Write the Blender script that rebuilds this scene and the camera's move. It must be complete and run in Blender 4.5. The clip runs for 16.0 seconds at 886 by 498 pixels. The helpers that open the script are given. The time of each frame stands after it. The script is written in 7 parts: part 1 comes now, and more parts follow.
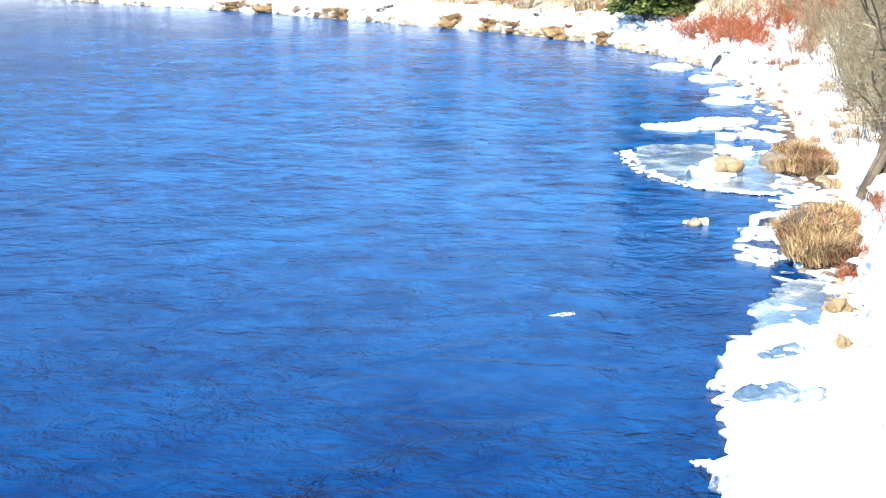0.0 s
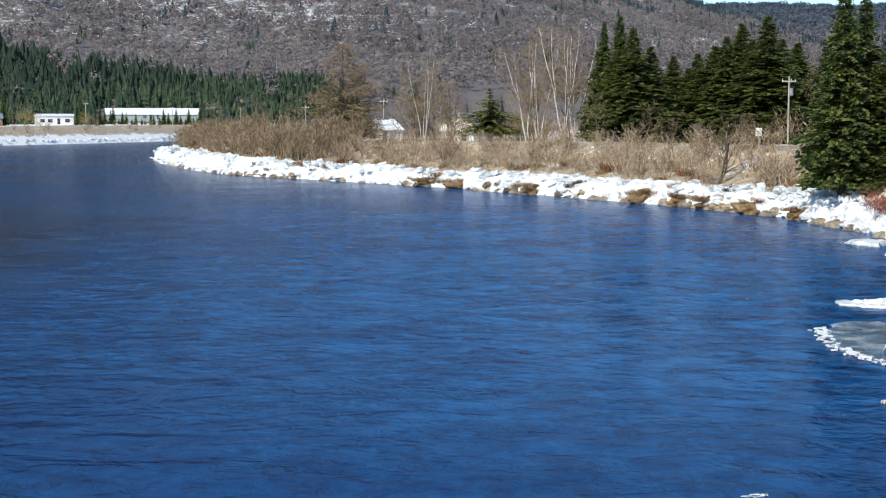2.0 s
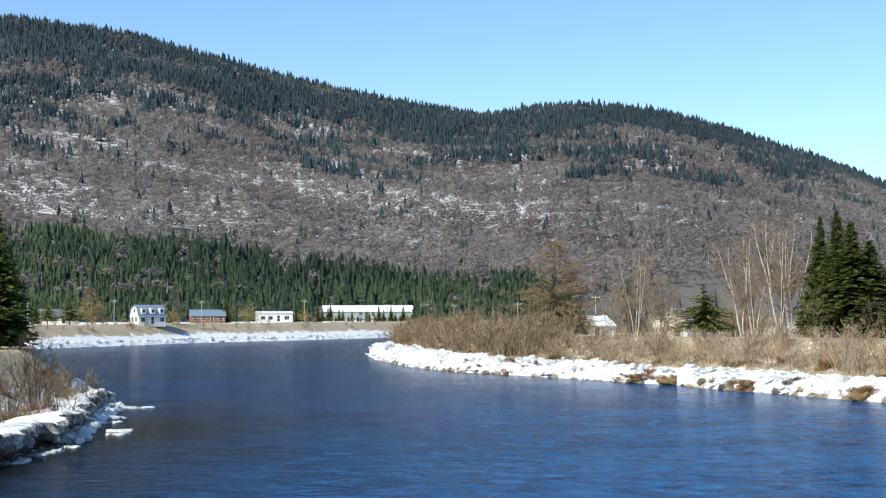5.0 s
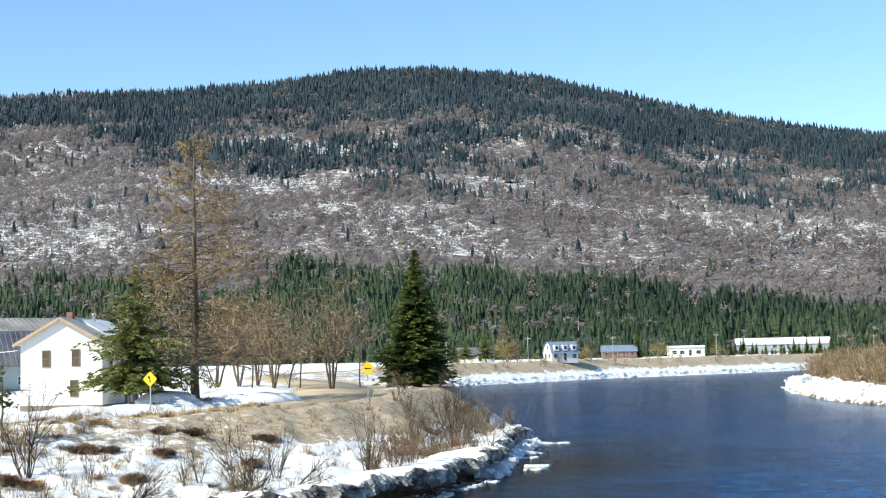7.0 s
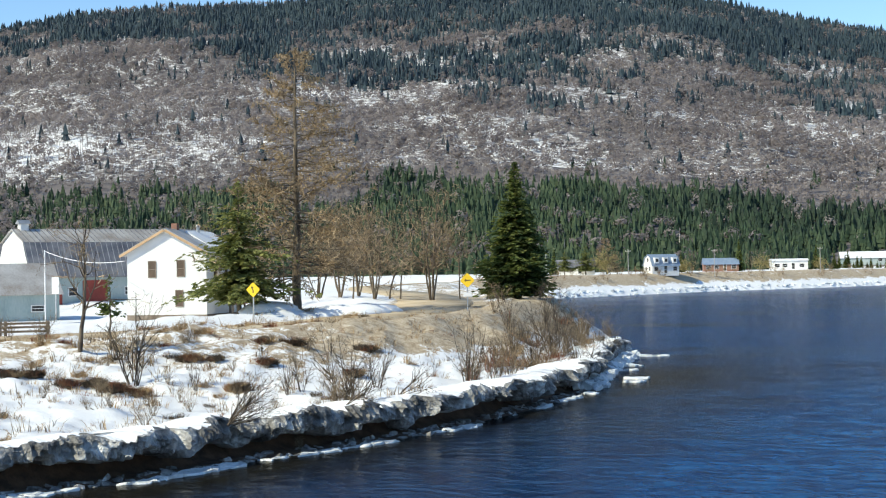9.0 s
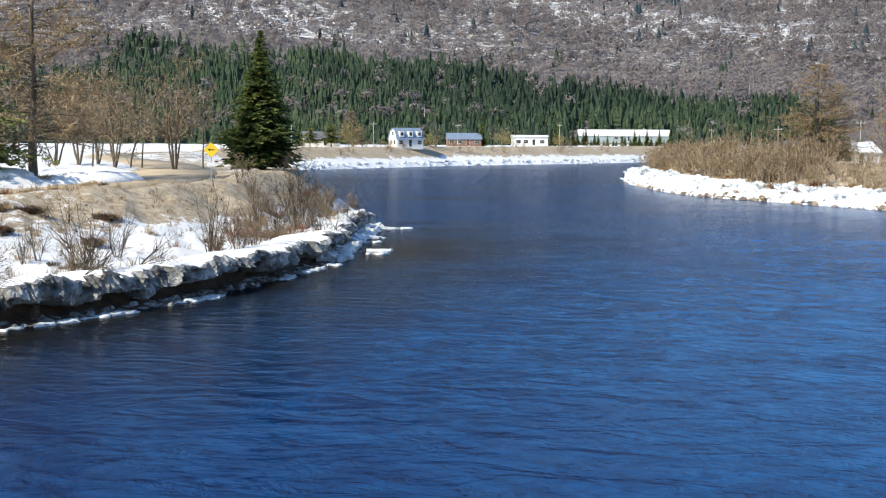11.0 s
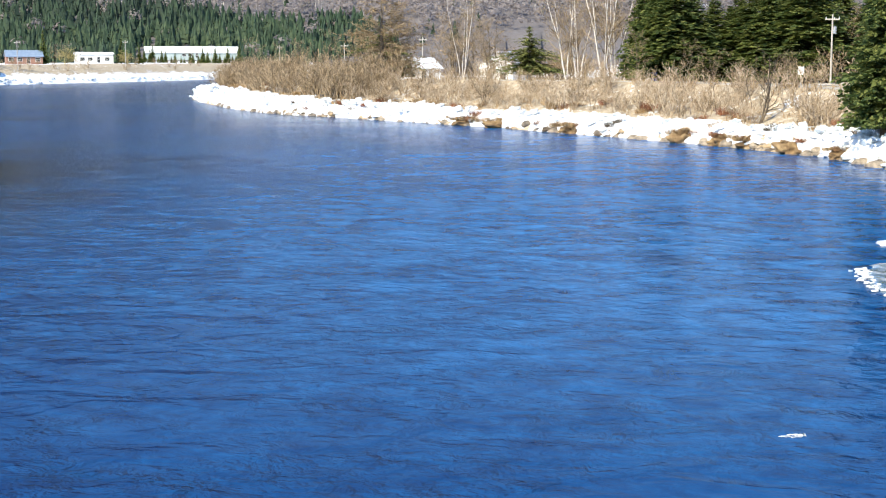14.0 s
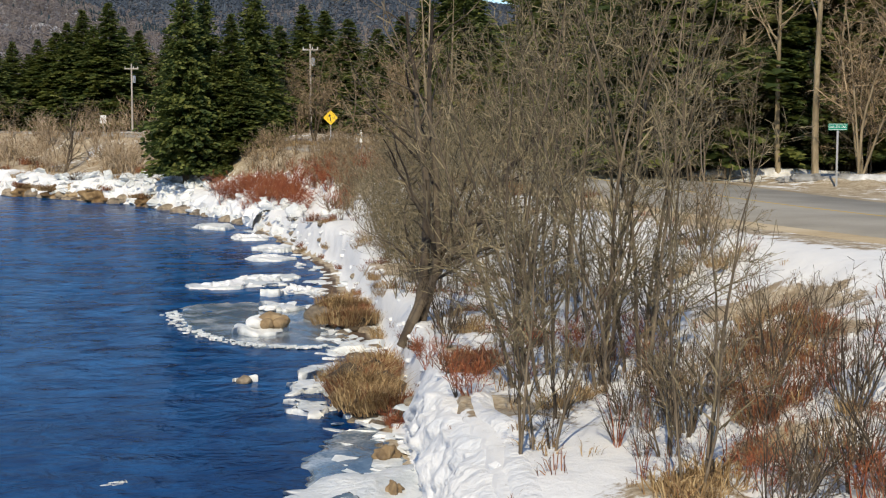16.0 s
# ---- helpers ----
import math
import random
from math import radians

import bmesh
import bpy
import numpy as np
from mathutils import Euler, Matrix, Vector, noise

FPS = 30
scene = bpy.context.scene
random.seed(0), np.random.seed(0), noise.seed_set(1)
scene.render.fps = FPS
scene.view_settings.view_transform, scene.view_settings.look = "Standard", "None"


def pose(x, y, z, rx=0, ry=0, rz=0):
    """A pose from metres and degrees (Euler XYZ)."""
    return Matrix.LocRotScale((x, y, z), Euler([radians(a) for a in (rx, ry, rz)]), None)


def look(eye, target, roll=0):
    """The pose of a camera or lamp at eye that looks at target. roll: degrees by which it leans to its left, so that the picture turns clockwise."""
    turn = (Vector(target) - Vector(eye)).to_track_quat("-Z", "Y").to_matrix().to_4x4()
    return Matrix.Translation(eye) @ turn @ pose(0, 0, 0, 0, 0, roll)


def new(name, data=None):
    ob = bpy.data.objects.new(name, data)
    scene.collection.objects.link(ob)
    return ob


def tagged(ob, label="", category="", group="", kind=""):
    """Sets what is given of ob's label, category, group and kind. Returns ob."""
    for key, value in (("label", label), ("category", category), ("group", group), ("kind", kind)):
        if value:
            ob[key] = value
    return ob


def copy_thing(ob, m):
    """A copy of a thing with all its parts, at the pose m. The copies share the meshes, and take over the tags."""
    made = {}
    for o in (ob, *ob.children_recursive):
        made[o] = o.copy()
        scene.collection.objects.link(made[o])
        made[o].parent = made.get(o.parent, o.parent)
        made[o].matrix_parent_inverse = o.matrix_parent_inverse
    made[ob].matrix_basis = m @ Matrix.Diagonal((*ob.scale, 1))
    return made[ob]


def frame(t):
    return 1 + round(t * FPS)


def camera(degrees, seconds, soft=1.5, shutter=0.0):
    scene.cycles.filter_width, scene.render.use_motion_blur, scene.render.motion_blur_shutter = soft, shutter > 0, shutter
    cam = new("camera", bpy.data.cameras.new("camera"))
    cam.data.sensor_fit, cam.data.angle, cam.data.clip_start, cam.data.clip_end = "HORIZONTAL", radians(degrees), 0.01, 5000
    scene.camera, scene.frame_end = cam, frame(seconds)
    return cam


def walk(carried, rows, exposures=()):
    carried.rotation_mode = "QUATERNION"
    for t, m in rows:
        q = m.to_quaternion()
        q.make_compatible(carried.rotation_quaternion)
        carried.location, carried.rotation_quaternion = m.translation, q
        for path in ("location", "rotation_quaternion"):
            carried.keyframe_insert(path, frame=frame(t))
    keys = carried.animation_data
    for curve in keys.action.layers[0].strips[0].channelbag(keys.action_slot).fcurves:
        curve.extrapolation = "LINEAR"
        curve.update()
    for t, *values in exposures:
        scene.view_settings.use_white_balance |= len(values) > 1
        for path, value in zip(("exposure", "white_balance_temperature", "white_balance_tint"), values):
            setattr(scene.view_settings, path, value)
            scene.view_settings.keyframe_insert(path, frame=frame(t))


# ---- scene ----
# ---- camera: one standpoint on the bridge, panning ----
EYE = Vector((0.0, 0.0, 8.0))
cam = camera(32.96, 16.0, soft=1.15)
# seconds, heading, tilt, lean (degrees; heading 0 is +y, clockwise)
PAN = [
    (0.0, 8.54, -11.59, 0.51),
    (0.5, 7.30, -9.23, -0.10),
    (1.0, 5.94, -6.94, 0.30),
    (1.5, 3.52, -5.68, 0.20),
    (2.0, 1.27, -4.98, 0.10),
    (2.5, -0.77, -3.70, 0.42),
    (3.0, -0.05, -1.24, 0.10),
    (3.5, 0.02, 0.74, 0.09),
    (3.7, -0.72, 1.24, 0.12),
    (5.8, -11.26, 3.21, -1.01),
    (6.0, -12.75, 3.49, -1.30),
    (6.5, -17.97, 3.58, -1.50),
    (7.0, -22.35, 4.03, -1.20),
    (7.5, -26.81, 4.22, -1.32),
    (8.0, -29.31, 3.83, -1.06),
    (8.5, -28.37, 2.39, -1.30),
    (9.0, -26.23, 0.74, -0.95),
    (9.5, -22.61, 0.03, -0.64),
    (10.0, -20.37, -1.11, -0.32),
    (10.2, -19.43, -1.94, -0.32),
    (12.3, -14.10, -5.94, 1.88),
    (12.5, -13.77, -6.30, 2.06),
    (13.0, -10.67, -7.19, 2.22),
    (13.5, -5.56, -7.38, 1.28),
    (14.0, -0.21, -7.31, 0.12),
    (14.5, 6.43, -7.77, 0.17),
    (15.0, 12.32, -8.31, 0.06),
    (15.5, 19.55, -7.44, 0.70),
    (16.0, 25.88, -5.43, 0.05),
]


def aim(heading, tilt, lean):
    a, e = radians(heading), radians(tilt)
    way = Vector((math.sin(a) * math.cos(e), math.cos(a) * math.cos(e), math.sin(e)))
    return look(EYE, EYE + way * 10, lean)


EXPOSURE = [(0.0, 1.42), (0.5, 1.17), (1.0, 0.76), (1.5, 0.32), (2.0, -0.02), (3.0, -0.08), (3.7, -0.02), (5.8, 0.25),
            (7.0, 0.42), (8.0, 0.42), (9.0, 0.22), (10.2, 0.2), (12.5, 0.65), (13.0, 0.72), (13.5, 0.9), (14.5, 0.5), (15.0, 0.03), (16.0, -0.28)]
walk(cam, [(t, aim(h, e, r)) for t, h, e, r in PAN], [(t, s, 5400 if t < 5 else 5600 if t < 14.8 else 5950, 1 if 5 < t < 9.5 else 6 if t < 14.8 else 8) for t, s in EXPOSURE])

# ---- sky and sun ----
SUN_HEADING, SUN_HEIGHT = -146.0, 40.0
world = bpy.data.worlds.new("sky")
scene.world = world
world.use_nodes = True
wn = world.node_tree.nodes
sky = wn.new("ShaderNodeTexSky")
sky.sky_type = "NISHITA"
sky.sun_disc = False
sky.sun_elevation, sky.sun_rotation = radians(SUN_HEIGHT), radians(SUN_HEADING)
sky.air_density, sky.dust_density, sky.ozone_density = 0.75, 0.0, 0.15
world.node_tree.links.new(sky.outputs[0], wn["Background"].inputs[0])
wn["Background"].inputs[1].default_value = 0.15
sun = new("sun", bpy.data.lights.new("sun", "SUN"))
sun.data.energy, sun.data.angle, sun.data.color = 5.0, radians(0.55), (1.0, 0.82, 0.56)
a, e = radians(SUN_HEADING), radians(SUN_HEIGHT)
sun.matrix_world = look((math.sin(a) * math.cos(e) * 50, math.cos(a) * math.cos(e) * 50, math.sin(e) * 50 + 60), (0, 0, 60))


# ---- materials ----
def mat(name, cols, scale=3.0, rough=0.8, bump=0.3, bump_scale=20.0, metal=0.0, island=0.0, rand=0.0, detail=6.0, depth=0.05, stretch=(1, 1, 1), thru=0.0):
    """Noise at two scales between two or three colours, with fine relief."""
    m = bpy.data.materials.new(name)
    m.use_nodes = True
    nt = m.node_tree
    N, L = nt.nodes, nt.links
    b = N["Principled BSDF"]
    tc = N.new("ShaderNodeTexCoord")
    mp = N.new("ShaderNodeMapping")
    mp.inputs["Scale"].default_value = stretch
    L.new(tc.outputs["Object"], mp.inputs[0])
    n1 = N.new("ShaderNodeTexNoise")
    n1.inputs["Scale"].default_value, n1.inputs["Detail"].default_value = scale, detail
    L.new(mp.outputs[0], n1.inputs["Vector"])
    n2 = N.new("ShaderNodeTexNoise")
    n2.inputs["Scale"].default_value, n2.inputs["Detail"].default_value = bump_scale, 4
    L.new(mp.outputs[0], n2.inputs["Vector"])
    mixf = N.new("ShaderNodeMath")
    mixf.operation = "MULTIPLY_ADD"
    L.new(n2.outputs["Fac"], mixf.inputs[0])
    mixf.inputs[1].default_value = 0.45
    add = N.new("ShaderNodeMath")
    add.operation = "MULTIPLY_ADD"
    L.new(n1.outputs["Fac"], add.inputs[0])
    add.inputs[1].default_value = 1.3
    add.inputs[2].default_value = -0.37
    L.new(add.outputs[0], mixf.inputs[2])
    fac = mixf.outputs[0]
    if island or rand:
        g = N.new("ShaderNodeNewGeometry") if island else N.new("ShaderNodeObjectInfo")
        src = g.outputs["Random Per Island"] if island else g.outputs["Random"]
        ma = N.new("ShaderNodeMath")
        ma.operation = "MULTIPLY_ADD"
        L.new(src, ma.inputs[0])
        ma.inputs[1].default_value = island or rand
        L.new(fac, ma.inputs[2])
        sb = N.new("ShaderNodeMath")
        sb.operation = "SUBTRACT"
        L.new(ma.outputs[0], sb.inputs[0])
        sb.inputs[1].default_value = (island or rand) / 2
        fac = sb.outputs[0]
    r = N.new("ShaderNodeValToRGB")
    L.new(fac, r.inputs[0])
    el = r.color_ramp.elements
    el[0].position, el[1].position = 0.22, 0.78
    el[0].color, el[1].color = (*cols[0], 1), (*cols[-1], 1)
    if len(cols) > 2:
        mid = el.new(0.5)
        mid.color = (*cols[1], 1)
    L.new(r.outputs[0], b.inputs["Base Color"])
    b.inputs["Roughness"].default_value = rough
    b.inputs["Metallic"].default_value = metal
    if bump:
        bp = N.new("ShaderNodeBump")
        bp.inputs["Strength"].default_value, bp.inputs["Distance"].default_value = bump, depth
        L.new(n2.outputs["Fac"], bp.inputs["Height"])
        L.new(bp.outputs[0], b.inputs["Normal"])
    if thru:
        tr = N.new("ShaderNodeBsdfTranslucent")
        L.new(r.outputs[0], tr.inputs["Color"])
        both = N.new("ShaderNodeMixShader")
        both.inputs[0].default_value = thru
        L.new(b.outputs[0], both.inputs[1])
        L.new(tr.outputs[0], both.inputs[2])
        L.new(both.outputs[0], N["Material Output"].inputs["Surface"])
    return m


M = {}
M["snow"] = mat("snow", [(0.72, 0.75, 0.8), (0.84, 0.85, 0.87), (0.88, 0.88, 0.88)], 0.6, 0.7, 0.6, 5.0, depth=0.12)
M["ice"] = mat("ice", [(0.5, 0.54, 0.56), (0.74, 0.77, 0.79), (0.86, 0.87, 0.87)], 0.8, 0.35, 0.6, 6.0, depth=0.1, island=0.3)
M["old_ice"] = mat("old_ice", [(0.14, 0.13, 0.115), (0.36, 0.36, 0.35), (0.74, 0.74, 0.74)], 0.7, 0.45, 0.9, 5.0, depth=0.12, stretch=(1, 1, 0.5))
M["dirty_ice"] = mat("dirty_ice", [(0.04, 0.036, 0.03), (0.24, 0.235, 0.225), (0.66, 0.66, 0.65)], 0.9, 0.5, 1.0, 5.0, depth=0.2)
M["weed_dark"] = mat("weed_dark", [(0.03, 0.022, 0.013), (0.07, 0.05, 0.03), (0.15, 0.11, 0.065)], 2.0, 0.9, 0.2, 20.0, island=0.8)
M["thin_ice"] = mat("thin_ice", [(0.04, 0.08, 0.14), (0.12, 0.17, 0.23), (0.5, 0.54, 0.57)], 0.7, 0.15, 0.2, 9.0)
M["earth"] = mat("earth", [(0.035, 0.028, 0.02), (0.08, 0.06, 0.04), (0.16, 0.12, 0.08)], 1.5, 0.95, 0.9, 14.0)
M["sod"] = mat("sod", [(0.1, 0.06, 0.03), (0.2, 0.13, 0.06), (0.34, 0.24, 0.12)], 1.5, 0.95, 0.9, 12.0)
M["rock"] = mat("rock", [(0.1, 0.085, 0.07), (0.22, 0.18, 0.13), (0.36, 0.3, 0.22)], 1.8, 0.85, 0.8, 10.0, rand=0.4)
M["tan_rock"] = mat("tan_rock", [(0.16, 0.11, 0.06), (0.28, 0.2, 0.11), (0.42, 0.32, 0.19)], 1.8, 0.85, 0.8, 10.0, island=0.4)
M["straw"] = mat("straw", [(0.16, 0.1, 0.045), (0.32, 0.21, 0.1), (0.46, 0.34, 0.18)], 2.0, 0.9, 0.2, 20.0, island=0.8)
M["russet"] = mat("russet", [(0.1, 0.035, 0.018), (0.2, 0.075, 0.035), (0.28, 0.13, 0.06)], 2.0, 0.9, 0.2, 20.0, island=0.8)
M["red_twig"] = mat("red_twig", [(0.18, 0.04, 0.015), (0.3, 0.08, 0.03), (0.36, 0.15, 0.065)], 2.0, 0.75, 0.0, 20.0, island=0.8)
M["bark"] = mat("bark", [(0.06, 0.046, 0.03), (0.13, 0.1, 0.066), (0.25, 0.2, 0.14)], 2.5, 0.9, 0.8, 18.0, stretch=(1, 1, 0.25))
M["pale_bark"] = mat("pale_bark", [(0.14, 0.11, 0.065), (0.28, 0.225, 0.14), (0.46, 0.38, 0.25)], 2.5, 0.85, 0.7, 18.0, stretch=(1, 1, 0.25))
M["birch"] = mat("birch", [(0.35, 0.31, 0.28), (0.66, 0.6, 0.55), (0.8, 0.76, 0.7)], 4.0, 0.75, 0.3, 18.0, stretch=(1, 1, 2))
M["twig"] = mat("twig", [(0.12, 0.086, 0.048), (0.25, 0.185, 0.108), (0.4, 0.305, 0.19)], 1.0, 0.85, 0.0, 20.0, island=0.8)
M["dark_twig"] = mat("dark_twig", [(0.035, 0.026, 0.018), (0.075, 0.056, 0.038), (0.14, 0.11, 0.075)], 1.0, 0.85, 0.0, 20.0, island=0.8)
M["brush_twig"] = mat("brush_twig", [(0.07, 0.057, 0.032), (0.15, 0.124, 0.072), (0.28, 0.232, 0.14)], 1.0, 0.85, 0.0, 20.0, island=0.8)
M["pale_twig"] = mat("pale_twig", [(0.23, 0.165, 0.095), (0.36, 0.275, 0.175), (0.5, 0.41, 0.3)], 1.0, 0.85, 0.0, 20.0, island=0.8)
M["willow_twig"] = mat("willow_twig", [(0.2, 0.17, 0.06), (0.34, 0.28, 0.11), (0.46, 0.39, 0.18)], 1.0, 0.85, 0.0, 20.0, island=0.6)
M["larch_twig"] = mat("larch_twig", [(0.2, 0.135, 0.065), (0.31, 0.225, 0.12), (0.43, 0.33, 0.2)], 1.0, 0.85, 0.0, 20.0, island=0.8)
M["needles"] = mat("needles", [(0.055, 0.085, 0.024), (0.13, 0.17, 0.042), (0.23, 0.25, 0.066)], 0.8, 0.7, 0.0, 20.0, island=0.7, thru=0.45)
M["pine_needles"] = mat("pine_needles", [(0.09, 0.11, 0.028), (0.18, 0.2, 0.052), (0.3, 0.3, 0.1)], 0.8, 0.7, 0.0, 20.0, island=0.7, thru=0.3)
# upper mountain needles carry a blue tint for the haze of distance
M["hazy_needles"] = mat("hazy_needles", [(0.011, 0.024, 0.037), (0.019, 0.038, 0.052), (0.034, 0.056, 0.066)], 0.006, 0.8, 0.0, 0.09, island=0.4)
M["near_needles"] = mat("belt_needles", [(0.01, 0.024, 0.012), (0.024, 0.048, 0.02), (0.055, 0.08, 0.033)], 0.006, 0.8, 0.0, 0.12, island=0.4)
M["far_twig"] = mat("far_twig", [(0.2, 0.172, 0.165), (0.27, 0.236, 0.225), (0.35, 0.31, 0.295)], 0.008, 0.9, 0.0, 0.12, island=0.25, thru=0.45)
# far ridge: paler and bluer, distance haze mixed into the needle colour
M["hazy_ridge_needles"] = mat("hazy_ridge_needles", [(0.045, 0.062, 0.09), (0.065, 0.085, 0.118), (0.09, 0.11, 0.145)], 0.004, 0.8, 0.0, 0.03, island=0.4)
M["far_trunk"] = mat("far_trunk", [(0.25, 0.23, 0.22), (0.4, 0.37, 0.35), (0.55, 0.52, 0.5)], 0.01, 0.9, 0.0, 0.1, island=0.9)
M["asphalt"] = mat("asphalt", [(0.25, 0.235, 0.205), (0.34, 0.32, 0.28), (0.43, 0.405, 0.355)], 0.25, 0.85, 0.3, 30.0)
M["sand_road"] = mat("sand_road", [(0.32, 0.25, 0.16), (0.47, 0.38, 0.25), (0.56, 0.48, 0.35)], 0.35, 0.95, 0.4, 12.0)
M["line_yellow"] = mat("line_yellow", [(0.5, 0.34, 0.04), (0.65, 0.46, 0.06)], 2.0, 0.7, 0.0)
M["white_paint"] = mat("white_paint", [(0.74, 0.73, 0.7), (0.82, 0.81, 0.79)], 1.0, 0.6, 0.15, 20.0)
M["cream_trim"] = mat("cream_trim", [(0.42, 0.28, 0.15), (0.55, 0.38, 0.22)], 1.0, 0.6, 0.15, 20.0)
M["grey_wall"] = mat("grey_wall", [(0.25, 0.31, 0.31), (0.34, 0.41, 0.4), (0.42, 0.47, 0.46)], 0.6, 0.8, 0.2, 8.0, stretch=(1, 1, 0.3))
M["metal_roof"] = mat("metal_roof", [(0.28, 0.24, 0.2), (0.42, 0.4, 0.38), (0.55, 0.54, 0.52)], 0.5, 0.5, 0.2, 6.0, metal=0.3, stretch=(1, 1, 0.2))
M["dark_roof"] = mat("dark_roof", [(0.1, 0.1, 0.12), (0.17, 0.17, 0.19), (0.28, 0.27, 0.27)], 0.7, 0.55, 0.3, 6.0, metal=0.2, rand=0.3)
M["red_paint"] = mat("red_paint", [(0.2, 0.035, 0.025), (0.3, 0.06, 0.04)], 1.0, 0.7, 0.2, 10.0)
M["window_dark"] = mat("window_dark", [(0.03, 0.035, 0.04), (0.06, 0.06, 0.06)], 1.0, 0.08, 0.0)
M["window_brown"] = mat("window_brown", [(0.07, 0.05, 0.035), (0.14, 0.1, 0.07)], 1.0, 0.15, 0.0)
M["brick"] = mat("brick", [(0.2, 0.1, 0.07), (0.3, 0.17, 0.12)], 3.0, 0.85, 0.4)
M["wood"] = mat("wood", [(0.12, 0.09, 0.065), (0.2, 0.16, 0.12), (0.3, 0.25, 0.2)], 2.0, 0.85, 0.4, 12.0, stretch=(1, 1, 0.3))
M["steel"] = mat("steel", [(0.4, 0.41, 0.42), (0.55, 0.55, 0.55)], 2.0, 0.4, 0.1, metal=0.7)
M["sign_yellow"] = mat("sign_yellow", [(0.85, 0.55, 0.01), (0.95, 0.65, 0.015)], 1.0, 0.5, 0.0)
M["sign_black"] = mat("sign_black", [(0.015, 0.015, 0.015), (0.03, 0.03, 0.03)], 1.0, 0.6, 0.0)
M["sign_green"] = mat("sign_green", [(0.0, 0.2, 0.13), (0.0, 0.26, 0.17)], 1.0, 0.5, 0.0)
M["sign_white"] = mat("sign_white", [(0.78, 0.78, 0.78), (0.85, 0.85, 0.85)], 1.0, 0.5, 0.0)
M["blue_plastic"] = mat("blue_plastic", [(0.02, 0.06, 0.3), (0.03, 0.09, 0.4)], 1.0, 0.5, 0.0)
M["pole_wood"] = mat("pole_wood", [(0.3, 0.28, 0.25), (0.42, 0.39, 0.35), (0.52, 0.49, 0.45)], 2.0, 0.85, 0.3, stretch=(1, 1, 0.2))
M["blue_roof"] = mat("blue_roof", [(0.16, 0.22, 0.32), (0.24, 0.3, 0.4)], 1.0, 0.6, 0.1)


def ground_material():
    """Snow over dry grass and earth, by the point attribute 'snow' broken up with noise."""
    m = bpy.data.materials.new("ground")
    m.use_nodes = True
    N, L = m.node_tree.nodes, m.node_tree.links
    b = N["Principled BSDF"]
    tc = N.new("ShaderNodeTexCoord")

    def noise_tex(scale, detail=6.0, rough=0.6):
        n = N.new("ShaderNodeTexNoise")
        n.inputs["Scale"].default_value, n.inputs["Detail"].default_value, n.inputs["Roughness"].default_value = scale, detail, rough
        L.new(tc.outputs["Object"], n.inputs["Vector"])
        return n.outputs["Fac"]

    def ramp(f, stops):
        r = N.new("ShaderNodeValToRGB")
        L.new(f, r.inputs[0])
        while len(r.color_ramp.elements) < len(stops):
            r.color_ramp.elements.new(0.5)
        for el, (p, c) in zip(r.color_ramp.elements, stops):
            el.position, el.color = p, (*c, 1)
        return r.outputs[0]

    def math_node(op, x, y, z=None):
        n = N.new("ShaderNodeMath")
        n.operation = op
        for i, v in enumerate((x, y) if z is None else (x, y, z)):
            if isinstance(v, float):
                n.inputs[i].default_value = v
            else:
                L.new(v, n.inputs[i])
        return n.outputs[0]

    at = N.new("ShaderNodeAttribute")
    at.attribute_name = "snow"
    big, mid, fine = noise_tex(0.22), noise_tex(1.6), noise_tex(9.0)
    grass = ramp(math_node("MULTIPLY_ADD", fine, 0.5, math_node("MULTIPLY", mid, 0.5)),
                 [(0.3, (0.17, 0.12, 0.07)), (0.44, (0.33, 0.26, 0.17)), (0.54, (0.5, 0.42, 0.3)), (0.68, (0.66, 0.59, 0.47))])
    white = ramp(math_node("MULTIPLY_ADD", mid, 0.5, math_node("MULTIPLY", big, 0.5)),
                 [(0.3, (0.66, 0.67, 0.69)), (0.45, (0.8, 0.81, 0.83)), (0.65, (0.88, 0.88, 0.88))])
    f = math_node("MULTIPLY_ADD", big, 0.9, math_node("MULTIPLY_ADD", mid, 0.8, math_node("MULTIPLY", fine, 0.35)))
    f = math_node("ADD", at.outputs["Fac"], math_node("MULTIPLY_ADD", f, 1.0, -1.02))
    wet = N.new("ShaderNodeMapRange")
    wet.inputs[1].default_value, wet.inputs[2].default_value = -0.3, -0.56
    L.new(at.outputs["Fac"], wet.inputs[0])
    soil = ramp(mid, [(0.35, (0.04, 0.026, 0.017)), (0.6, (0.13, 0.08, 0.046))])
    gm_ = N.new("ShaderNodeMix")
    gm_.data_type = "RGBA"
    L.new(wet.outputs[0], gm_.inputs[0])
    L.new(grass, gm_.inputs[6])
    L.new(soil, gm_.inputs[7])
    grass = gm_.outputs[2]
    far = N.new("ShaderNodeVectorMath")
    far.operation = "LENGTH"
    L.new(tc.outputs["Object"], far.inputs[0])
    woods = N.new("ShaderNodeMapRange")
    woods.inputs[1].default_value, woods.inputs[2].default_value = 560.0, 640.0
    L.new(far.outputs["Value"], woods.inputs[0])
    wm = N.new("ShaderNodeMix")
    wm.data_type = "RGBA"
    L.new(woods.outputs[0], wm.inputs[0])
    L.new(grass, wm.inputs[6])
    L.new(ramp(mid, [(0.35, (0.1, 0.088, 0.085)), (0.65, (0.2, 0.18, 0.175))]), wm.inputs[7])
    grass = wm.outputs[2]
    mask = ramp(f, [(0.45, (0, 0, 0)), (0.55, (1, 1, 1))])
    mx = N.new("ShaderNodeMix")
    mx.data_type = "RGBA"
    L.new(mask, mx.inputs[0])
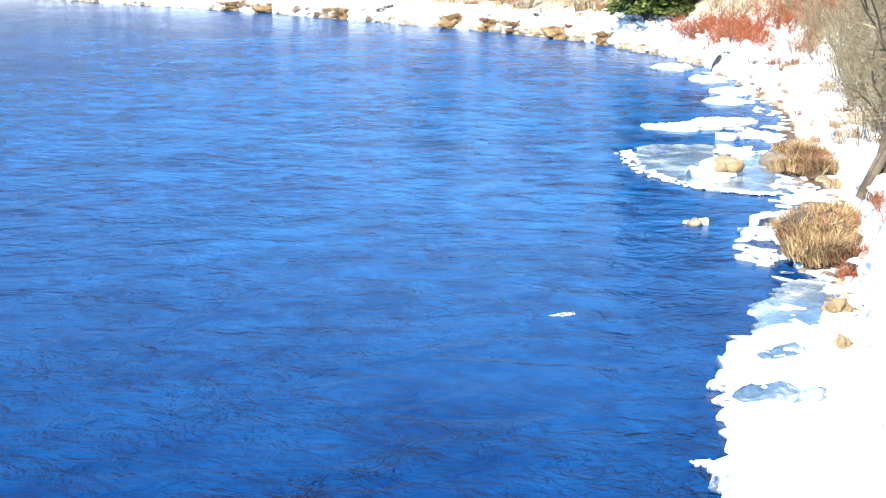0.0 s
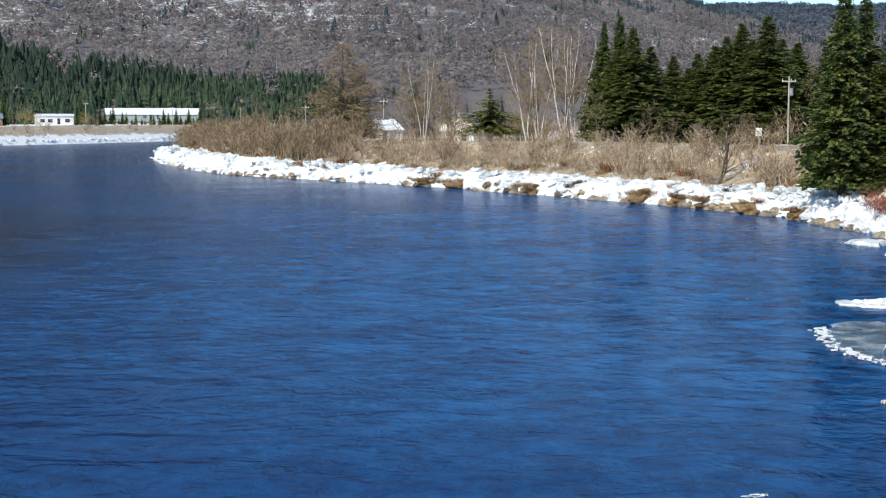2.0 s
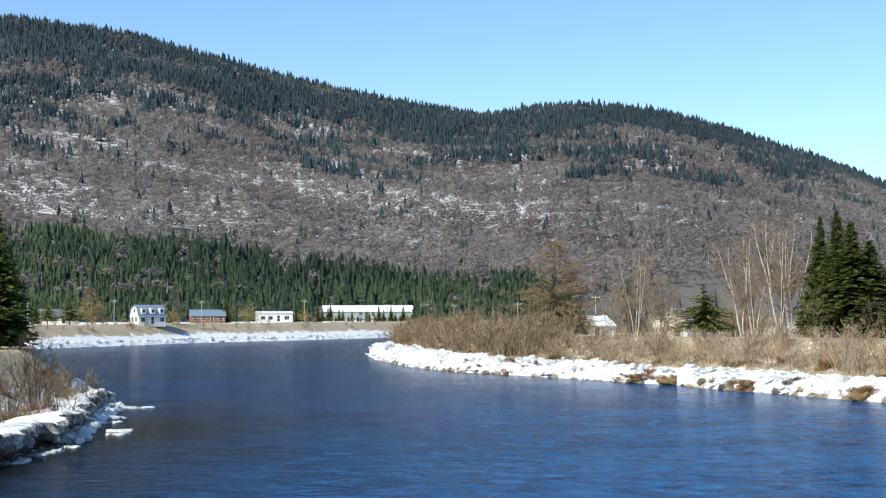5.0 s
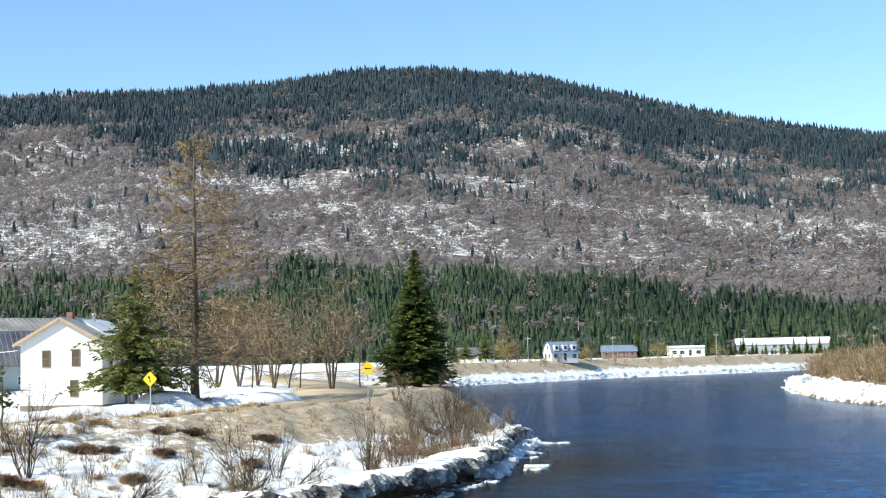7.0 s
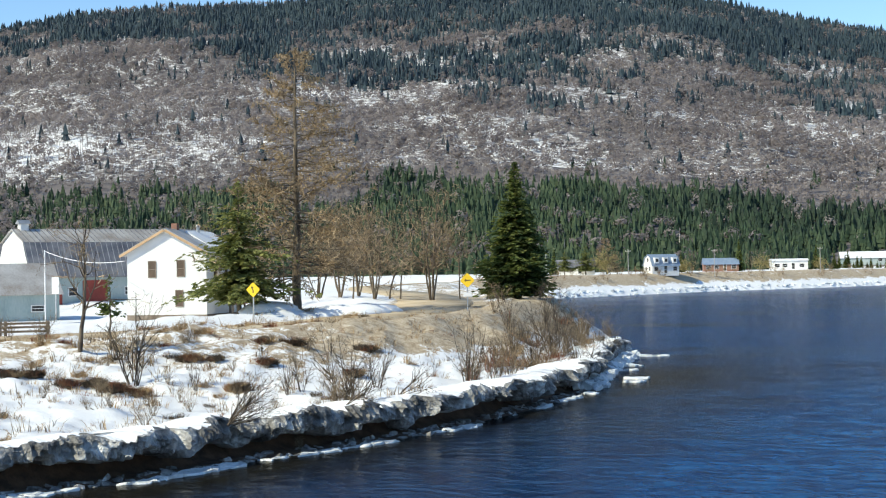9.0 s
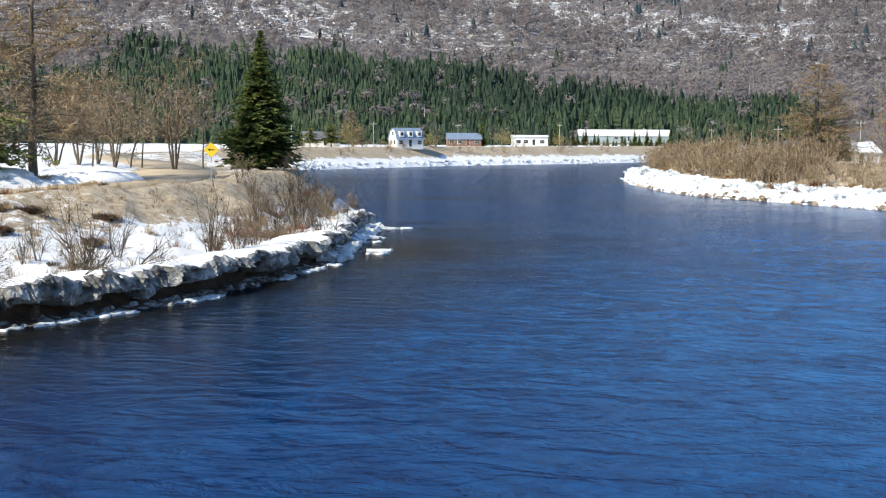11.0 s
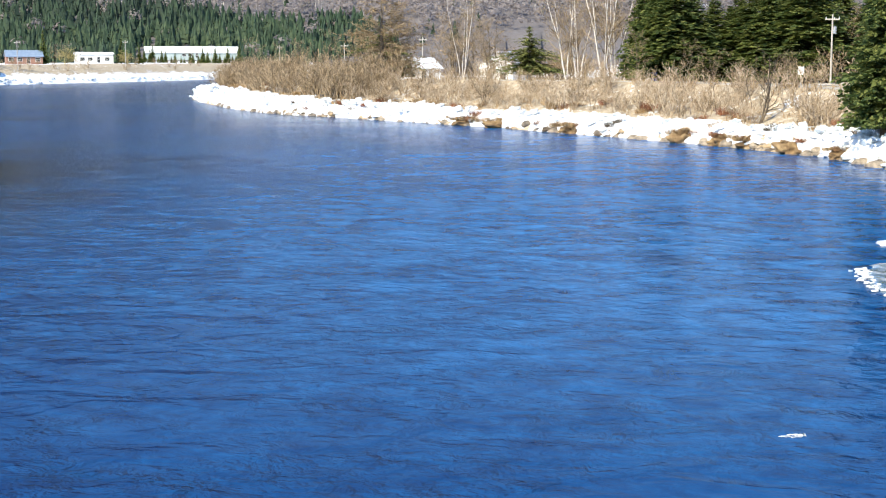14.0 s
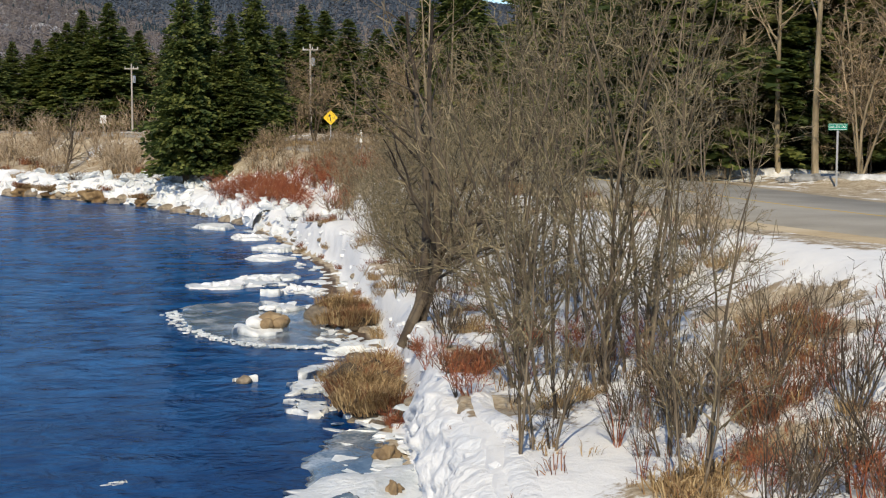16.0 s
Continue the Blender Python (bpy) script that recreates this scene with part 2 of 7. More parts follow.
    L.new(grass, mx.inputs[6])
    L.new(white, mx.inputs[7])
    L.new(mx.outputs[2], b.inputs["Base Color"])
    b.inputs["Roughness"].default_value = 0.8
    bp = N.new("ShaderNodeBump")
    bp.inputs["Strength"].default_value, bp.inputs["Distance"].default_value = 0.7, 0.09
    L.new(math_node("MULTIPLY_ADD", fine, 0.35, mid), bp.inputs["Height"])
    L.new(bp.outputs[0], b.inputs["Normal"])
    return m


def water_material():
    """Dark blue river that mirrors sky and banks in wind ripples, which come and go in patches."""
    m = bpy.data.materials.new("river_water")
    m.use_nodes = True
    N, L = m.node_tree.nodes, m.node_tree.links
    b = N["Principled BSDF"]
    tc = N.new("ShaderNodeTexCoord")

    def noise_tex(scale, detail, sx, sy, turn=0.0, distort=0.0, rough=0.5):
        mp = N.new("ShaderNodeMapping")
        mp.inputs["Scale"].default_value = (sx, sy, 1)
        mp.inputs["Rotation"].default_value = (0, 0, radians(turn))
        L.new(tc.outputs["Object"], mp.inputs[0])
        n = N.new("ShaderNodeTexNoise")
        n.inputs["Scale"].default_value, n.inputs["Detail"].default_value, n.inputs["Distortion"].default_value = scale, detail, distort
        n.inputs["Roughness"].default_value = rough
        L.new(mp.outputs[0], n.inputs["Vector"])
        return n.outputs["Fac"]

    def share_of(x0, x1, y0, y1, socket):
        n = N.new("ShaderNodeMapRange")
        n.inputs[1].default_value, n.inputs[2].default_value, n.inputs[3].default_value, n.inputs[4].default_value = x0, x1, y0, y1
        L.new(socket, n.inputs[0])
        return n.outputs[0]

    def sums(op, p, q, r=0.0):
        n = N.new("ShaderNodeMath")
        n.operation = op
        for i, v in enumerate((p, q, r)):
            if isinstance(v, float):
                n.inputs[i].default_value = v
            else:
                L.new(v, n.inputs[i])
        return n.outputs[0]

    def mix(fac, c1, c2):
        n = N.new("ShaderNodeMix")
        n.data_type = "RGBA"
        for i, v in ((0, fac), (6, c1), (7, c2)):
            if isinstance(v, (float, tuple)):
                n.inputs[i].default_value = v
            else:
                L.new(v, n.inputs[i])
        return n.outputs[2]

    # where the wind and the current roughen the surface
    patch = noise_tex(0.05, 4, 0.7, 1.0, 12, 1.0)
    gust = noise_tex(0.22, 3, 0.55, 1.0, 6, 1.6)
    calm = share_of(0.36, 0.62, 0.0, 1.0, sums("MULTIPLY_ADD", gust, 0.55, sums("MULTIPLY", patch, 0.45)))
    boil = share_of(0.56, 0.7, 0.0, 1.0, noise_tex(0.16, 3, 0.6, 1.0, -14, 2.0))
    # body colour: sky reflection and lighter and darker waves painted in
    broad_tone = noise_tex(0.24, 5, 1.0, 1.0, 8, 1.8)
    wave_tone = noise_tex(0.9, 5, 1.1, 1.0, -6, 1.1, 0.62)
    tone = share_of(0.41, 0.6, 0.0, 1.0, sums("MULTIPLY_ADD", broad_tone, 0.4, sums("MULTIPLY_ADD", wave_tone, 0.38, sums("MULTIPLY", patch, 0.22))))
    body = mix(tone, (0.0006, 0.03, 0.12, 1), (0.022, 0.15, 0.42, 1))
    axes = N.new("ShaderNodeSeparateXYZ")
    L.new(tc.outputs["Object"], axes.inputs[0])
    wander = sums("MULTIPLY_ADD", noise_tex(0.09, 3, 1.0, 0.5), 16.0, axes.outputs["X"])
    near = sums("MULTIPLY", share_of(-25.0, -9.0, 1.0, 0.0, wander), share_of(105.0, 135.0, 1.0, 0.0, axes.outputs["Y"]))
    # darker blue towards the west
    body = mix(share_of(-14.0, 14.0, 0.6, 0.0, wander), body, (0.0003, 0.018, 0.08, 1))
    # darker towards the bridge: weaker reflection looking down, put into the colour
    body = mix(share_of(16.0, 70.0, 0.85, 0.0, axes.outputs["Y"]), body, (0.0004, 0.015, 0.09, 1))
    # brown reflections put into the colour in patches, stronger to the west
    reflection_patches = sums("MULTIPLY", share_of(0.56, 0.66, 0.0, 1.0, noise_tex(0.05, 3, 0.45, 1.0, 20, 0.8)), share_of(-30.0, -4.0, 0.75, 0.0, wander))
    body = mix(reflection_patches, body, (0.022, 0.022, 0.017, 1))
    # the dark west bank's reflection put into the colour along its shore
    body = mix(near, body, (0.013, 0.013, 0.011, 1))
    # relief: long swell, wavelets that break up in patches, fine ripples
    swell = noise_tex(0.42, 3, 0.75, 1.0, 14, 1.4)
    chop = noise_tex(1.0, 4, 0.95, 1.0, -8, 0.5, 0.62)
    ripple = noise_tex(2.8, 3, 0.95, 1.0, 9, 0.35, 0.6)
    lift = sums("MULTIPLY_ADD", calm, 0.8, 0.2)

    def relief(waves):
        normal = None
        for height, reach, strength in waves:
            bp = N.new("ShaderNodeBump")
            bp.inputs["Distance"].default_value = reach
            if isinstance(strength, float):
                bp.inputs["Strength"].default_value = strength
            else:
                L.new(strength, bp.inputs["Strength"])
            L.new(height, bp.inputs["Height"])
            if normal:
                L.new(normal, bp.inputs["Normal"])
            normal = bp.outputs[0]
        return normal

    steep = relief(((swell, 0.5, 0.9), (chop, 0.8, sums("ADD", lift, sums("MULTIPLY", boil, 0.9))), (ripple, 0.22, lift)))
    gentle = relief(((swell, 0.1, 0.8), (chop, 0.06, lift)))
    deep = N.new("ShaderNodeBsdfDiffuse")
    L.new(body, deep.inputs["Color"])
    L.new(steep, deep.inputs["Normal"])
    sheen = N.new("ShaderNodeBsdfGlossy")
    L.new(share_of(0.0, 1.0, 0.1, 0.17, calm), sheen.inputs["Roughness"])
    L.new(gentle, sheen.inputs["Normal"])
    fresnel = N.new("ShaderNodeFresnel")
    fresnel.inputs["IOR"].default_value = 1.33
    both = N.new("ShaderNodeMixShader")
    L.new(sums("MULTIPLY", fresnel.outputs[0], 0.52), both.inputs[0])
    L.new(deep.outputs[0], both.inputs[1])
    L.new(sheen.outputs[0], both.inputs[2])
    L.new(both.outputs[0], N["Material Output"].inputs["Surface"])
    N.remove(b)
    return m


M["ground"], M["water"] = ground_material(), water_material()


# ---- mesh helpers ----
def mesh(name, verts, faces, material, smooth=False):
    me = bpy.data.meshes.new(name)
    me.from_pydata([tuple(v) for v in verts] if not isinstance(verts, np.ndarray) else verts.tolist(), [],
                   faces.tolist() if isinstance(faces, np.ndarray) else faces)
    me.materials.append(material)
    if smooth:
        me.polygons.foreach_set("use_smooth", [True] * len(me.polygons))
    me.update()
    return me


def from_bm(name, bm, material, smooth=False):
    me = bpy.data.meshes.new(name)
    bm.normal_update()
    bm.to_mesh(me)
    bm.free()
    me.materials.append(material)
    if smooth:
        me.polygons.foreach_set("use_smooth", [True] * len(me.polygons))
    return me


def part(name, data, parent, label="", m=None):
    ob = new(name, data)
    ob.parent = parent
    if m is not None:
        ob.matrix_basis = m
    if label:
        tagged(ob, label)
    return ob


def thing(name, label, category, m, group="", kind="", data=None):
    ob = new(name, data)
    ob.matrix_basis = m
    return tagged(ob, label, category, group, kind)


def box_bm(boxes, bevel=0.0):
    """boxes: (x0, y0, z0, x1, y1, z1)"""
    bm = bmesh.new()
    for x0, y0, z0, x1, y1, z1 in boxes:
        vs = [bm.verts.new((x, y, z)) for z in (z0, z1) for x, y in ((x0, y0), (x1, y0), (x1, y1), (x0, y1))]
        for f in ((3, 2, 1, 0), (4, 5, 6, 7), (0, 1, 5, 4), (1, 2, 6, 5), (2, 3, 7, 6), (3, 0, 4, 7)):
            bm.faces.new([vs[i] for i in f])
    if bevel:
        bmesh.ops.bevel(bm, geom=bm.edges[:], offset=bevel, segments=1, affect="EDGES")
    return bm


def box(name, b, material, bevel=0.0):
    return from_bm(name, box_bm([b], bevel), M[material])


def prism(name, outline, y0, y1, material):
    """An outline in x, z drawn along y."""
    n = len(outline)
    vs = [(x, y0, z) for x, z in outline] + [(x, y1, z) for x, z in outline]
    fs = [list(range(n)), list(range(2 * n - 1, n - 1, -1))] + [[i, i + n, (i + 1) % n + n, (i + 1) % n] for i in range(n)]
    me = mesh(name, vs, fs, M[material])
    bm = bmesh.new()
    bm.from_mesh(me)
    bmesh.ops.recalc_face_normals(bm, faces=bm.faces[:])
    bm.to_mesh(me)
    bm.free()
    return me


def tubes(segs, sides=3):
    """Tapered tubes. segs: rows p0 xyz, p1 xyz, r0, r1. Returns vertices and quads."""
    s = np.asarray(segs, float)
    p0, p1, r0, r1 = s[:, :3], s[:, 3:6], s[:, 6], s[:, 7]
    d = p1 - p0
    d /= np.linalg.norm(d, axis=1, keepdims=True) + 1e-9
    ref = np.where(np.abs(d[:, 2:3]) > 0.9, [[1.0, 0, 0]], [[0, 0, 1.0]])
    u = np.cross(d, ref)
    u /= np.linalg.norm(u, axis=1, keepdims=True) + 1e-9
    w = np.cross(d, u)
    n = len(s)
    V = np.zeros((n, 2, sides, 3))
    for k in range(sides):
        a = 2 * math.pi * k / sides
        off = u * math.cos(a) + w * math.sin(a)
        V[:, 0, k] = p0 + off * r0[:, None]
        V[:, 1, k] = p1 + off * r1[:, None]
    F = []
    base = (np.arange(n) * 2 * sides)[:, None]
    for k in range(sides):
        k2 = (k + 1) % sides
        F.append(base + np.array([[k, k2, sides + k2, sides + k]]))
    return V.reshape(-1, 3), np.concatenate(F)


def ribbons(segs, seed=1):
    """Flat slivers for the finest twigs. Returns vertices and quads."""
    s = np.asarray(segs, float)
    p0, p1, r0, r1 = s[:, :3], s[:, 3:6], s[:, 6:7], s[:, 7:8]
    d = p1 - p0
    u = np.cross(d, np.random.RandomState(seed).normal(0, 1, d.shape))
    u /= np.linalg.norm(u, axis=1, keepdims=True) + 1e-9
    V = np.stack([p0 - u * r0 * 1.3, p0 + u * r0 * 1.3, p1 + u * r1 * 1.3, p1 - u * r1 * 1.3], 1).reshape(-1, 3)
    return V, np.arange(len(s) * 4).reshape(-1, 4)


# ---- the lie of the land ----
# the river's edge, going round: x, y, height of the rim, height of the land, width of the slope, step back from the water
SHORE = [
    (3, -90, 2.0, 6.0, 12, 0), (6, 0, 1.6, 4.6, 13, 1), (8.5, 19.4, 1.7, 4.4, 13, 1.0), (11.3, 26, 1.8, 4.4, 13, 1.0), (14.0, 34, 1.8, 4.4, 13, 1.2),
    (16.1, 40, 1.7, 4.4, 13, 1.5), (18.4, 46, 1.5, 4.4, 12, 1.6), (20.6, 52, 1.4, 4.4, 12, 1.5), (23.2, 60, 1.4, 4.4, 11, 1.4), (27.0, 72, 1.5, 4.5, 9, 1.2),
    (30.2, 87, 1.3, 2.9, 10, 1.0), (32.3, 99, 1.3, 2.9, 10, 0.5), (31.5, 112, 1.5, 3.6, 10, 0), (30.2, 122, 1.6, 4.9, 14, 0), (25.7, 134, 1.5, 5.0, 18, 0),
    (15.9, 153, 1.4, 5.0, 20, 0), (4.3, 173, 1.4, 4.8, 20, 0), (-7.4, 189, 1.5, 4.4, 20, 0), (-17, 202, 1.6, 4.2, 18, 0), (-25, 212, 1.8, 4.0, 16, 0),
    (-33.4, 231, 2.1, 3.6, 14, 0), (-44, 266, 2.1, 3.2, 14, 0), (-50, 291, 1.9, 3.0, 14, 0), (-46, 302, 2.0, 3.0, 14, 0), (-25, 330, 2, 3.5, 14, 0),
    (10, 420, 2, 4, 14, 0), (60, 520, 2, 4, 14, 0), (60, 720, 2, 4.5, 14, 0), (-20, 640, 2, 4.5, 14, 0), (-75, 545, 1.3, 5.4, 12, 0),
    (-88, 507, 1.3, 5.4, 12, 0), (-104, 464, 1.3, 5.4, 12, 0), (-122, 425, 1.3, 5.4, 12, 0), (-131, 383, 1.3, 5.4, 12, 0), (-140, 345, 1.3, 5.4, 12, 0),
    (-146, 325, 1.5, 4.5, 12, 0), (-100, 228, 1.5, 4.6, 10, 0), (-58, 158, 1.4, 4.9, 7, 0), (-43.5, 127, 1.3, 4.9, 6, 0.4), (-38.6, 107, 1.3, 4.9, 9, 1.0),
    (-34.4, 93, 1.3, 4.8, 15, 1.4), (-33.0, 84, 1.3, 4.6, 18, 1.6), (-32.2, 73, 1.3, 4.4, 21, 1.6), (-32.4, 64.4, 1.3, 4.2, 24, 1.6), (-33.6, 59, 1.3, 4.2, 26, 1.6),
    (-35.0, 53, 1.3, 4.2, 27, 1.6), (-36.0, 46.5, 1.3, 4.2, 27, 1.6), (-37.8, 41.5, 1.3, 4.2, 26, 1.6), (-41.5, 20, 1.3, 4.2, 24, 1.6), (-50, -90, 1.4, 6, 20, 1.0),
]
SH = np.array(SHORE, float)


def smooth(x):
    x = np.clip(x, 0, 1)
    return x * x * (3 - 2 * x)


def shore_field(x, y):
    """Signed distance to the water's edge (land positive) and the profile of the nearest stretch."""
    best = np.full(x.shape, 1e9)
    prof = np.zeros(x.shape + (4,))
    inside = np.zeros(x.shape, bool)
    for i in range(len(SH)):
        ax, ay = SH[i, :2]
        bx, by = SH[(i + 1) % len(SH), :2]
        dx, dy = bx - ax, by - ay
        t = np.clip(((x - ax) * dx + (y - ay) * dy) / (dx * dx + dy * dy), 0, 1)
        d = np.hypot(x - ax - t * dx, y - ay - t * dy)
        near = d < best
        best = np.where(near, d, best)
        p = SH[i, 2:] * (1 - t[..., None]) + SH[(i + 1) % len(SH), 2:] * t[..., None]
        prof = np.where(near[..., None], p, prof)
        cross = ((ay > y) != (by > y)) & (x < dx * (y - ay) / (dy if dy else 1e-9) + ax)
        inside ^= cross
    return np.where(inside, -best, best), prof


def wave_noise(x, y, scale, seed):
    """Cheap smooth noise, about -1 to 1."""
    rng = np.random.RandomState(seed)
    out = np.zeros_like(x)
    for k in range(5):
        a, p = rng.uniform(0, 6.28), rng.uniform(0, 6.28, 3)
        f = (1.0 + 0.45 * k) / scale
        u = (x * math.cos(a) + y * math.sin(a)) * f
        v = (-x * math.sin(a) + y * math.cos(a)) * f
        out += np.sin(u + p[0] + 1.3 * np.sin(v * 0.8 + p[1])) * np.cos(v * 0.7 + p[2]) / (1 + 0.5 * k)
    return out / 2.2


# skyline of the mountain: heading, elevation
CREST = np.array([(-180, 5), (-90, 7), (-60, 9), (-48, 8.2), (-46, 8.45), (-44, 8.75), (-42, 9.1), (-40, 9.6), (-37, 9.9), (-32.7, 10.1), (-29, 10.4), (-25.4, 10.9), (-22.5, 10.9),
                  (-18.6, 10.5), (-14.3, 9.45), (-11.6, 8.8), (-9, 8.25), (-5.3, 7.65), (-3, 7.95), (-0.9, 8.0), (1.4, 7.7), (3.6, 7.1), (5.7, 6.35), (8.1, 5.5),
                  (10, 4.6), (12, 3.9), (16, 2.6), (24, 1.4), (60, 1.2), (180, 5)], float)
FAR_CREST = np.array([(-180, 0), (4, 0), (8, 3.7), (11.7, 4.0), (13.5, 4.0), (16.5, 3.85), (20, 4.1), (23, 4.3), (28, 3.6), (40, 3), (60, 2), (180, 0)], float)
RIDGE, RIDGE_FAR = 1900.0, 3900.0


def mountain(x, y):
    r = np.hypot(x, y)
    az = np.degrees(np.arctan2(x, y))
    top = 8 + RIDGE * np.tan(np.radians(np.interp(az, CREST[:, 0], CREST[:, 1]) - 0.12))
    s = np.clip((r - 620) / (RIDGE - 620), 0, 1)
    rough_land = 9 * wave_noise(x, y, 120, 5) + 4 * wave_noise(x, y, 45, 6)
    z = 4.4 + (top - 4.4) * s ** 1.12 + rough_land * np.sin(np.pi * s) * 1.2
    z = np.where(r > RIDGE, 4.4 + (top - 4.4) * np.clip(1 - (r - RIDGE) / 900, 0, 1), z)
    top2 = 8 + RIDGE_FAR * np.tan(np.radians(np.interp(az, FAR_CREST[:, 0], FAR_CREST[:, 1])))
    s2 = np.clip((r - 2200) / (RIDGE_FAR - 2200), 0, 1)
    z2 = top2 * smooth(s2) + 12 * wave_noise(x, y, 200, 9) * s2 * (1 - s2)
    return np.where(r > 620, np.maximum(z, z2), -1e3)


ROAD_EAST = [(40, -60, 6.4), (37, -20, 5.6), (34, 10, 4.9), (32.5, 28, 4.5), (34.3, 42, 4.4), (37.3, 55, 4.4), (40.3, 70, 4.4), (42.5, 88, 4.5), (44, 104, 4.7), (44, 122, 4.9),
             (41, 142, 5.05), (35, 160, 5.15), (26, 177, 5.2), (14, 195, 5.0), (0, 214, 4.8), (-14, 234, 4.4), (-22, 262, 4.0), (-26, 300, 3.6)]
ROAD_WEST = [(-90, -10, 4.4), (-80, 30, 4.3), (-68, 62, 4.2), (-59, 80, 4.15), (-54.5, 92, 4.3), (-55, 105, 4.55), (-60, 120, 4.75), (-70, 140, 4.8), (-88, 170, 4.8), (-120, 215, 4.7),
             (-150, 270, 4.6), (-165, 330, 4.5)]


def road_field(x, y, road):
    best, zz = np.full(x.shape, 1e9), np.zeros(x.shape)
    for (ax, ay, az), (bx, by, bz) in zip(road, road[1:]):
        dx, dy = bx - ax, by - ay
        t = np.clip(((x - ax) * dx + (y - ay) * dy) / (dx * dx + dy * dy), 0, 1)
        d = np.hypot(x - ax - t * dx, y - ay - t * dy)
        zz = np.where(d < best, az + (bz - az) * t, zz)
        best = np.minimum(best, d)
    return best, zz


def land(x, y):
    """Height of the ground, the snow on it (0 to 1) and the distance from the water."""
    x, y = np.asarray(x, float), np.asarray(y, float)
    d, p = shore_field(x, y)
    d = d + 0.45 * wave_noise(x, y, 3.0, 11) * np.clip(1 - np.hypot(x, y) / 900, 0, 1)
    rim, top, width, back = p[..., 0], p[..., 1], p[..., 2], p[..., 3]
    e = d - back
    z = np.where(d < 0, -0.25 + np.maximum(d * 0.35, -2.0), 0.12 * np.clip(d, 0, 1) - 0.05)
    z = z + rim * smooth(e / np.where((x > 0) & (y < 100), 0.8, 1.6)) * (d > 0) + (top - rim) * smooth((e - 1.2) / width) * (e > 1.2)
    lumps = 0.2 * wave_noise(x, y, 1.5, 1) + 0.13 * wave_noise(x, y, 0.6, 2) + 0.3 * wave_noise(x, y, 7, 3)
    hummocks = np.where((x < -25) & (y < 120), 0.34 * np.abs(wave_noise(x, y, 1.1, 61)) + 0.25 * wave_noise(x, y, 2.6, 62), 0.0)
    lumps = lumps + hummocks * smooth((e - 2.5) / 3) * (1 - smooth((e - width - 2) / 4))
    z = z + lumps * smooth((d - 0.8) / 2) * np.clip(1.2 - np.hypot(x, y) / 900, 0.2, 1)
    snow = np.full(x.shape, 0.62)
    for road, half in ((ROAD_EAST, 6.9), (ROAD_WEST, 4.4)):
        rd, rz = road_field(x, y, road)
        if half > 5:
            half = np.where(y > 78, 5.6, np.where(y > 66, 5.6 + (78 - y) / 12 * 1.3, half))
        w = 1 - smooth((rd - half) / 3.0)
        z = np.where(d > 0.5, z * (1 - w) + (rz - 0.06) * w, z)
        snow = snow - 0.35 * (1 - smooth((rd - half + 0.6) / 1.6))
    yard = smooth(1.6 - np.hypot((x + 84) / 24, (y - 104) / 20)) * smooth((rd - 6) / 6)
    z = np.where(d > 8, z + (3.75 - z) * yard, z)
    r = np.hypot(x, y)
    m = mountain(x, y)
    z = np.where(d > 3, np.maximum(z, m), z)
    # where snow lies: the rims and the shaded hollows keep it, the crests are bare
    west = (x < -25) & (y < 330)
    share = np.interp(y, [50, 62, 72], [0.62, 0.55, 0.36])
    east_far = (x > -60) & (y > 120) & (y < 330)
    snow = np.where(west, snow + 0.16 * (1 - smooth((e - width * share) / 5)) - 0.13 * smooth((e - width * share) / 4) * (1 - smooth((e - width - 12) / 8)), snow)
    snow = np.where(west & (e > width + 8), snow + 0.25, snow)
    snow = np.where(east_far, 0.95 - 0.62 * smooth((e - 3.2) / 2.2) - 0.9 * (1 - smooth((d - 0.9) / 0.6)) * smooth(wave_noise(x, y, 4.0, 71) * 2.0), snow)
    snow = np.where((x > 5) & (y < 120) & (d < 22), snow + np.interp(y, [36, 50, 74, 84], [0.08, 0.2, 0.2, -0.36]) + np.interp(y, [74, 84], [0.0, 0.66]) * (1 - smooth((d - 3.0) / 2.5)), snow)
    for px, py, rx, ry, cut in ((-47.5, 92, 5.0, 9.0, 0.5), (-48.5, 106, 3.5, 9.0, 0.5), (-47.0, 116, 3.0, 4.0, 0.5), (22.4, 28.2, 1.0, 2.2, 0.6), (15.6, 19.6, 0.8, 0.9, 0.6), (20.6, 24.4, 0.7, 1.2, 0.5), (13.2, 19.0, 0.7, 0.8, 0.6), (14.2, 26.6, 0.9, 1.6, 0.6), (17.3, 33.0, 0.9, 1.8, 0.5), (24.6, 55.0, 0.9, 4.0, 0.6)):
        snow = snow - cut * np.exp(-((x - px) / rx) ** 2 - ((y - py) / ry) ** 2)
    far_bank = (y > 330) & (x < 20) & (r < 640)
    snow = np.where(far_bank, 0.9 - 0.62 * smooth((e - 3.5) / 3) * (1 - smooth((e - 15) / 8)), snow)
    snow = np.where(r > 620, np.where(r < 880, 0.2, 0.42) + 0.16 * wave_noise(x, y, 90, 21) + 0.12 * wave_noise(x, y, 30, 22), snow)
    aa = np.degrees(np.arctan2(x, y))
    snow = snow + np.where(r > 620, 0.14 * np.exp(-((aa + 41.5) / 5.5) ** 2 - ((r - 1010) / 110) ** 2) + 0.08 * np.exp(-((aa + 25) / 6.0) ** 2 - ((r - 1180) / 60) ** 2), 0.0)
    snow = np.where(r > 2200, 0.25, snow)
    snow = np.where((x > 30) & (y < 200) & (x > np.interp(y, [-60, 10, 42, 88, 122, 160, 200], [46, 40, 41, 49, 51, 42, 20])), 0.42, snow)
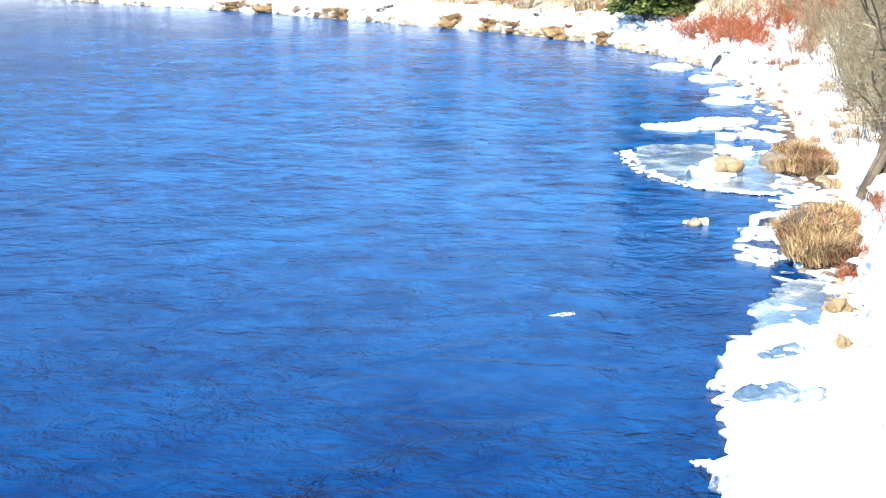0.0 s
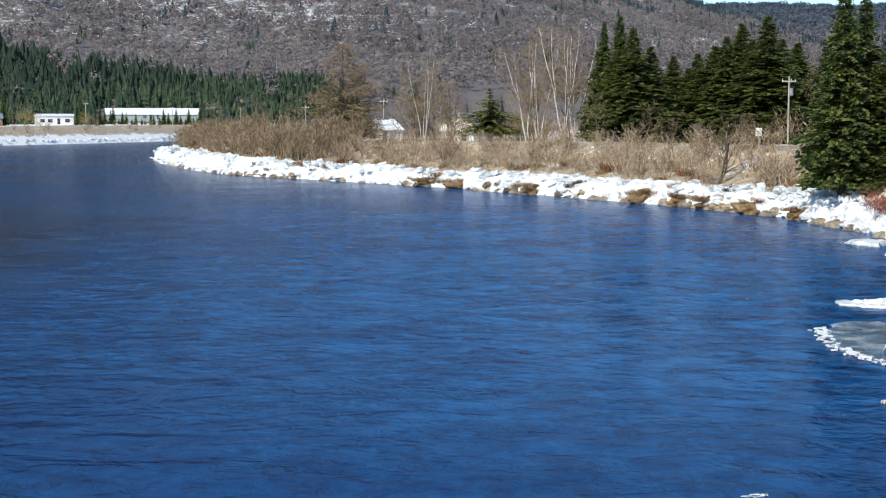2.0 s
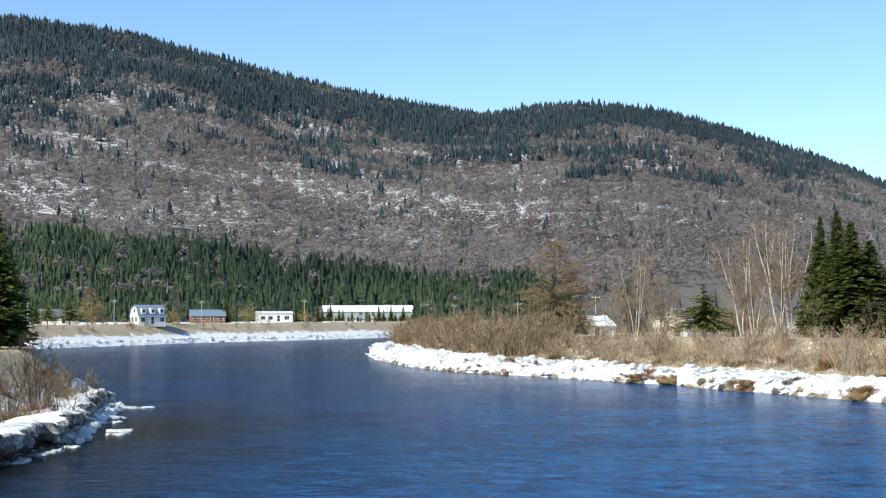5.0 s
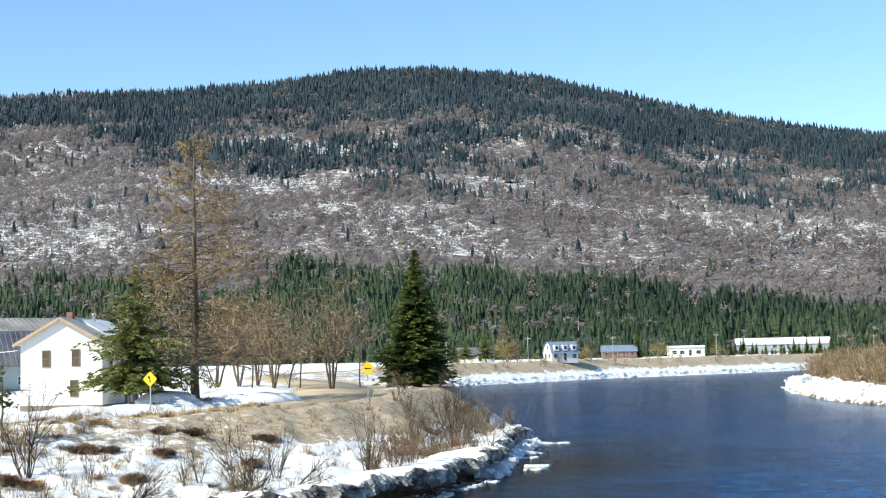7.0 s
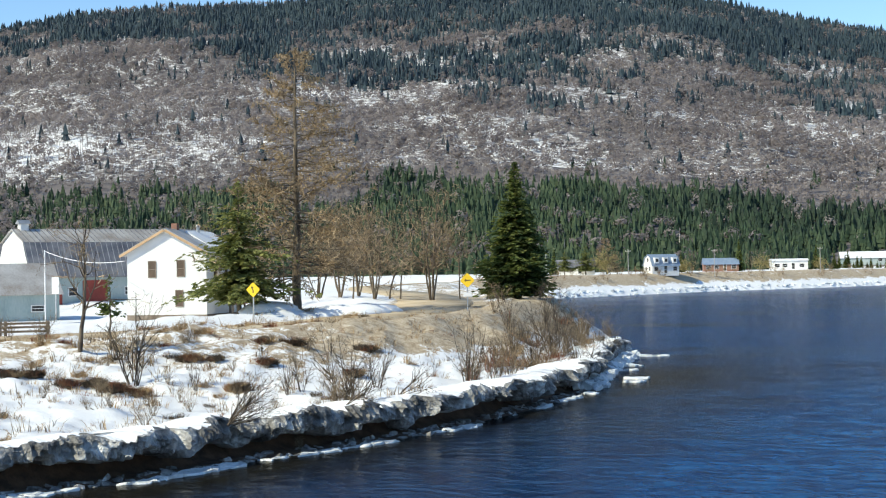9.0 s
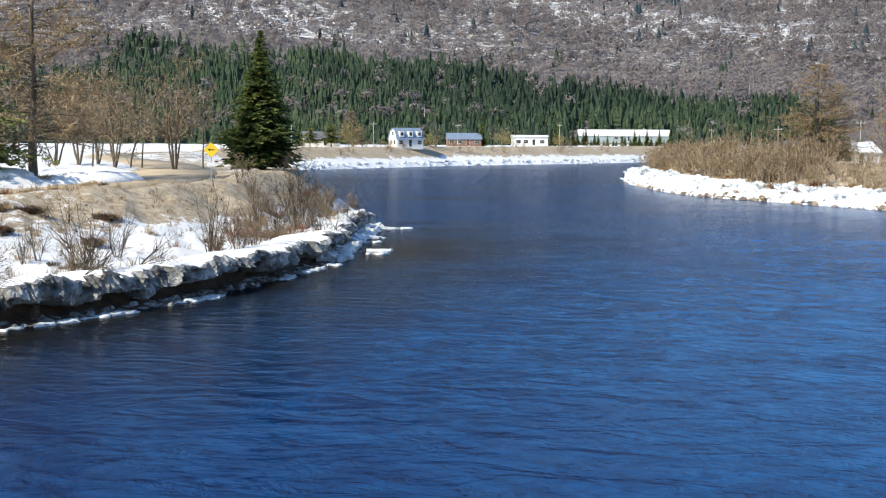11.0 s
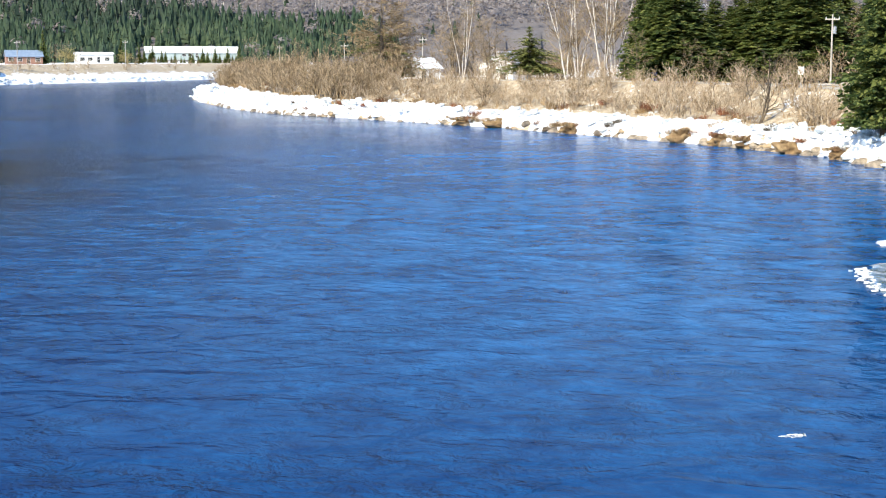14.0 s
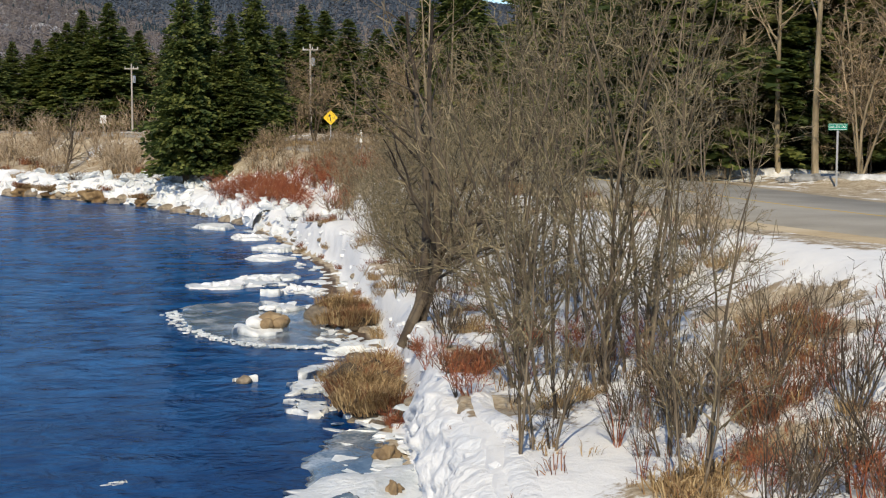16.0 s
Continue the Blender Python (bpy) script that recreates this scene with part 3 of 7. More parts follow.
    # bare mud; under the west lip its dark colour also deepens the shade
    mud = (1 - smooth((d - back + np.where(x < 0, -1.0, 0.45)) / 0.4)) * (back > 0.3)
    return z, np.clip(snow * (1 - mud) - 0.6 * mud, -1, 1), d


def land_z(x, y):
    return float(land(np.array([x]), np.array([y]))[0][0])


def steps(stops):
    out = []
    for (a0, _), (a1, st) in zip(stops, stops[1:]):
        out += list(np.arange(a0, a1 - 1e-6, st))
    return np.array(out + [stops[-1][0]])


HEAD = steps([(-180, 0), (-60, 6), (-48, 0.8), (48, 0.22), (60, 0.8), (180, 6)])
REACH = np.concatenate([[0.02, 2], np.geomspace(10, 28, 36)[:-1], np.geomspace(28, 140, 235)[:-1], np.geomspace(140, 620, 130)[:-1], np.geomspace(620, 2000, 46)[:-1], np.geomspace(2000, 4600, 22)])
gx = REACH[:, None] * np.sin(np.radians(HEAD))[None]
gy = REACH[:, None] * np.cos(np.radians(HEAD))[None]
gz, gs, gd = land(gx, gy)
nr, na = gx.shape
idx = np.arange(nr * na).reshape(nr, na)
quads = np.stack([idx[:-1, :-1], idx[:-1, 1:], idx[1:, 1:], idx[1:, :-1]], -1).reshape(-1, 4)
gm = mesh("ground", np.stack([gx, gy, gz], -1).reshape(-1, 3), quads, M["ground"], True)
att = gm.attributes.new("snow", "FLOAT", "POINT")
att.data.foreach_set("value", gs.ravel().astype(np.float32))
ground = tagged(new("ground", gm), "snow-patched riverside ground rising to a wooded mountain", "ground", kind="structure")

wr, wa = np.concatenate([[0.02], np.geomspace(2, 760, 60)]), np.radians(np.arange(-180, 181, 4.0))
wx, wy = wr[:, None] * np.sin(wa)[None], wr[:, None] * np.cos(wa)[None]
wi = np.arange(wx.size).reshape(wx.shape)
wq = np.stack([wi[:-1, :-1], wi[:-1, 1:], wi[1:, 1:], wi[1:, :-1]], -1).reshape(-1, 4)
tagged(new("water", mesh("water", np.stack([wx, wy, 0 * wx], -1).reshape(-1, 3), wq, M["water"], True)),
       "deep blue rippled river water with light and dark waves coloured in", "water", kind="structure")


def strip(name, line, half, lift, material, label, category, kind="structure", offset=0.0, fine=4):
    """A band that follows a line of x, y, z."""
    pts = np.array(line, float)
    t = np.arange(len(pts))
    tt = np.linspace(0, len(pts) - 1, (len(pts) - 1) * fine + 1)
    c = np.stack([np.interp(tt, t, pts[:, k]) for k in range(3)], 1)
    for _ in range(3):
        c[1:-1] = (c[:-2] + 2 * c[1:-1] + c[2:]) / 4
    g = np.gradient(c[:, :2], axis=0)
    g /= np.linalg.norm(g, axis=1, keepdims=True)
    nrm = np.stack([g[:, 1], -g[:, 0]], 1)
    cols = []
    for s in (-1.03, -1, 0, 1, 1.03):
        o = offset + s * half
        crown = lift - 0.05 * s * s - (0.25 if abs(s) > 1 else 0)
        cols.append(np.column_stack([c[:, :2] + nrm * o, c[:, 2] + crown]))
    V = np.stack(cols, 1)
    ii = np.arange(V.shape[0] * 5).reshape(-1, 5)
    q = np.stack([ii[:-1, :-1], ii[:-1, 1:], ii[1:, 1:], ii[1:, :-1]], -1).reshape(-1, 4)
    ob = new(name, mesh(name, V.reshape(-1, 3), q[:, ::-1], M[material], True))
    return tagged(ob, label, category, kind=kind)


strip("road", ROAD_EAST, 4.6, 0.06, "asphalt", "sun-bleached grey asphalt road with sandy edges", "road")
strip("road_shoulder", ROAD_EAST, 5.6, 0.012, "sand_road", "sandy gravel shoulder along the asphalt road", "road shoulder")
strip("road_marking", ROAD_EAST, 0.11, 0.075, "line_yellow", "thin yellow centre line on the road", "road marking", offset=0.12)
strip("road", ROAD_WEST, 3.6, 0.06, "sand_road", "sandy gravel covered road along the crest", "road")


# ---- growing things ----
def place(az, dist):
    """x, y at a heading and a distance from the bridge."""
    return dist * math.sin(radians(az)), dist * math.cos(radians(az))


def unit(v):
    return v / (np.linalg.norm(v) + 1e-9)


def grow(rng, out, p, d, length, radius, level, spec, low=0.3):
    """One limb with its side limbs. spec: per level (pieces, limbs, length share, angle, wiggle, lift)."""
    pieces, limbs, share, angle, wig, lift = spec[level]
    step = length / pieces
    pts, dirs = [p], [d]
    for k in range(pieces):
        d = unit(d + rng.normal(0, wig, 3) + np.array([0, 0, lift]))
        q = p + d * step
        f0, f1 = 1 - 0.75 * k / pieces, 1 - 0.75 * (k + 1) / pieces
        out.append((level, *p, *q, max(radius * f0, 0.0045 if level < 2 else 0.003), max(radius * f1, 0.0035 if level < 2 else 0.0024)))
        p = q
        pts.append(p)
        dirs.append(d)
    if level + 1 < len(spec):
        for k in range(limbs):
            f = rng.uniform(0.25 if level else low, 1.0)
            i = min(int(f * pieces), pieces - 1)
            base = pts[i] + (pts[i + 1] - pts[i]) * (f * pieces - i)
            side = unit(np.cross(dirs[i + 1], rng.normal(0, 1, 3)))
            a = radians(angle * rng.uniform(0.7, 1.3))
            nd = unit(dirs[i + 1] * math.cos(a) + side * math.sin(a))
            grow(rng, out, base, nd, length * share * rng.uniform(0.6, 1.2) * (1.15 - 0.6 * f), radius * (1 - 0.7 * f) * 0.5, level + 1, spec, low)


TOPS = {}


def bare_tree(name, label, category, seed, height, radius, spec, stems=1, splay=0.0, wood="bark", twigs="twig", split=2, low=0.3, fat=1.0, apart=0.0):
    rng = np.random.RandomState(seed)
    out = []
    for k in range(stems):
        a = rng.uniform(0, 6.28)
        off = np.array([math.cos(a), math.sin(a), 0]) * (max(apart * rng.uniform(0.3, 1), 0.25 * splay) if stems > 1 else 0)
        d = unit(np.array([math.cos(a) * splay * rng.uniform(0.2, 1), math.sin(a) * splay * rng.uniform(0.2, 1), 1.0]))
        grow(rng, out, off + np.array([0, 0, -0.3]), d, height * rng.uniform(0.75, 1.05), radius * rng.uniform(0.7, 1.1), 0, spec, low)
    ob = thing(name, label, category, Matrix())
    s = np.array(out)
    TOPS[ob] = float(s[:, 6].max())
    if stems <= 4:
        starts = [i for i in range(len(s)) if s[i, 0] == 0 and s[i, 3] < -0.29] + [len(s)]
        for i0, i1 in zip(starts, starts[1:]):
            q = s[i0:i1]
            part("trunk", mesh("trunk", *tubes(q[q[:, 0] < split, 1:], 5), M[wood], True), ob)
    else:
        part("branchwork", mesh("branchwork", *tubes(s[s[:, 0] < split, 1:], 4), M[wood], True), ob)
    fine = s[s[:, 0] >= split, 1:]
    fine[:, 6:] *= fat
    if len(fine):
        part("crown", mesh("crown", *ribbons(fine, seed), M[twigs]), ob)
    return ob


TREE_SPEC = [(9, 14, 0.55, 58, 0.09, 0.03), (6, 7, 0.46, 48, 0.17, 0.05), (4, 6, 0.5, 44, 0.22, 0.03), (2, 0, 0, 0, 0.24, 0.02)]
ALDER_SPEC = [(9, 18, 0.3, 52, 0.07, 0.03), (4, 7, 0.45, 46, 0.2, 0.06), (3, 6, 0.5, 42, 0.24, 0.03), (1, 0, 0, 0, 0.2, 0)]
SHRUB_SPEC = [(5, 7, 0.45, 34, 0.13, 0.05), (3, 5, 0.5, 38, 0.2, 0.05), (1, 0, 0, 0, 0.2, 0)]


def needle_sprays(rng, height, radius, profile, whorl, per, droop, spray, lean=0.0, start=0.06):
    """Drooping fans of needles round a stem. Returns vertices and triangles."""
    P, F = [], []
    boughs = int(height * (1 - start) / whorl * per * 0.62)
    for k in range(boughs):
        f = start + (0.985 - start) * rng.rand() ** 1.25
        z = f * height
        r = radius * profile(f)
        a = rng.uniform(0, 6.28)
        L = max(0.12, r * rng.uniform(0.62, 1.12))
        ca, sa = math.cos(a), math.sin(a)
        rise = 0.05 + 0.55 * max(0.0, f - 0.45)
        m = max(2, int(L / spray * 1.25))
        for j in range(m + 1):
            t = (j + rng.uniform(0.2, 0.9)) / (m + 1)
            c = np.array([ca * L * t, sa * L * t, z - droop * L * t * t + rise * L * t + rng.normal(0, 0.09)])
            w = spray * (1.25 - 0.65 * t) * rng.uniform(0.6, 1.35) * min(1.0, 0.3 + 1.1 * (1 - f))
            for side in (-1, 1, 0):
                b = a + side * rng.uniform(0.4, 1.2)
                tip = c + np.array([math.cos(b) * w * 1.5, math.sin(b) * w * 1.5, w * (rng.uniform(-0.75, 0.25) + rise * 0.8)])
                q = np.array([-math.sin(b), math.cos(b), rng.uniform(-1.6, 1.6)]) * w * 0.4
                i = len(P)
                P += [c - q * 0.5, c + q * 0.5 + np.array([0, 0, 0.05]), tip + q * 0.25, c + (tip - c) * 0.55 - q]
                F += [[i, i + 1, i + 2, i + 3]]
    for k in range(6):
        a = k * 1.05
        i = len(P)
        c = np.array([0, 0, height * 0.955])
        P += [c, c + np.array([math.cos(a) * 0.12, math.sin(a) * 0.12, -0.1]), c + np.array([0, 0, height * 0.05])]
        F += [[i, i + 1, i + 2]]
    return np.array(P), F


def conifer(name, label, seed, height, radius, profile, whorl=0.42, per=9, droop=0.45, spray=0.42, needles="needles", wood="bark", start=0.06, limbs=0):
    rng = np.random.RandomState(seed)
    ob = thing(name, label, "tree", Matrix())
    n = 8
    segs = []
    p = np.array([0, 0, -0.3])
    for k in range(n):
        q = np.array([rng.normal(0, 0.03), rng.normal(0, 0.03), height * (k + 1) / n * 0.98])
        r = height * 0.014
        segs.append((*p, *q, r * (1 - k / n) + 0.02, r * (1 - (k + 1) / n) + 0.015))
        p = q
    part("trunk", mesh("trunk", *tubes(segs, 6), M[wood], True), ob)
    v, f = needle_sprays(rng, height, radius, profile, whorl, per, droop, spray, start=start)
    part("crown", mesh("crown", v, f, M[needles]), ob)
    return ob


def spire(f):
    return (1 - f) ** 1.0 * (0.75 + 0.25 * min(1, f / 0.12)) * 1.1


def slim_spire(f):
    return (1 - f) ** 1.15 * (0.8 + 0.2 * min(1, f / 0.1)) * 1.1


def full_spire(f):
    return (1 - f) ** 0.88 * (0.7 + 0.3 * min(1, f / 0.2)) * 1.05 * (0.92 + 0.08 * math.sin(f * 29))


def wide_spire(f):
    return min(1.0, (1 - f) * 1.35) * (0.7 + 0.3 * min(1, f / 0.15)) * (0.85 + 0.15 * math.sin(f * 37))


def put(proto, used, x, y, scale=1.0, turn=None, lean=(0.0, 0.0), z=None, rng=random, label="", group="", widen=1.0):
    """The first use takes the prototype itself, later ones copy it."""
    zz = land_z(x, y) if z is None else z
    turn = rng.uniform(0, 360) if turn is None else turn
    m = pose(x, y, zz, lean[0], lean[1], turn) @ Matrix.Diagonal((scale * widen, scale * widen, scale, 1))
    if proto in used:
        ob = copy_thing(proto, m)
    else:
        used.add(proto)
        ob = proto
        ob.matrix_basis = m
    return tagged(ob, label, group=group)


USED = set()
R2 = random.Random(7)
SPRUCES = [conifer("spruce_tree", "dark green spruce with drooping boughs", 20 + i, 14.0, 2.9, (spire, slim_spire, full_spire)[i], per=11, spray=0.46, whorl=0.36) for i in range(3)]
FULL_SPRUCES = [conifer("spruce_tree", "dense green spruce with many short boughs", 120 + i, 14.0, 2.9, (full_spire, full_spire)[i], per=34, spray=0.3, whorl=0.36, droop=0.22) for i in range(2)]
SPRUCE_SPOTS = [  # heading, distance, top's elevation, width
    (7.35, 195, 3.62, 1.15), (7.95, 190, 3.85, 1.25), (8.45, 188, 3.0, 1.1), (9.1, 190, 2.3, 1.0), (9.95, 196, 2.05, 1.1), (10.5, 200, 1.6, 1.1), (10.85, 196, 2.15, 1.1),
    (11.5, 194, 2.3, 1.2), (11.9, 190, 2.7, 1.1), (12.45, 194, 3.05, 1.05), (12.85, 190, 2.6, 1.2), (13.4, 188, 3.3, 1.15), (13.9, 196, 2.6, 1.2), (14.5, 200, 2.4, 1.2),
    (16.15, 120, 4.75, 0.72), (16.9, 124, 3.9, 0.7), (18.75, 128, 4.5, 0.75), (17.9, 122, 2.9, 0.7), (17.3, 121, 1.6, 0.8), (18.3, 120, 1.3, 0.8),
    (15.6, 190, 2.6, 1.1), (19.7, 172, 2.6, 1.1), (20.6, 178, 3.4, 1.2), (21.4, 172, 3.1, 1.2), (22.3, 165, 2.9, 1.3), (23.4, 160, 2.5, 1.3), (24.3, 150, 3.0, 1.2),
    (-23.45, 132, 3.45, 0.6), (-22.9, 133, 2.0, 0.5), (-23.95, 131, 1.3, 0.5)]
for i, (az, dist, el, w) in enumerate(SPRUCE_SPOTS):
    x, y = place(az, dist)
    z = land_z(x, y)
    h = 8 + dist * math.tan(radians(el)) - z
    put(FULL_SPRUCES[i % 2], USED, x, y, h / 14.0, z=z, rng=R2, group="spruces by the river", widen=w * 14.0 / h * min(1.0, h / 11.0) * (1.25 + 0.25 * ((i * 7) % 5) / 4))

# woods behind the east road: spruces and bare trunks
ALDERS = [bare_tree("bare_tree", "slender leafless alder with grey-brown bark", "tree", 40 + i, 7.0, 0.055, ALDER_SPEC, stems=3, splay=0.18, wood=("pale_bark", "bark")[i % 2], split=1, low=0.3, fat=1.6) for i in range(4)]
TALL = [bare_tree("bare_tree", "tall leafless tree with a fine twiggy crown", "tree", 50 + i, 9.0, 0.13, TREE_SPEC, stems=1 + (i == 1) * 3, splay=0.36, split=2, low=0.28, fat=2.6) for i in range(3)]
BIRCH = [bare_tree("birch_tree", "leafless birch with several pale stems", "tree", 60, 8.0, 0.055, ALDER_SPEC, stems=4, splay=0.25, wood="birch", twigs="twig", split=1, fat=1.3)]
SHRUBS = [bare_tree("shrub", "leafless brown multi-stemmed riverside shrub", "shrub", 70 + i, 3.6, 0.05, SHRUB_SPEC, stems=11, splay=0.5, wood="bark", split=1, fat=1.5) for i in range(4)]
RED_SHRUB = bare_tree("shrub", "low red-twigged dogwood shrub over snow", "shrub", 80, 2.0, 0.02, SHRUB_SPEC, stems=16, splay=0.8, wood="red_twig", twigs="red_twig", split=1, fat=2.0)

for i in range(60):
    az = R2.uniform(25, 33) if i % 3 == 0 else R2.uniform(33, 48)
    dist = R2.uniform(80, 102) if az > 33 else R2.uniform(112, 150)
    x, y = place(az, dist)
    put(FULL_SPRUCES[i % 2], USED, x, y, R2.uniform(0.8, 1.3), rng=R2, group="roadside woods", widen=1.35)
POPLAR = bare_tree("poplar_tree", "tall pale-barked leafless poplar by the road", "tree", 56, 15.0, 0.145, [(10, 12, 0.3, 50, 0.035, 0.02), (5, 6, 0.4, 44, 0.16, 0.06), (3, 3, 0.5, 40, 0.2, 0.03), (1, 0, 0, 0, 0.2, 0)], wood="pale_bark", twigs="twig", low=0.35)
for az, dist, s, lean in ((37.0, 78, 1.1, 1), (38.5, 77, 1.15, -2), (43.0, 80, 1.0, -4), (40.4, 80, 0.9, 3), (35.4, 84, 0.9, 0), (45.5, 79, 1.0, 3)):
    x, y = place(az, dist)
    put(POPLAR, USED, x, y, s, turn=0, lean=(0, lean), rng=R2, group="roadside poplars")

# thicket on the near east bank
STEM_SPEC = [(11, 15, 0.3, 40, 0.085, 0.03), (5, 6, 0.45, 42, 0.17, 0.07), (3, 5, 0.5, 40, 0.22, 0.03), (1, 0, 0, 0, 0.2, 0)]
STEMS = [bare_tree("bare_tree", "clump of straight leafless alder stems rising from snow", "tree", 140 + i, 6.6, 0.034, STEM_SPEC, stems=4, apart=0.6, splay=0.24, wood="bark", twigs="brush_twig", split=1, low=0.12, fat=1.0) for i in range(3)]
DARK = bare_tree("bare_tree", "dark crooked leafless tree on the bank", "tree", 150, 8.5, 0.14, [(10, 10, 0.45, 46, 0.09, 0.03), (6, 6, 0.42, 44, 0.16, 0.06), (4, 3, 0.5, 42, 0.2, 0.03), (2, 0, 0, 0, 0.22, 0.02)], stems=2, splay=0.26, apart=0.3, wood="dark_twig", twigs="brush_twig", low=0.2, fat=1.2)
for i in range(64):
    az = R2.uniform(24, 48)
    dist = R2.uniform(73, 88) if az > 33 else R2.uniform(102, 135)
    x, y = place(az, dist)
    put(([POPLAR] + STEMS + ALDERS)[i % 8], USED, x, y, R2.uniform(0.9, 1.5), rng=R2, group="roadside woods")
THICKET = [(16.4, 27.0, 1.35, 0, (0, -1)), (17.0, 26.4, 1.3, 1, (2, 2)), (18.1, 27.8, 1.25, 2, (0, 2)), (17.3, 28.8, 1.3, 1, (-2, 0)), (16.0, 28.2, 1.1, 2, (0, -3)), (20.4, 35.3, 1.25, 1, (0, 2)), (21.2, 34.8, 1.2, 0, (3, 0)),
           (21.0, 38.6, 1.2, 1, (0, 2)), (12.5, 22.5, 0.9, 0, (0, 2)), (13.5, 19.0, 0.85, 1, (2, -3)), (23.0, 42.0, 1.2, 2, (0, 2)), (22.4, 46.0, 1.1, 1, (0, -3))]
for x, y, s, i, lean in THICKET:
    put(STEMS[i], USED, x, y, s, lean=lean, rng=R2, group="thicket on the bank")
for x, y, s, turn, lean in ((18.0, 39.2, 1.2, 0, (0, -3)), (17.7, 38.8, 0.8, 130, (4, -30)), (28.9, 140.2, 0.72, 40, (0, 6))):
    put(DARK, USED, x, y, s, turn=turn, lean=lean, rng=R2, group="dark trees on the bank")
for x, y, s, i in ((25.3, 35.2, 0.62, 0), (24.6, 34.2, 0.5, 2), (19.0, 24.2, 0.5, 1), (21.5, 25.6, 0.5, 2), (15.2, 21.5, 0.6, 3), (16.8, 22.6, 0.55, 0)):
    put(SHRUBS[i], USED, x, y, s, rng=R2, group="thicket on the bank")
for i in range(44):
    y = R2.uniform(44, 100)
    sx = float(np.interp(y, SH[:14, 1], SH[:14, 0]))
    rx = float(np.interp(y, [p[1] for p in ROAD_EAST[:11]], [p[0] for p in ROAD_EAST[:11]])) - 5.5
    x = sx + 3.0 + (rx - sx - 3.0) * R2.random()
    az = math.degrees(math.atan2(x, y))
    if az > (29.5 if y < 56 else 33) or az < 21.5:
        continue
    put(STEMS[i % 3] if y < 70 else (ALDERS + SHRUBS)[i % 8], USED, x, y, R2.uniform(0.55, 1.0) * (1.0 if y < 56 else 0.75), lean=(R2.uniform(-7, 7), R2.uniform(-7, 7)), rng=R2, group="thicket on the bank")
THIN_SPEC = [(6, 5, 0.4, 34, 0.1, 0.04), (3, 3, 0.5, 38, 0.18, 0.05), (1, 0, 0, 0, 0.2, 0)]
THIN = [bare_tree("shrub", "thin dark whippy shrub standing in snow", "shrub", 170 + i, 2.6, 0.026, THIN_SPEC, stems=8, splay=0.45, wood=("dark_twig", "red_twig", "bark")[i], twigs="dark_twig", split=1, low=0.2, fat=1.3) for i in range(3)]
for i in range(96):
    y = R2.uniform(15.5, 24) if i % 3 else R2.uniform(22, 42)
    sx = float(np.interp(y, SH[:14, 1], SH[:14, 0]))
    x = sx + (R2.uniform(4.0, 12.5) if i % 3 else R2.uniform(2.0, 9))
    put(THIN[i % 3], USED, x, y, R2.uniform(0.45, 1.0) * (0.75 if y < 18 else 1.0), rng=R2, group="thin shrubs on the bank")
for i in range(46):
    y = R2.uniform(14.5, 21.5)
    x = float(np.interp(y, SH[:14, 1], SH[:14, 0])) + R2.uniform(4.5, 12.5)
    put(THIN[(0, 1, 2, 1)[i % 4]], USED, x, y, R2.uniform(0.7, 1.15), lean=(R2.uniform(-14, 14), R2.uniform(-14, 14)), rng=R2, group="thin shrubs on the bank")
for i in range(36):
    y = R2.uniform(84, 108)
    x = R2.uniform(33.2, 36.0)
    put(RED_SHRUB, USED, x, y, R2.uniform(0.8, 1.15), rng=R2, group="red shrubs")
for i in range(20):
    x, y = R2.uniform(14, 21), R2.uniform(16, 34)
    put(RED_SHRUB, USED, x, y, R2.uniform(0.3, 0.55), rng=R2, group="red shrubs")

# brush between the water and the road on the outer bend
for i in range(70):
    k = R2.uniform(12.6, 22.5)
    j = int(k)
    sx, sy = SH[j, :2] + (SH[j + 1, :2] - SH[j, :2]) * (k - j)
    dx, dy = SH[j + 1, :2] - SH[j, :2]
    n = math.hypot(dx, dy)
    off = R2.uniform(5.5, 17) if R2.random() < 0.75 else R2.uniform(26, 45)
    x, y = sx + dy / n * off, sy - dx / n * off
    if float(road_field(np.array([x]), np.array([y]), ROAD_EAST)[0][0]) < 5.0:
        continue
    s = R2.uniform(0.8, 1.6) * (1.0 if k > 15.5 else 0.6)
    put(SHRUBS[i % 4], USED, x, y, s, rng=R2, group="brush along the bend", widen=1.25)
for az, dist, el, proto in ((-4.6, 250, 1.1, 0), (0.5, 225, 2.6, 3), (0.15, 228, 2.0, 1), (0.9, 230, 1.9, 2), (1.6, 240, 1.6, 1), (4.5, 205, 1.3, 3),
                            (4.9, 205, 1.5, 3), (5.9, 195, 1.9, 3), (6.3, 198, 1.7, 3), (6.1, 210, 2.0, 0), (11.4, 150, 0.1, 0), (10.0, 158, 0.2, 2), (14.9, 190, 2.0, 1), (-6.4, 270, 0.7, 0), (-7.4, 280, 0.6, 2),
                            (-5.6, 262, 0.7, 1), (-3.5, 240, 0.9, 2), (7.1, 180, 0.9, 2), (8.9, 172, 0.8, 0), (12.6, 152, 0.3, 1), (19.6, 135, 1.8, 1), (20.3, 130, 2.0, 2), (21.0, 135, 2.2, 1), (22.4, 120, 2.4, 2)):
    x, y = place(az, dist)
    z = land_z(x, y)
    h = 8 + dist * math.tan(radians(el)) - z
    src = (TALL[0], TALL[1], TALL[2], BIRCH[0])[proto]
    put(src, USED, x, y, h / TOPS[src], z=z, rng=R2, group="trees along the bend")
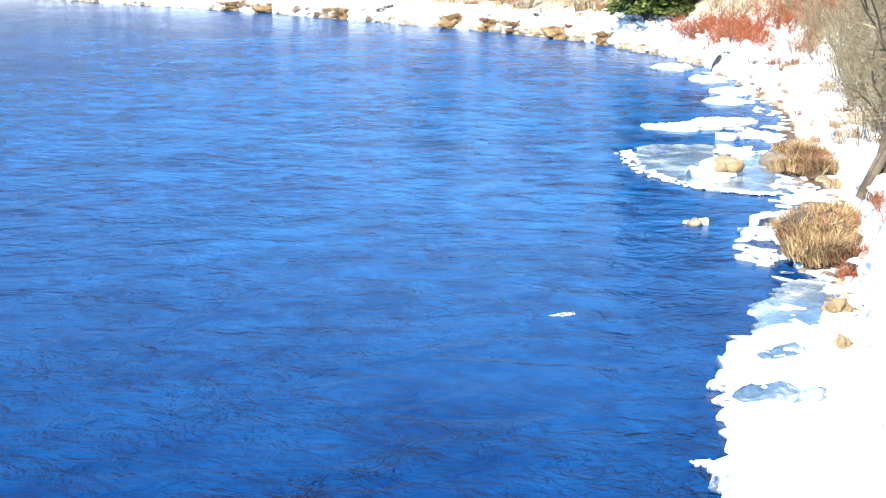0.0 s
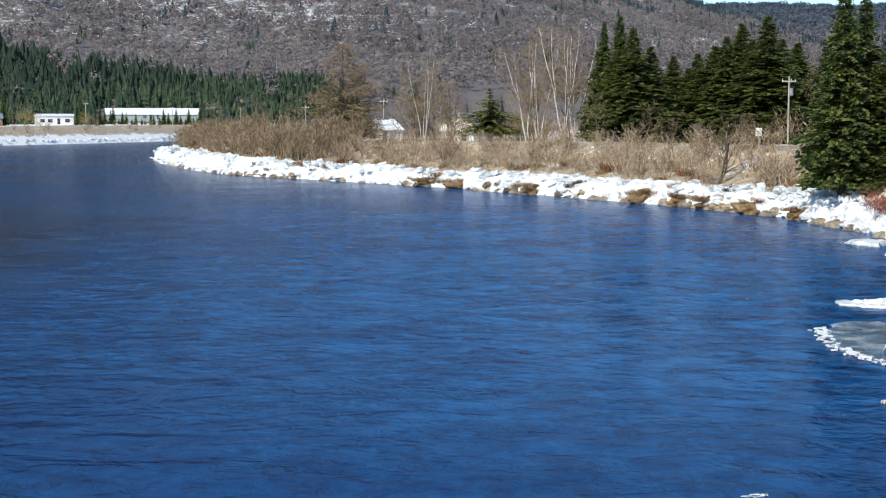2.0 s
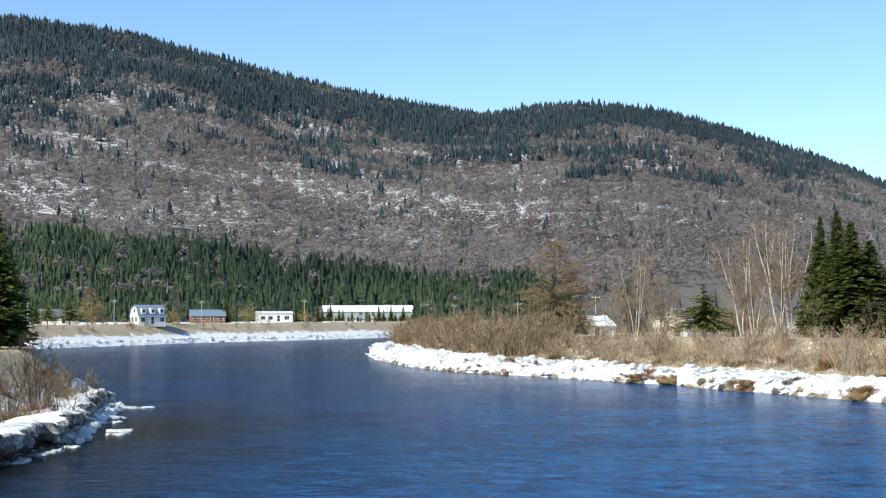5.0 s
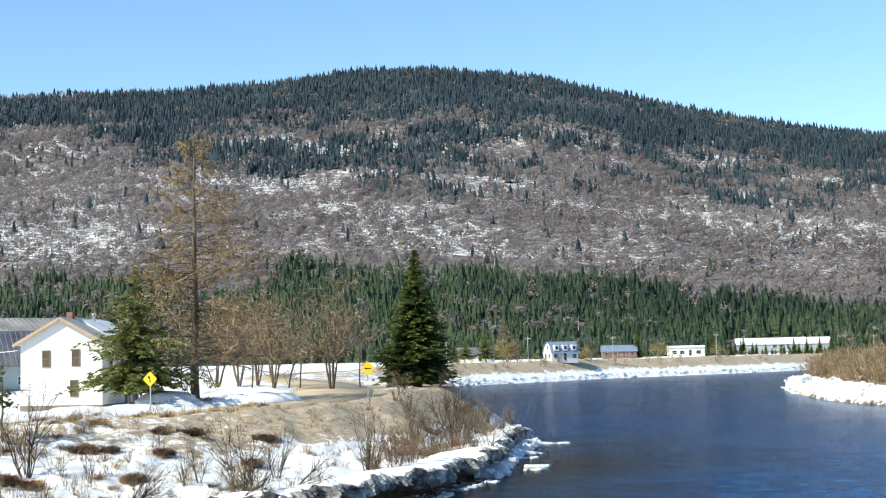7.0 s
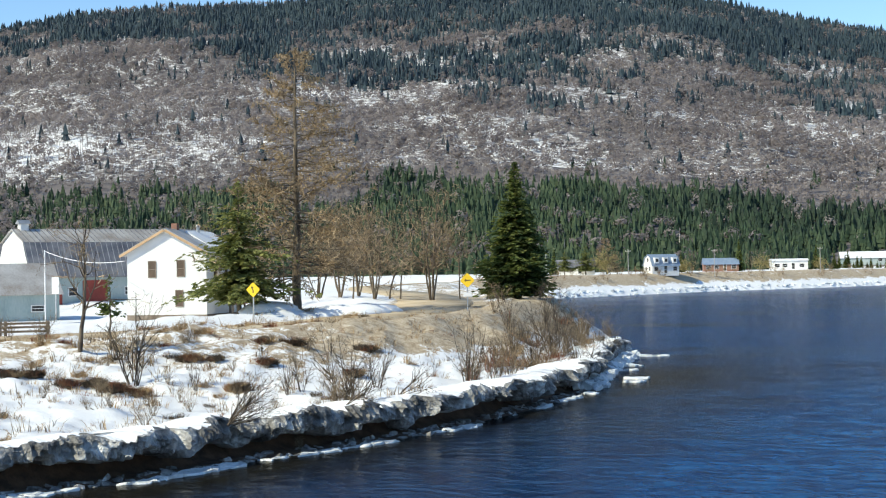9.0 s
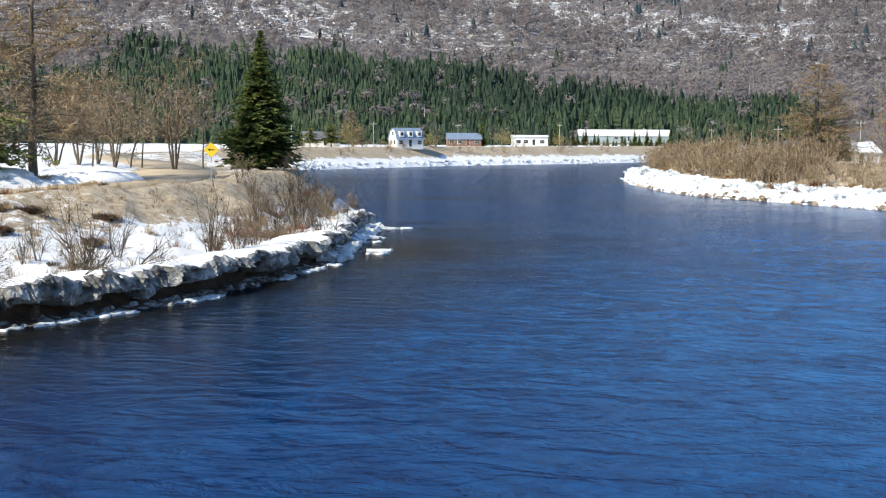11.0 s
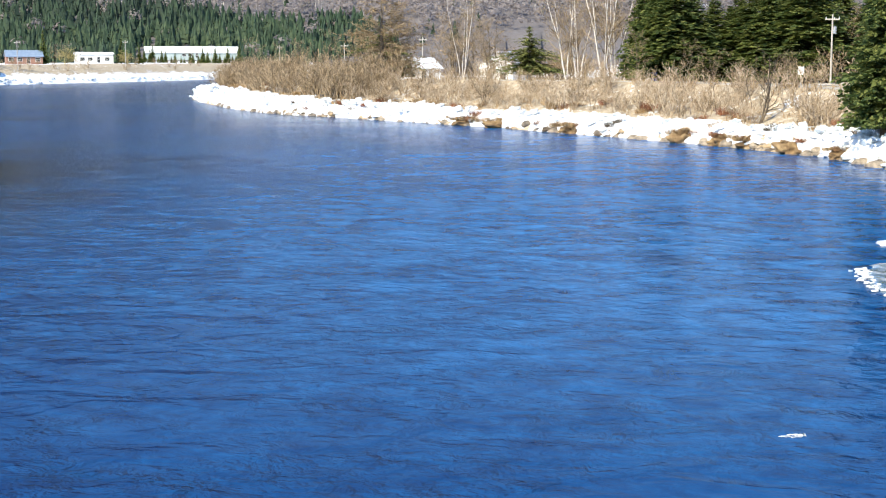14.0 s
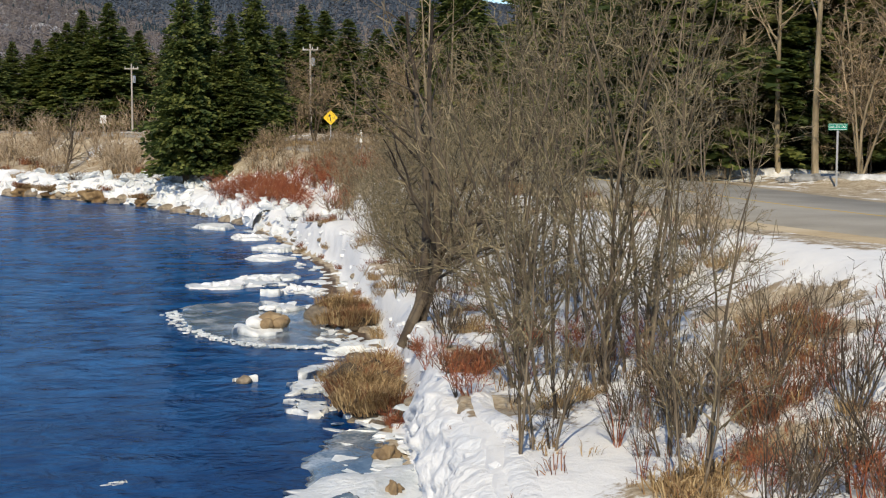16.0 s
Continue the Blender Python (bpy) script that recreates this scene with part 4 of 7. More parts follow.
PINE = conifer("pine_tree", "yellow-green pine with open feathery boughs", 33, 11.0, 4.4, lambda f: min(1.0, (1 - f) * 1.9) * (0.66 + 0.34 * math.sin(f * 26 + 1)) * (0.7 + 0.3 * min(1, f / 0.3)), whorl=0.5, per=24, droop=0.3, spray=0.27, needles="pine_needles", start=0.15)


def larch(name, label, seed, height, radius):
    """A straight stem with sparse level limbs and knobbly side twigs."""
    rng = np.random.RandomState(seed)
    ob = thing(name, label, "tree", Matrix())
    stem, limbs, fine = [], [], []
    p = np.array([0, 0, -0.4])
    for k in range(12):
        q = np.array([rng.normal(0, 0.05), rng.normal(0, 0.05), height * (k + 1) / 12])
        stem.append((*p, *q, 0.34 * (1 - k / 12) + 0.04, 0.34 * (1 - (k + 1) / 12) + 0.03))
        p = q
    z = height * 0.13
    while z < height * 0.98:
        f = z / height
        reach = radius * (1 - f) ** 0.62 * (0.72 + 0.28 * min(1, f / 0.25))
        for k in range(3 if f < 0.6 else 2):
            a = rng.uniform(0, 6.28)
            L = reach * rng.uniform(0.6, 1.15)
            d = unit(np.array([math.cos(a), math.sin(a), rng.uniform(-0.1, 0.3) + 0.7 * max(0, f - 0.7)]))
            p = np.array([0, 0, z])
            m = 6
            for j in range(m):
                d = unit(d + rng.normal(0, 0.13, 3) + np.array([0, 0, -0.05 if j < 3 else 0.07]))
                q = p + d * L / m
                r = 0.062 * (1 - f * 0.6)
                limbs.append((*p, *q, r * (1 - j / m) + 0.008, r * (1 - (j + 1) / m) + 0.006))
                if j > 1:
                    for t in range(8):
                        side = unit(d * 0.7 + rng.normal(0, 0.8, 3))
                        l1 = rng.uniform(0.3, 0.9) * (0.5 + 0.5 * (1 - f))
                        s0 = p + (q - p) * rng.rand()
                        s1 = s0 + side * l1
                        fine.append((*s0, *s1, 0.021, 0.014))
                        for u in range(4):
                            e0 = s0 + (s1 - s0) * rng.uniform(0.3, 1)
                            e1 = e0 + unit(side + rng.normal(0, 0.7, 3)) * l1 * 0.5
                            fine.append((*e0, *e1, 0.019, 0.011))
                p = q
        z += rng.uniform(0.2, 0.42)
    part("trunk", mesh("trunk", *tubes(stem, 8), M["bark"], True), ob)
    tagged(part("branchwork", mesh("branchwork", *tubes(limbs, 4), M["bark"]), ob), kind="stuff")
    part("crown", mesh("crown", *ribbons(fine, seed), M["larch_twig"]), ob)
    return ob


LARCH = larch("larch_tree", "tall larch with sparse orange-brown winter twigs", 35, 21.4, 9.4)
put(LARCH, USED, *place(-31.8, 121), 1.0, rng=R2)
put(PINE, USED, *place(-34.0, 117), 1.0, rng=R2, widen=1.35)
for az, dist, s in ((3.05, 215, 0.72), (-2.6, 240, 0.85), (-2.2, 250, 0.7)):
    put(PINE, USED, *place(az, dist), s, rng=R2, group="trees along the bend", widen=1.5)
for az, dist, s in ((-2.55, 236, 0.72), (-2.0, 240, 0.5)):
    put(LARCH, USED, *place(az, dist), s, rng=R2, widen=1.5)
for az, dist, el, k in ((-26.67, 150, 3.2, 1), (-28.9, 152, 2.7, 1), (-27.9, 158, 2.0, 2), (-30.2, 160, 2.6, 1), (-29.7, 156, 2.4, 2), (-28.3, 164, 2.3, 0), (-25.6, 155, 1.8, 2), (-29.5, 170, 2.4, 1), (-33.0, 150, 2.0, 0),
                        (-35.5, 175, 2.4, 2), (-31.0, 165, 2.2, 1), (-32.3, 170, 2.5, 2)):
    x, y = place(az, dist)
    z = land_z(x, y)
    put(TALL[k], USED, x, y, (8 + dist * math.tan(radians(el)) - z) / TOPS[TALL[k]], z=z, rng=R2, group="bare trees on the point")
for az, dist, proto, sc in ((-20.0, 436, 0, 0.5), (-14.6, 505, 3, 0.8), (-20.8, 432, 1, 0.75), (-21.6, 430, 1, 0.6), (-15.05, 490, 2, 0.75), (-12.25, 515, 2, 0.8), (-11.6, 520, 2, 0.6), (-22.0, 420, 2, 0.7), (-17.2, 455, 2, 0.6),
                            (-16.9, 452, 3, 0.8), (-14.2, 500, 3, 0.9), (-19.6, 440, 3, 0.8), (-7.9, 560, 2, 0.9), (-7.3, 540, 3, 1.0), (-6.9, 520, 3, 1.1)):
    put((LARCH, PINE, SPRUCES[1], TALL[0])[proto], USED, *place(az, dist), sc, rng=R2, group="trees on the far bank", widen=1.4 if proto == 0 else 1.15)
for i in range(22):
    put(SPRUCES[i % 3], USED, *place(-11.4 + 3.4 * i / 21 + R2.uniform(-0.05, 0.05), R2.uniform(600, 616)), R2.uniform(0.38, 0.7), rng=R2, group="trees on the far bank", widen=1.2)
WILLOW = bare_tree("willow_tree", "yellowish leafless willow on the far bank", "tree", 64, 8.0, 0.12, TREE_SPEC, stems=3, splay=0.3, wood="willow_twig", twigs="willow_twig", low=0.15, fat=5.0)
for az, dist, h in ((-19.95, 432, 7.5), (-14.3, 500, 6.5), (-16.95, 452, 5.0), (-12.0, 512, 5.0)):
    put(WILLOW, USED, *place(az, dist), h / TOPS[WILLOW], rng=R2, group="willows on the far bank", widen=1.25)
LONE = bare_tree("bare_tree", "lone dark leaning leafless tree on the crest", "tree", 153, 9.5, 0.17, TREE_SPEC, stems=1, wood="dark_twig", twigs="twig", low=0.3, fat=1.4)
put(LONE, USED, -53.6, 64.1, 0.95, turn=20, lean=(0, 7), rng=R2)
WHIPS = [bare_tree("shrub", "tall dark leafless shrub on the snowy slope", "shrub", 180 + i, 3.7, 0.035, [(6, 6, 0.4, 34, 0.1, 0.04), (3, 4, 0.5, 38, 0.18, 0.05), (1, 0, 0, 0, 0.2, 0)], stems=8, splay=0.4, wood="dark_twig", twigs="dark_twig", split=1, low=0.2, fat=1.8) for i in range(2)]
for i, (x, y, s) in enumerate(((-36.1, 62.0, 1.1), (-35.8, 63.0, 1.0), (-47.5, 60.9, 1.1), (-40.4, 64.1, 0.6), (-40.0, 64.8, 0.5), (-44.5, 62.0, 0.5), (-38.5, 70.0, 0.7))):
    put(WHIPS[i % 2], USED, x, y, s, rng=R2, group="dark shrubs on the west bank")
for i in range(46):
    y = R2.uniform(88, 124)
    sx = float(np.interp(y, [84, 93, 107, 127], [-33.0, -34.4, -38.6, -43.5]))
    put((WHIPS + SHRUBS)[i % 6], USED, sx - R2.uniform(0.8, 6.0), y, R2.uniform(0.55, 1.05), lean=(R2.uniform(-10, 10), R2.uniform(-10, 10)), rng=R2, group="shrubs on the point")
SAPLING = conifer("spruce_tree", "spindly young spruce on the crest", 128, 4.2, 1.15, lambda f: (1 - f) ** 0.5, whorl=0.3, per=6, droop=0.1, spray=0.2, start=0.45)
put(SAPLING, USED, -53.3, 66.3, 1.0, rng=R2)
for x, y, s in ((-36.6, 77.8, 1.3), (-38.5, 84, 1.0), (-41.5, 95, 1.0), (-45, 103, 1.0)):
    for k in range(3):
        put(THIN[k], USED, x + R2.uniform(-0.7, 0.7), y + R2.uniform(-0.7, 0.7), s * R2.uniform(0.95, 1.4), rng=R2, group="dark shrubs on the west bank")
for x, y, s, i in ((-35.4, 61.6, 1.0, 1), (-35.9, 62.4, 0.9, 3), (-36.4, 61.4, 0.85, 0), (-35.8, 79.0, 1.0, 0), (-36.2, 82.5, 0.95, 3), (-37.0, 86.0, 0.95, 2), (-37.6, 90.5, 0.9, 1), (-36.6, 77.8, 1.05, 1), (-37.5, 80, 0.9, 2), (-41, 93, 1.0, 3), (-39.5, 88, 0.9, 0), (-43, 98, 1.0, 1), (-43, 105, 0.85, 2), (-46, 112, 0.8, 3), (-50, 120, 0.8, 0), (-55, 132, 0.8, 1),
                   (-47, 104, 0.9, 2), (-50, 112, 0.9, 3), (-52, 65, 0.9, 0), (-49, 63, 0.7, 2), (-58, 66, 0.8, 3), (-64, 70, 0.8, 1), (-45, 66, 0.4, 1), (-42, 58, 0.5, 2), (-40, 52, 0.5, 3)):
    put(SHRUBS[i], USED, x, y, s, rng=R2, group="shrubs on the west bank")
for i in range(26):
    az, dist = R2.uniform(-46, -30), R2.uniform(66, 92)
    put(SHRUBS[i % 4], USED, *place(az, dist), R2.uniform(0.25, 0.6), rng=R2, group="shrubs on the west bank")


# ---- far woods ----
def scatter(rng, n, az0, az1, r0, r1):
    az = rng.uniform(az0, az1, n)
    r = np.sqrt(rng.uniform(r0 ** 2, r1 ** 2, n))
    return r * np.sin(np.radians(az)), r * np.cos(np.radians(az)), az, r


def stamp(templates, x, y, z, h, wide, rng):
    """Copies of small templates (vertices with unit height, triangles) joined into one set."""
    V, F, base = [], [], 0
    pick = rng.randint(0, len(templates), len(x))
    for k, (tv, tf) in enumerate(templates):
        s = np.where(pick == k)[0]
        a = rng.uniform(0, 6.28, len(s))
        ca, sa = np.cos(a)[:, None], np.sin(a)[:, None]
        w = (h * wide)[s][:, None]
        X = (tv[None, :, 0] * ca - tv[None, :, 1] * sa) * w + x[s][:, None]
        Y = (tv[None, :, 0] * sa + tv[None, :, 1] * ca) * w + y[s][:, None]
        Z = tv[None, :, 2] * h[s][:, None] + z[s][:, None]
        V.append(np.stack([X, Y, Z], -1).reshape(-1, 3))
        F.append((tf[None] + (np.arange(len(s)) * len(tv))[:, None, None] + base).reshape(-1, 3))
        base += len(s) * len(tv)
    return np.concatenate(V), np.concatenate(F)


def cone_template(rng, tiers=4, spokes=7):
    P, F = [], []
    for k in range(tiers):
        z0 = 0.08 + 0.8 / tiers * k
        z1 = min(1.0, z0 + 0.42)
        r = 1.0 * (1 - z0) ** 0.9
        i = len(P)
        P.append((rng.normal(0, 0.03), rng.normal(0, 0.03), z1))
        for j in range(spokes):
            a = 6.283 * j / spokes + rng.uniform(-0.2, 0.2)
            rr = r * (rng.uniform(0.55, 0.75) if j % 2 else rng.uniform(0.9, 1.15))
            P.append((rr * math.cos(a), rr * math.sin(a), z0 + rng.uniform(-0.05, 0.05)))
        F += [(i, i + 1 + j, i + 1 + (j + 1) % spokes) for j in range(spokes)]
    return np.array(P), np.array(F)


def crown_template(rng, blades=40):
    """A rounded leafless crown: short slivers lying along an uneven dome."""
    P, F = [], []
    for k in range(blades):
        a, up = rng.uniform(0, 6.283), rng.uniform(-0.45, 1.0)
        flat = math.sqrt(max(0.0, 1 - up * up))
        n = np.array([flat * math.cos(a), flat * math.sin(a), up])
        c = np.array([n[0] * 0.85, n[1] * 0.85, 0.64 + 0.34 * up]) * np.array([1, 1, 1]) * rng.uniform(0.82, 1.06)
        u = unit(np.cross(n, rng.normal(0, 1, 3)))
        v = np.cross(n, u)
        size = rng.uniform(0.13, 0.3)
        squash = np.array([1, 1, 0.36])
        i = len(P)
        for t in (0.3, 2.3, 4.4):
            t += rng.uniform(-0.4, 0.4)
            P.append(c + (u * math.cos(t) + v * math.sin(t)) * size * squash)
        F.append((i, i + 1, i + 2))
    return np.array(P), np.array(F)


def trunk_template(rng):
    P = [(0.05, 0, 0), (-0.025, 0.043, 0), (-0.025, -0.043, 0), (rng.normal(0, 0.05), rng.normal(0, 0.05), rng.uniform(0.75, 0.95))]
    return np.array(P), np.array([(0, 1, 3), (1, 2, 3), (2, 0, 3)])


FR = np.random.RandomState(12)
CONES = [cone_template(FR) for _ in range(5)]
SMALL_CONES = [cone_template(FR, 3, 5) for _ in range(5)]
CROWNS = [crown_template(FR) for _ in range(6)]
TRUNKS = [trunk_template(FR) for _ in range(4)]


def slope_share(az, r):
    return np.clip((r - 620) / (RIDGE - 620), 0, 1.2)


def conifer_share(x, y, az, r):
    """How much of the wood is spruce: the heights and the foot of the slope."""
    s = slope_share(az, r)
    n = wave_noise(x, y, 75, 31) + 0.9 * wave_noise(x, y, 24, 32)
    line = np.interp(az, [-48, -40, -32, -24, -16, -8, 0, 6, 12], [0.9, 0.72, 0.5, 0.43, 0.46, 0.5, 0.5, 0.6, 0.9])
    high = smooth((s - line + 0.24 * n) / 0.25) * (0.92 + 0.6 * n)
    foot = np.interp(az, [-48, -42, -36, -30, -28, -20, -13, -8, -3, 3, 20], [900, 890, 815, 820, 880, 850, 790, 755, 735, 690, 660])
    low = smooth((foot - r + 45 * n) / 40) * np.clip(0.8 + 0.35 * n, 0.25, 0.97) * np.interp(az, [-39, -34], [0.55, 1.0])
    return np.where(r > 2200, 1.0, np.clip(np.maximum(high, low), 0.012, 1))


def forest(name, label, n, az0, az1, r0, r1, kind_of, templates, h0, h1, wide, material, share):
    x, y, az, r = scatter(FR, n, az0, az1, r0, r1)
    c = conifer_share(x, y, az, r)
    d = shore_field(x, y)[0]
    keep = (FR.rand(n) < (c if kind_of == "spruce" else 1 - c) * share(x, y, az, r)) & (d > 22)
    x, y, az, r = x[keep], y[keep], az[keep], r[keep]
    z = land(x, y)[0] - 0.4
    h = FR.uniform(h0, h1, len(x)) * FR.uniform(0.75, 1.15, len(x))
    v, f = stamp(templates, x, y, z, h, np.full(len(x), wide), FR)
    return tagged(new(name, mesh(name, v, f, M[material])), label, "forest", kind="stuff")


def everywhere(x, y, az, r):
    return np.ones_like(x)


def thin(x, y, az, r):
    grove = np.exp(-((az + 41.5) / 5.5) ** 2 - ((r - 1010) / 110) ** 2) + 0.7 * np.exp(-((az + 25) / 6.0) ** 2 - ((r - 1180) / 60) ** 2)
    return np.clip(0.86 - 0.5 * grove + 0.3 * wave_noise(x, y, 60, 41) + 0.25 * wave_noise(x, y, 16, 42), 0.15, 1)


def clear_yard(x, y, az, r):
    """No trees where the long building stands."""
    return np.where((az > -11.8) & (az < -7.9) & (r < 664), 0.0, 1.0)


forest("spruce_forest", "dark spruce forest on the upper mountain", 88000, -49, 26, 900, 1990, "spruce", SMALL_CONES, 6, 13, 0.29, "hazy_needles", everywhere)
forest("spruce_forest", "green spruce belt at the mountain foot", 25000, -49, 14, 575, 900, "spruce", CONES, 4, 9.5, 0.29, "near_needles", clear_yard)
forest("bare_forest", "leafless grey-brown hardwood forest on the mountain", 56000, -49, 26, 600, 1960, "bare", CROWNS, 6, 10, 0.46, "far_twig", thin)
forest("bare_forest_trunks", "pale trunks of the leafless mountain forest", 7000, -49, 26, 640, 1500, "bare", TRUNKS, 7, 11, 0.4, "far_trunk", thin)
forest("bare_forest_trunks", "close grey trunks over snow on the lower slope", 5200, -49, -33, 880, 1180, "bare", TRUNKS, 6, 9, 0.45, "far_twig", everywhere)
forest("far_hill_forest", "far wooded ridge tinted with blue haze", 16000, 3, 40, 2500, 4000, "spruce", SMALL_CONES, 10, 17, 0.42, "hazy_ridge_needles", lambda x, y, az, r: np.clip((r - 2900) / 900 + 0.4 * wave_noise(x, y, 150, 51), 0.05, 1))
forest("far_hill_forest", "woods on the far ridge tinted with blue haze", 9000, 3, 40, 2300, 3950, "spruce", CROWNS, 14, 20, 0.6, "hazy_ridge_needles", lambda x, y, az, r: np.full_like(x, 0.9))


def bush_template(seed, least=0.013, stem=0.035):
    rng = np.random.RandomState(seed)
    out = []
    for k in range(12):
        a = rng.uniform(0, 6.28)
        d = unit(np.array([math.cos(a) * 0.55 * rng.rand(), math.sin(a) * 0.55 * rng.rand(), 1.0]))
        grow(rng, out, np.array([math.cos(a) * 0.3, math.sin(a) * 0.3, -0.15]), d, rng.uniform(2.4, 3.8), stem, 0, [(5, 8, 0.45, 36, 0.13, 0.05), (3, 0, 0, 0, 0.2, 0.04)] if stem > 0.02 else [(6, 9, 0.42, 36, 0.15, 0.05), (4, 3, 0.45, 38, 0.2, 0.05), (2, 0, 0, 0, 0.2, 0.03)])
    q = np.array(out)[:, 1:]
    q[:, 6:] = np.maximum(q[:, 6:], least)
    v, f = ribbons(q, seed)
    return v, np.concatenate([f[:, :3], f[:, [0, 2, 3]]])


BUSHES = [bush_template(600 + i) for i in range(5)]
FINE_BUSHES = [bush_template(610 + i, 0.0035, 0.013) for i in range(4)]
BR = np.random.RandomState(44)


def brush(name, label, spots, s0, s1, material, kinds=BUSHES):
    V, F, base = [], [], 0
    for x, y in spots:
        v, f = kinds[BR.randint(len(kinds))]
        s, a = BR.uniform(s0, s1), BR.uniform(0, 6.28)
        w = s * 1.2
        V.append(np.column_stack([(v[:, 0] * math.cos(a) - v[:, 1] * math.sin(a)) * w + x, (v[:, 0] * math.sin(a) + v[:, 1] * math.cos(a)) * w + y, v[:, 2] * s + land_z(x, y)]))
        F.append(f + base)
        base += len(v)
    tagged(new(name, mesh(name, np.concatenate(V), np.concatenate(F), M[material])), label, "brush", kind="stuff")


def bend_spots(n, k0, k1, o0, o1):
    out = []
    while len(out) < n:
        k, off = BR.uniform(k0, k1), BR.uniform(o0, o1)
        j = int(k)
        p = SH[j, :2] + (SH[j + 1, :2] - SH[j, :2]) * (k - j)
        d = SH[j + 1, :2] - SH[j, :2]
        d = d / np.linalg.norm(d)
        x, y = p[0] + d[1] * off, p[1] - d[0] * off
        if float(road_field(np.array([x]), np.array([y]), ROAD_EAST)[0][0]) > 6.0:
            out.append((x, y))
    return out


brush("brush", "dense leafless brown brush on the spit", bend_spots(210, 18.0, 22.6, 4.2, 24), 0.7, 1.5, "twig")
brush("brush", "leafless pale brush along the bend", bend_spots(190, 13.5, 18.5, 4.4, 18), 0.45, 1.0, "pale_twig")
def bank_spots(n, y0, y1, a0, a1, back):
    out = []
    while len(out) < n:
        y = BR.uniform(y0, y1)
        sx = float(np.interp(y, SH[:14, 1], SH[:14, 0])) + back
        rx = float(np.interp(y, [p[1] for p in ROAD_EAST[:11]], [p[0] for p in ROAD_EAST[:11]])) - 5.0
        x = BR.uniform(sx, max(rx, sx + 1))
        if a0 < math.degrees(math.atan2(x, y)) < a1:
            out.append((x, y))
    return out


brush("brush", "grey-brown leafless brush between the road and the river", bank_spots(64, 47, 78, 23.4, 28.4, 2.4), 0.55, 1.15, "brush_twig", FINE_BUSHES)
brush("brush", "leafless brown brush above the icy rim", bank_spots(46, 80, 114, 18.6, 24, 3.8), 0.3, 0.7, "twig")
brush("brush", "low brown brush on the far bank", bend_spots(70, 29.2, 34.8, 7, 16), 0.35, 0.8, "twig")
brush("brush", "leafless brush behind the road", bend_spots(70, 14.0, 19.5, 32, 50), 0.7, 1.5, "twig")


# ---- ice, stones and grass along the water ----
def block_template(rng):
    bm = box_bm([(-0.5, -0.5, -0.5, 0.5, 0.5, 0.5)])
    bmesh.ops.bevel(bm, geom=bm.edges[:], offset=0.14, segments=1, affect="EDGES")
    for v in bm.verts:
        v.co += Vector(rng.normal(0, 0.085, 3))
    bmesh.ops.triangulate(bm, faces=bm.faces[:])
    bm.verts.ensure_lookup_table()
    tv, tf = np.array([v.co[:] for v in bm.verts]), np.array([[v.index for v in f.verts] for f in bm.faces])
    bm.free()
    return tv, tf


def turns(rng, n, tilt):
    out = np.zeros((n, 3, 3))
    for i in range(n):
        out[i] = np.array(Euler((rng.normal(0, tilt), rng.normal(0, tilt), rng.uniform(0, 6.28))).to_matrix())
    return out


def heap(templates, pos, size, rng, tilt=0.35):
    """Templates turned and scaled at many places, joined."""
    V, F, base = [], [], 0
    rot = turns(rng, len(pos), tilt)
    for p, s, r in zip(pos, size, rot):
        tv, tf = templates[rng.randint(len(templates))]
        V.append((tv * s) @ r.T + p)
        F.append(tf + base)
        base += len(tv)
    return np.concatenate(V), np.concatenate(F)


IR = np.random.RandomState(5)
BLOCKS = [block_template(IR) for _ in range(8)]


def along_shore(k):
    j = int(k)
    a, b = SH[j, :2], SH[j + 1, :2]
    d = (b - a) / np.linalg.norm(b - a)
    return a + (b - a) * (k - j), np.array([d[1], -d[0]])


def shore_spots(n, k0, k1, o0, o1, lift):
    ks, offs = IR.uniform(k0, k1, n), o0 + (o1 - o0) * IR.rand(n) ** 1.2
    P = []
    for k, o in zip(ks, offs):
        s, nrm = along_shore(k)
        P.append(s + nrm * o)
    P = np.array(P)
    z = np.maximum(land(P[:, 0], P[:, 1])[0], 0.0) + lift
    return np.column_stack([P, z])


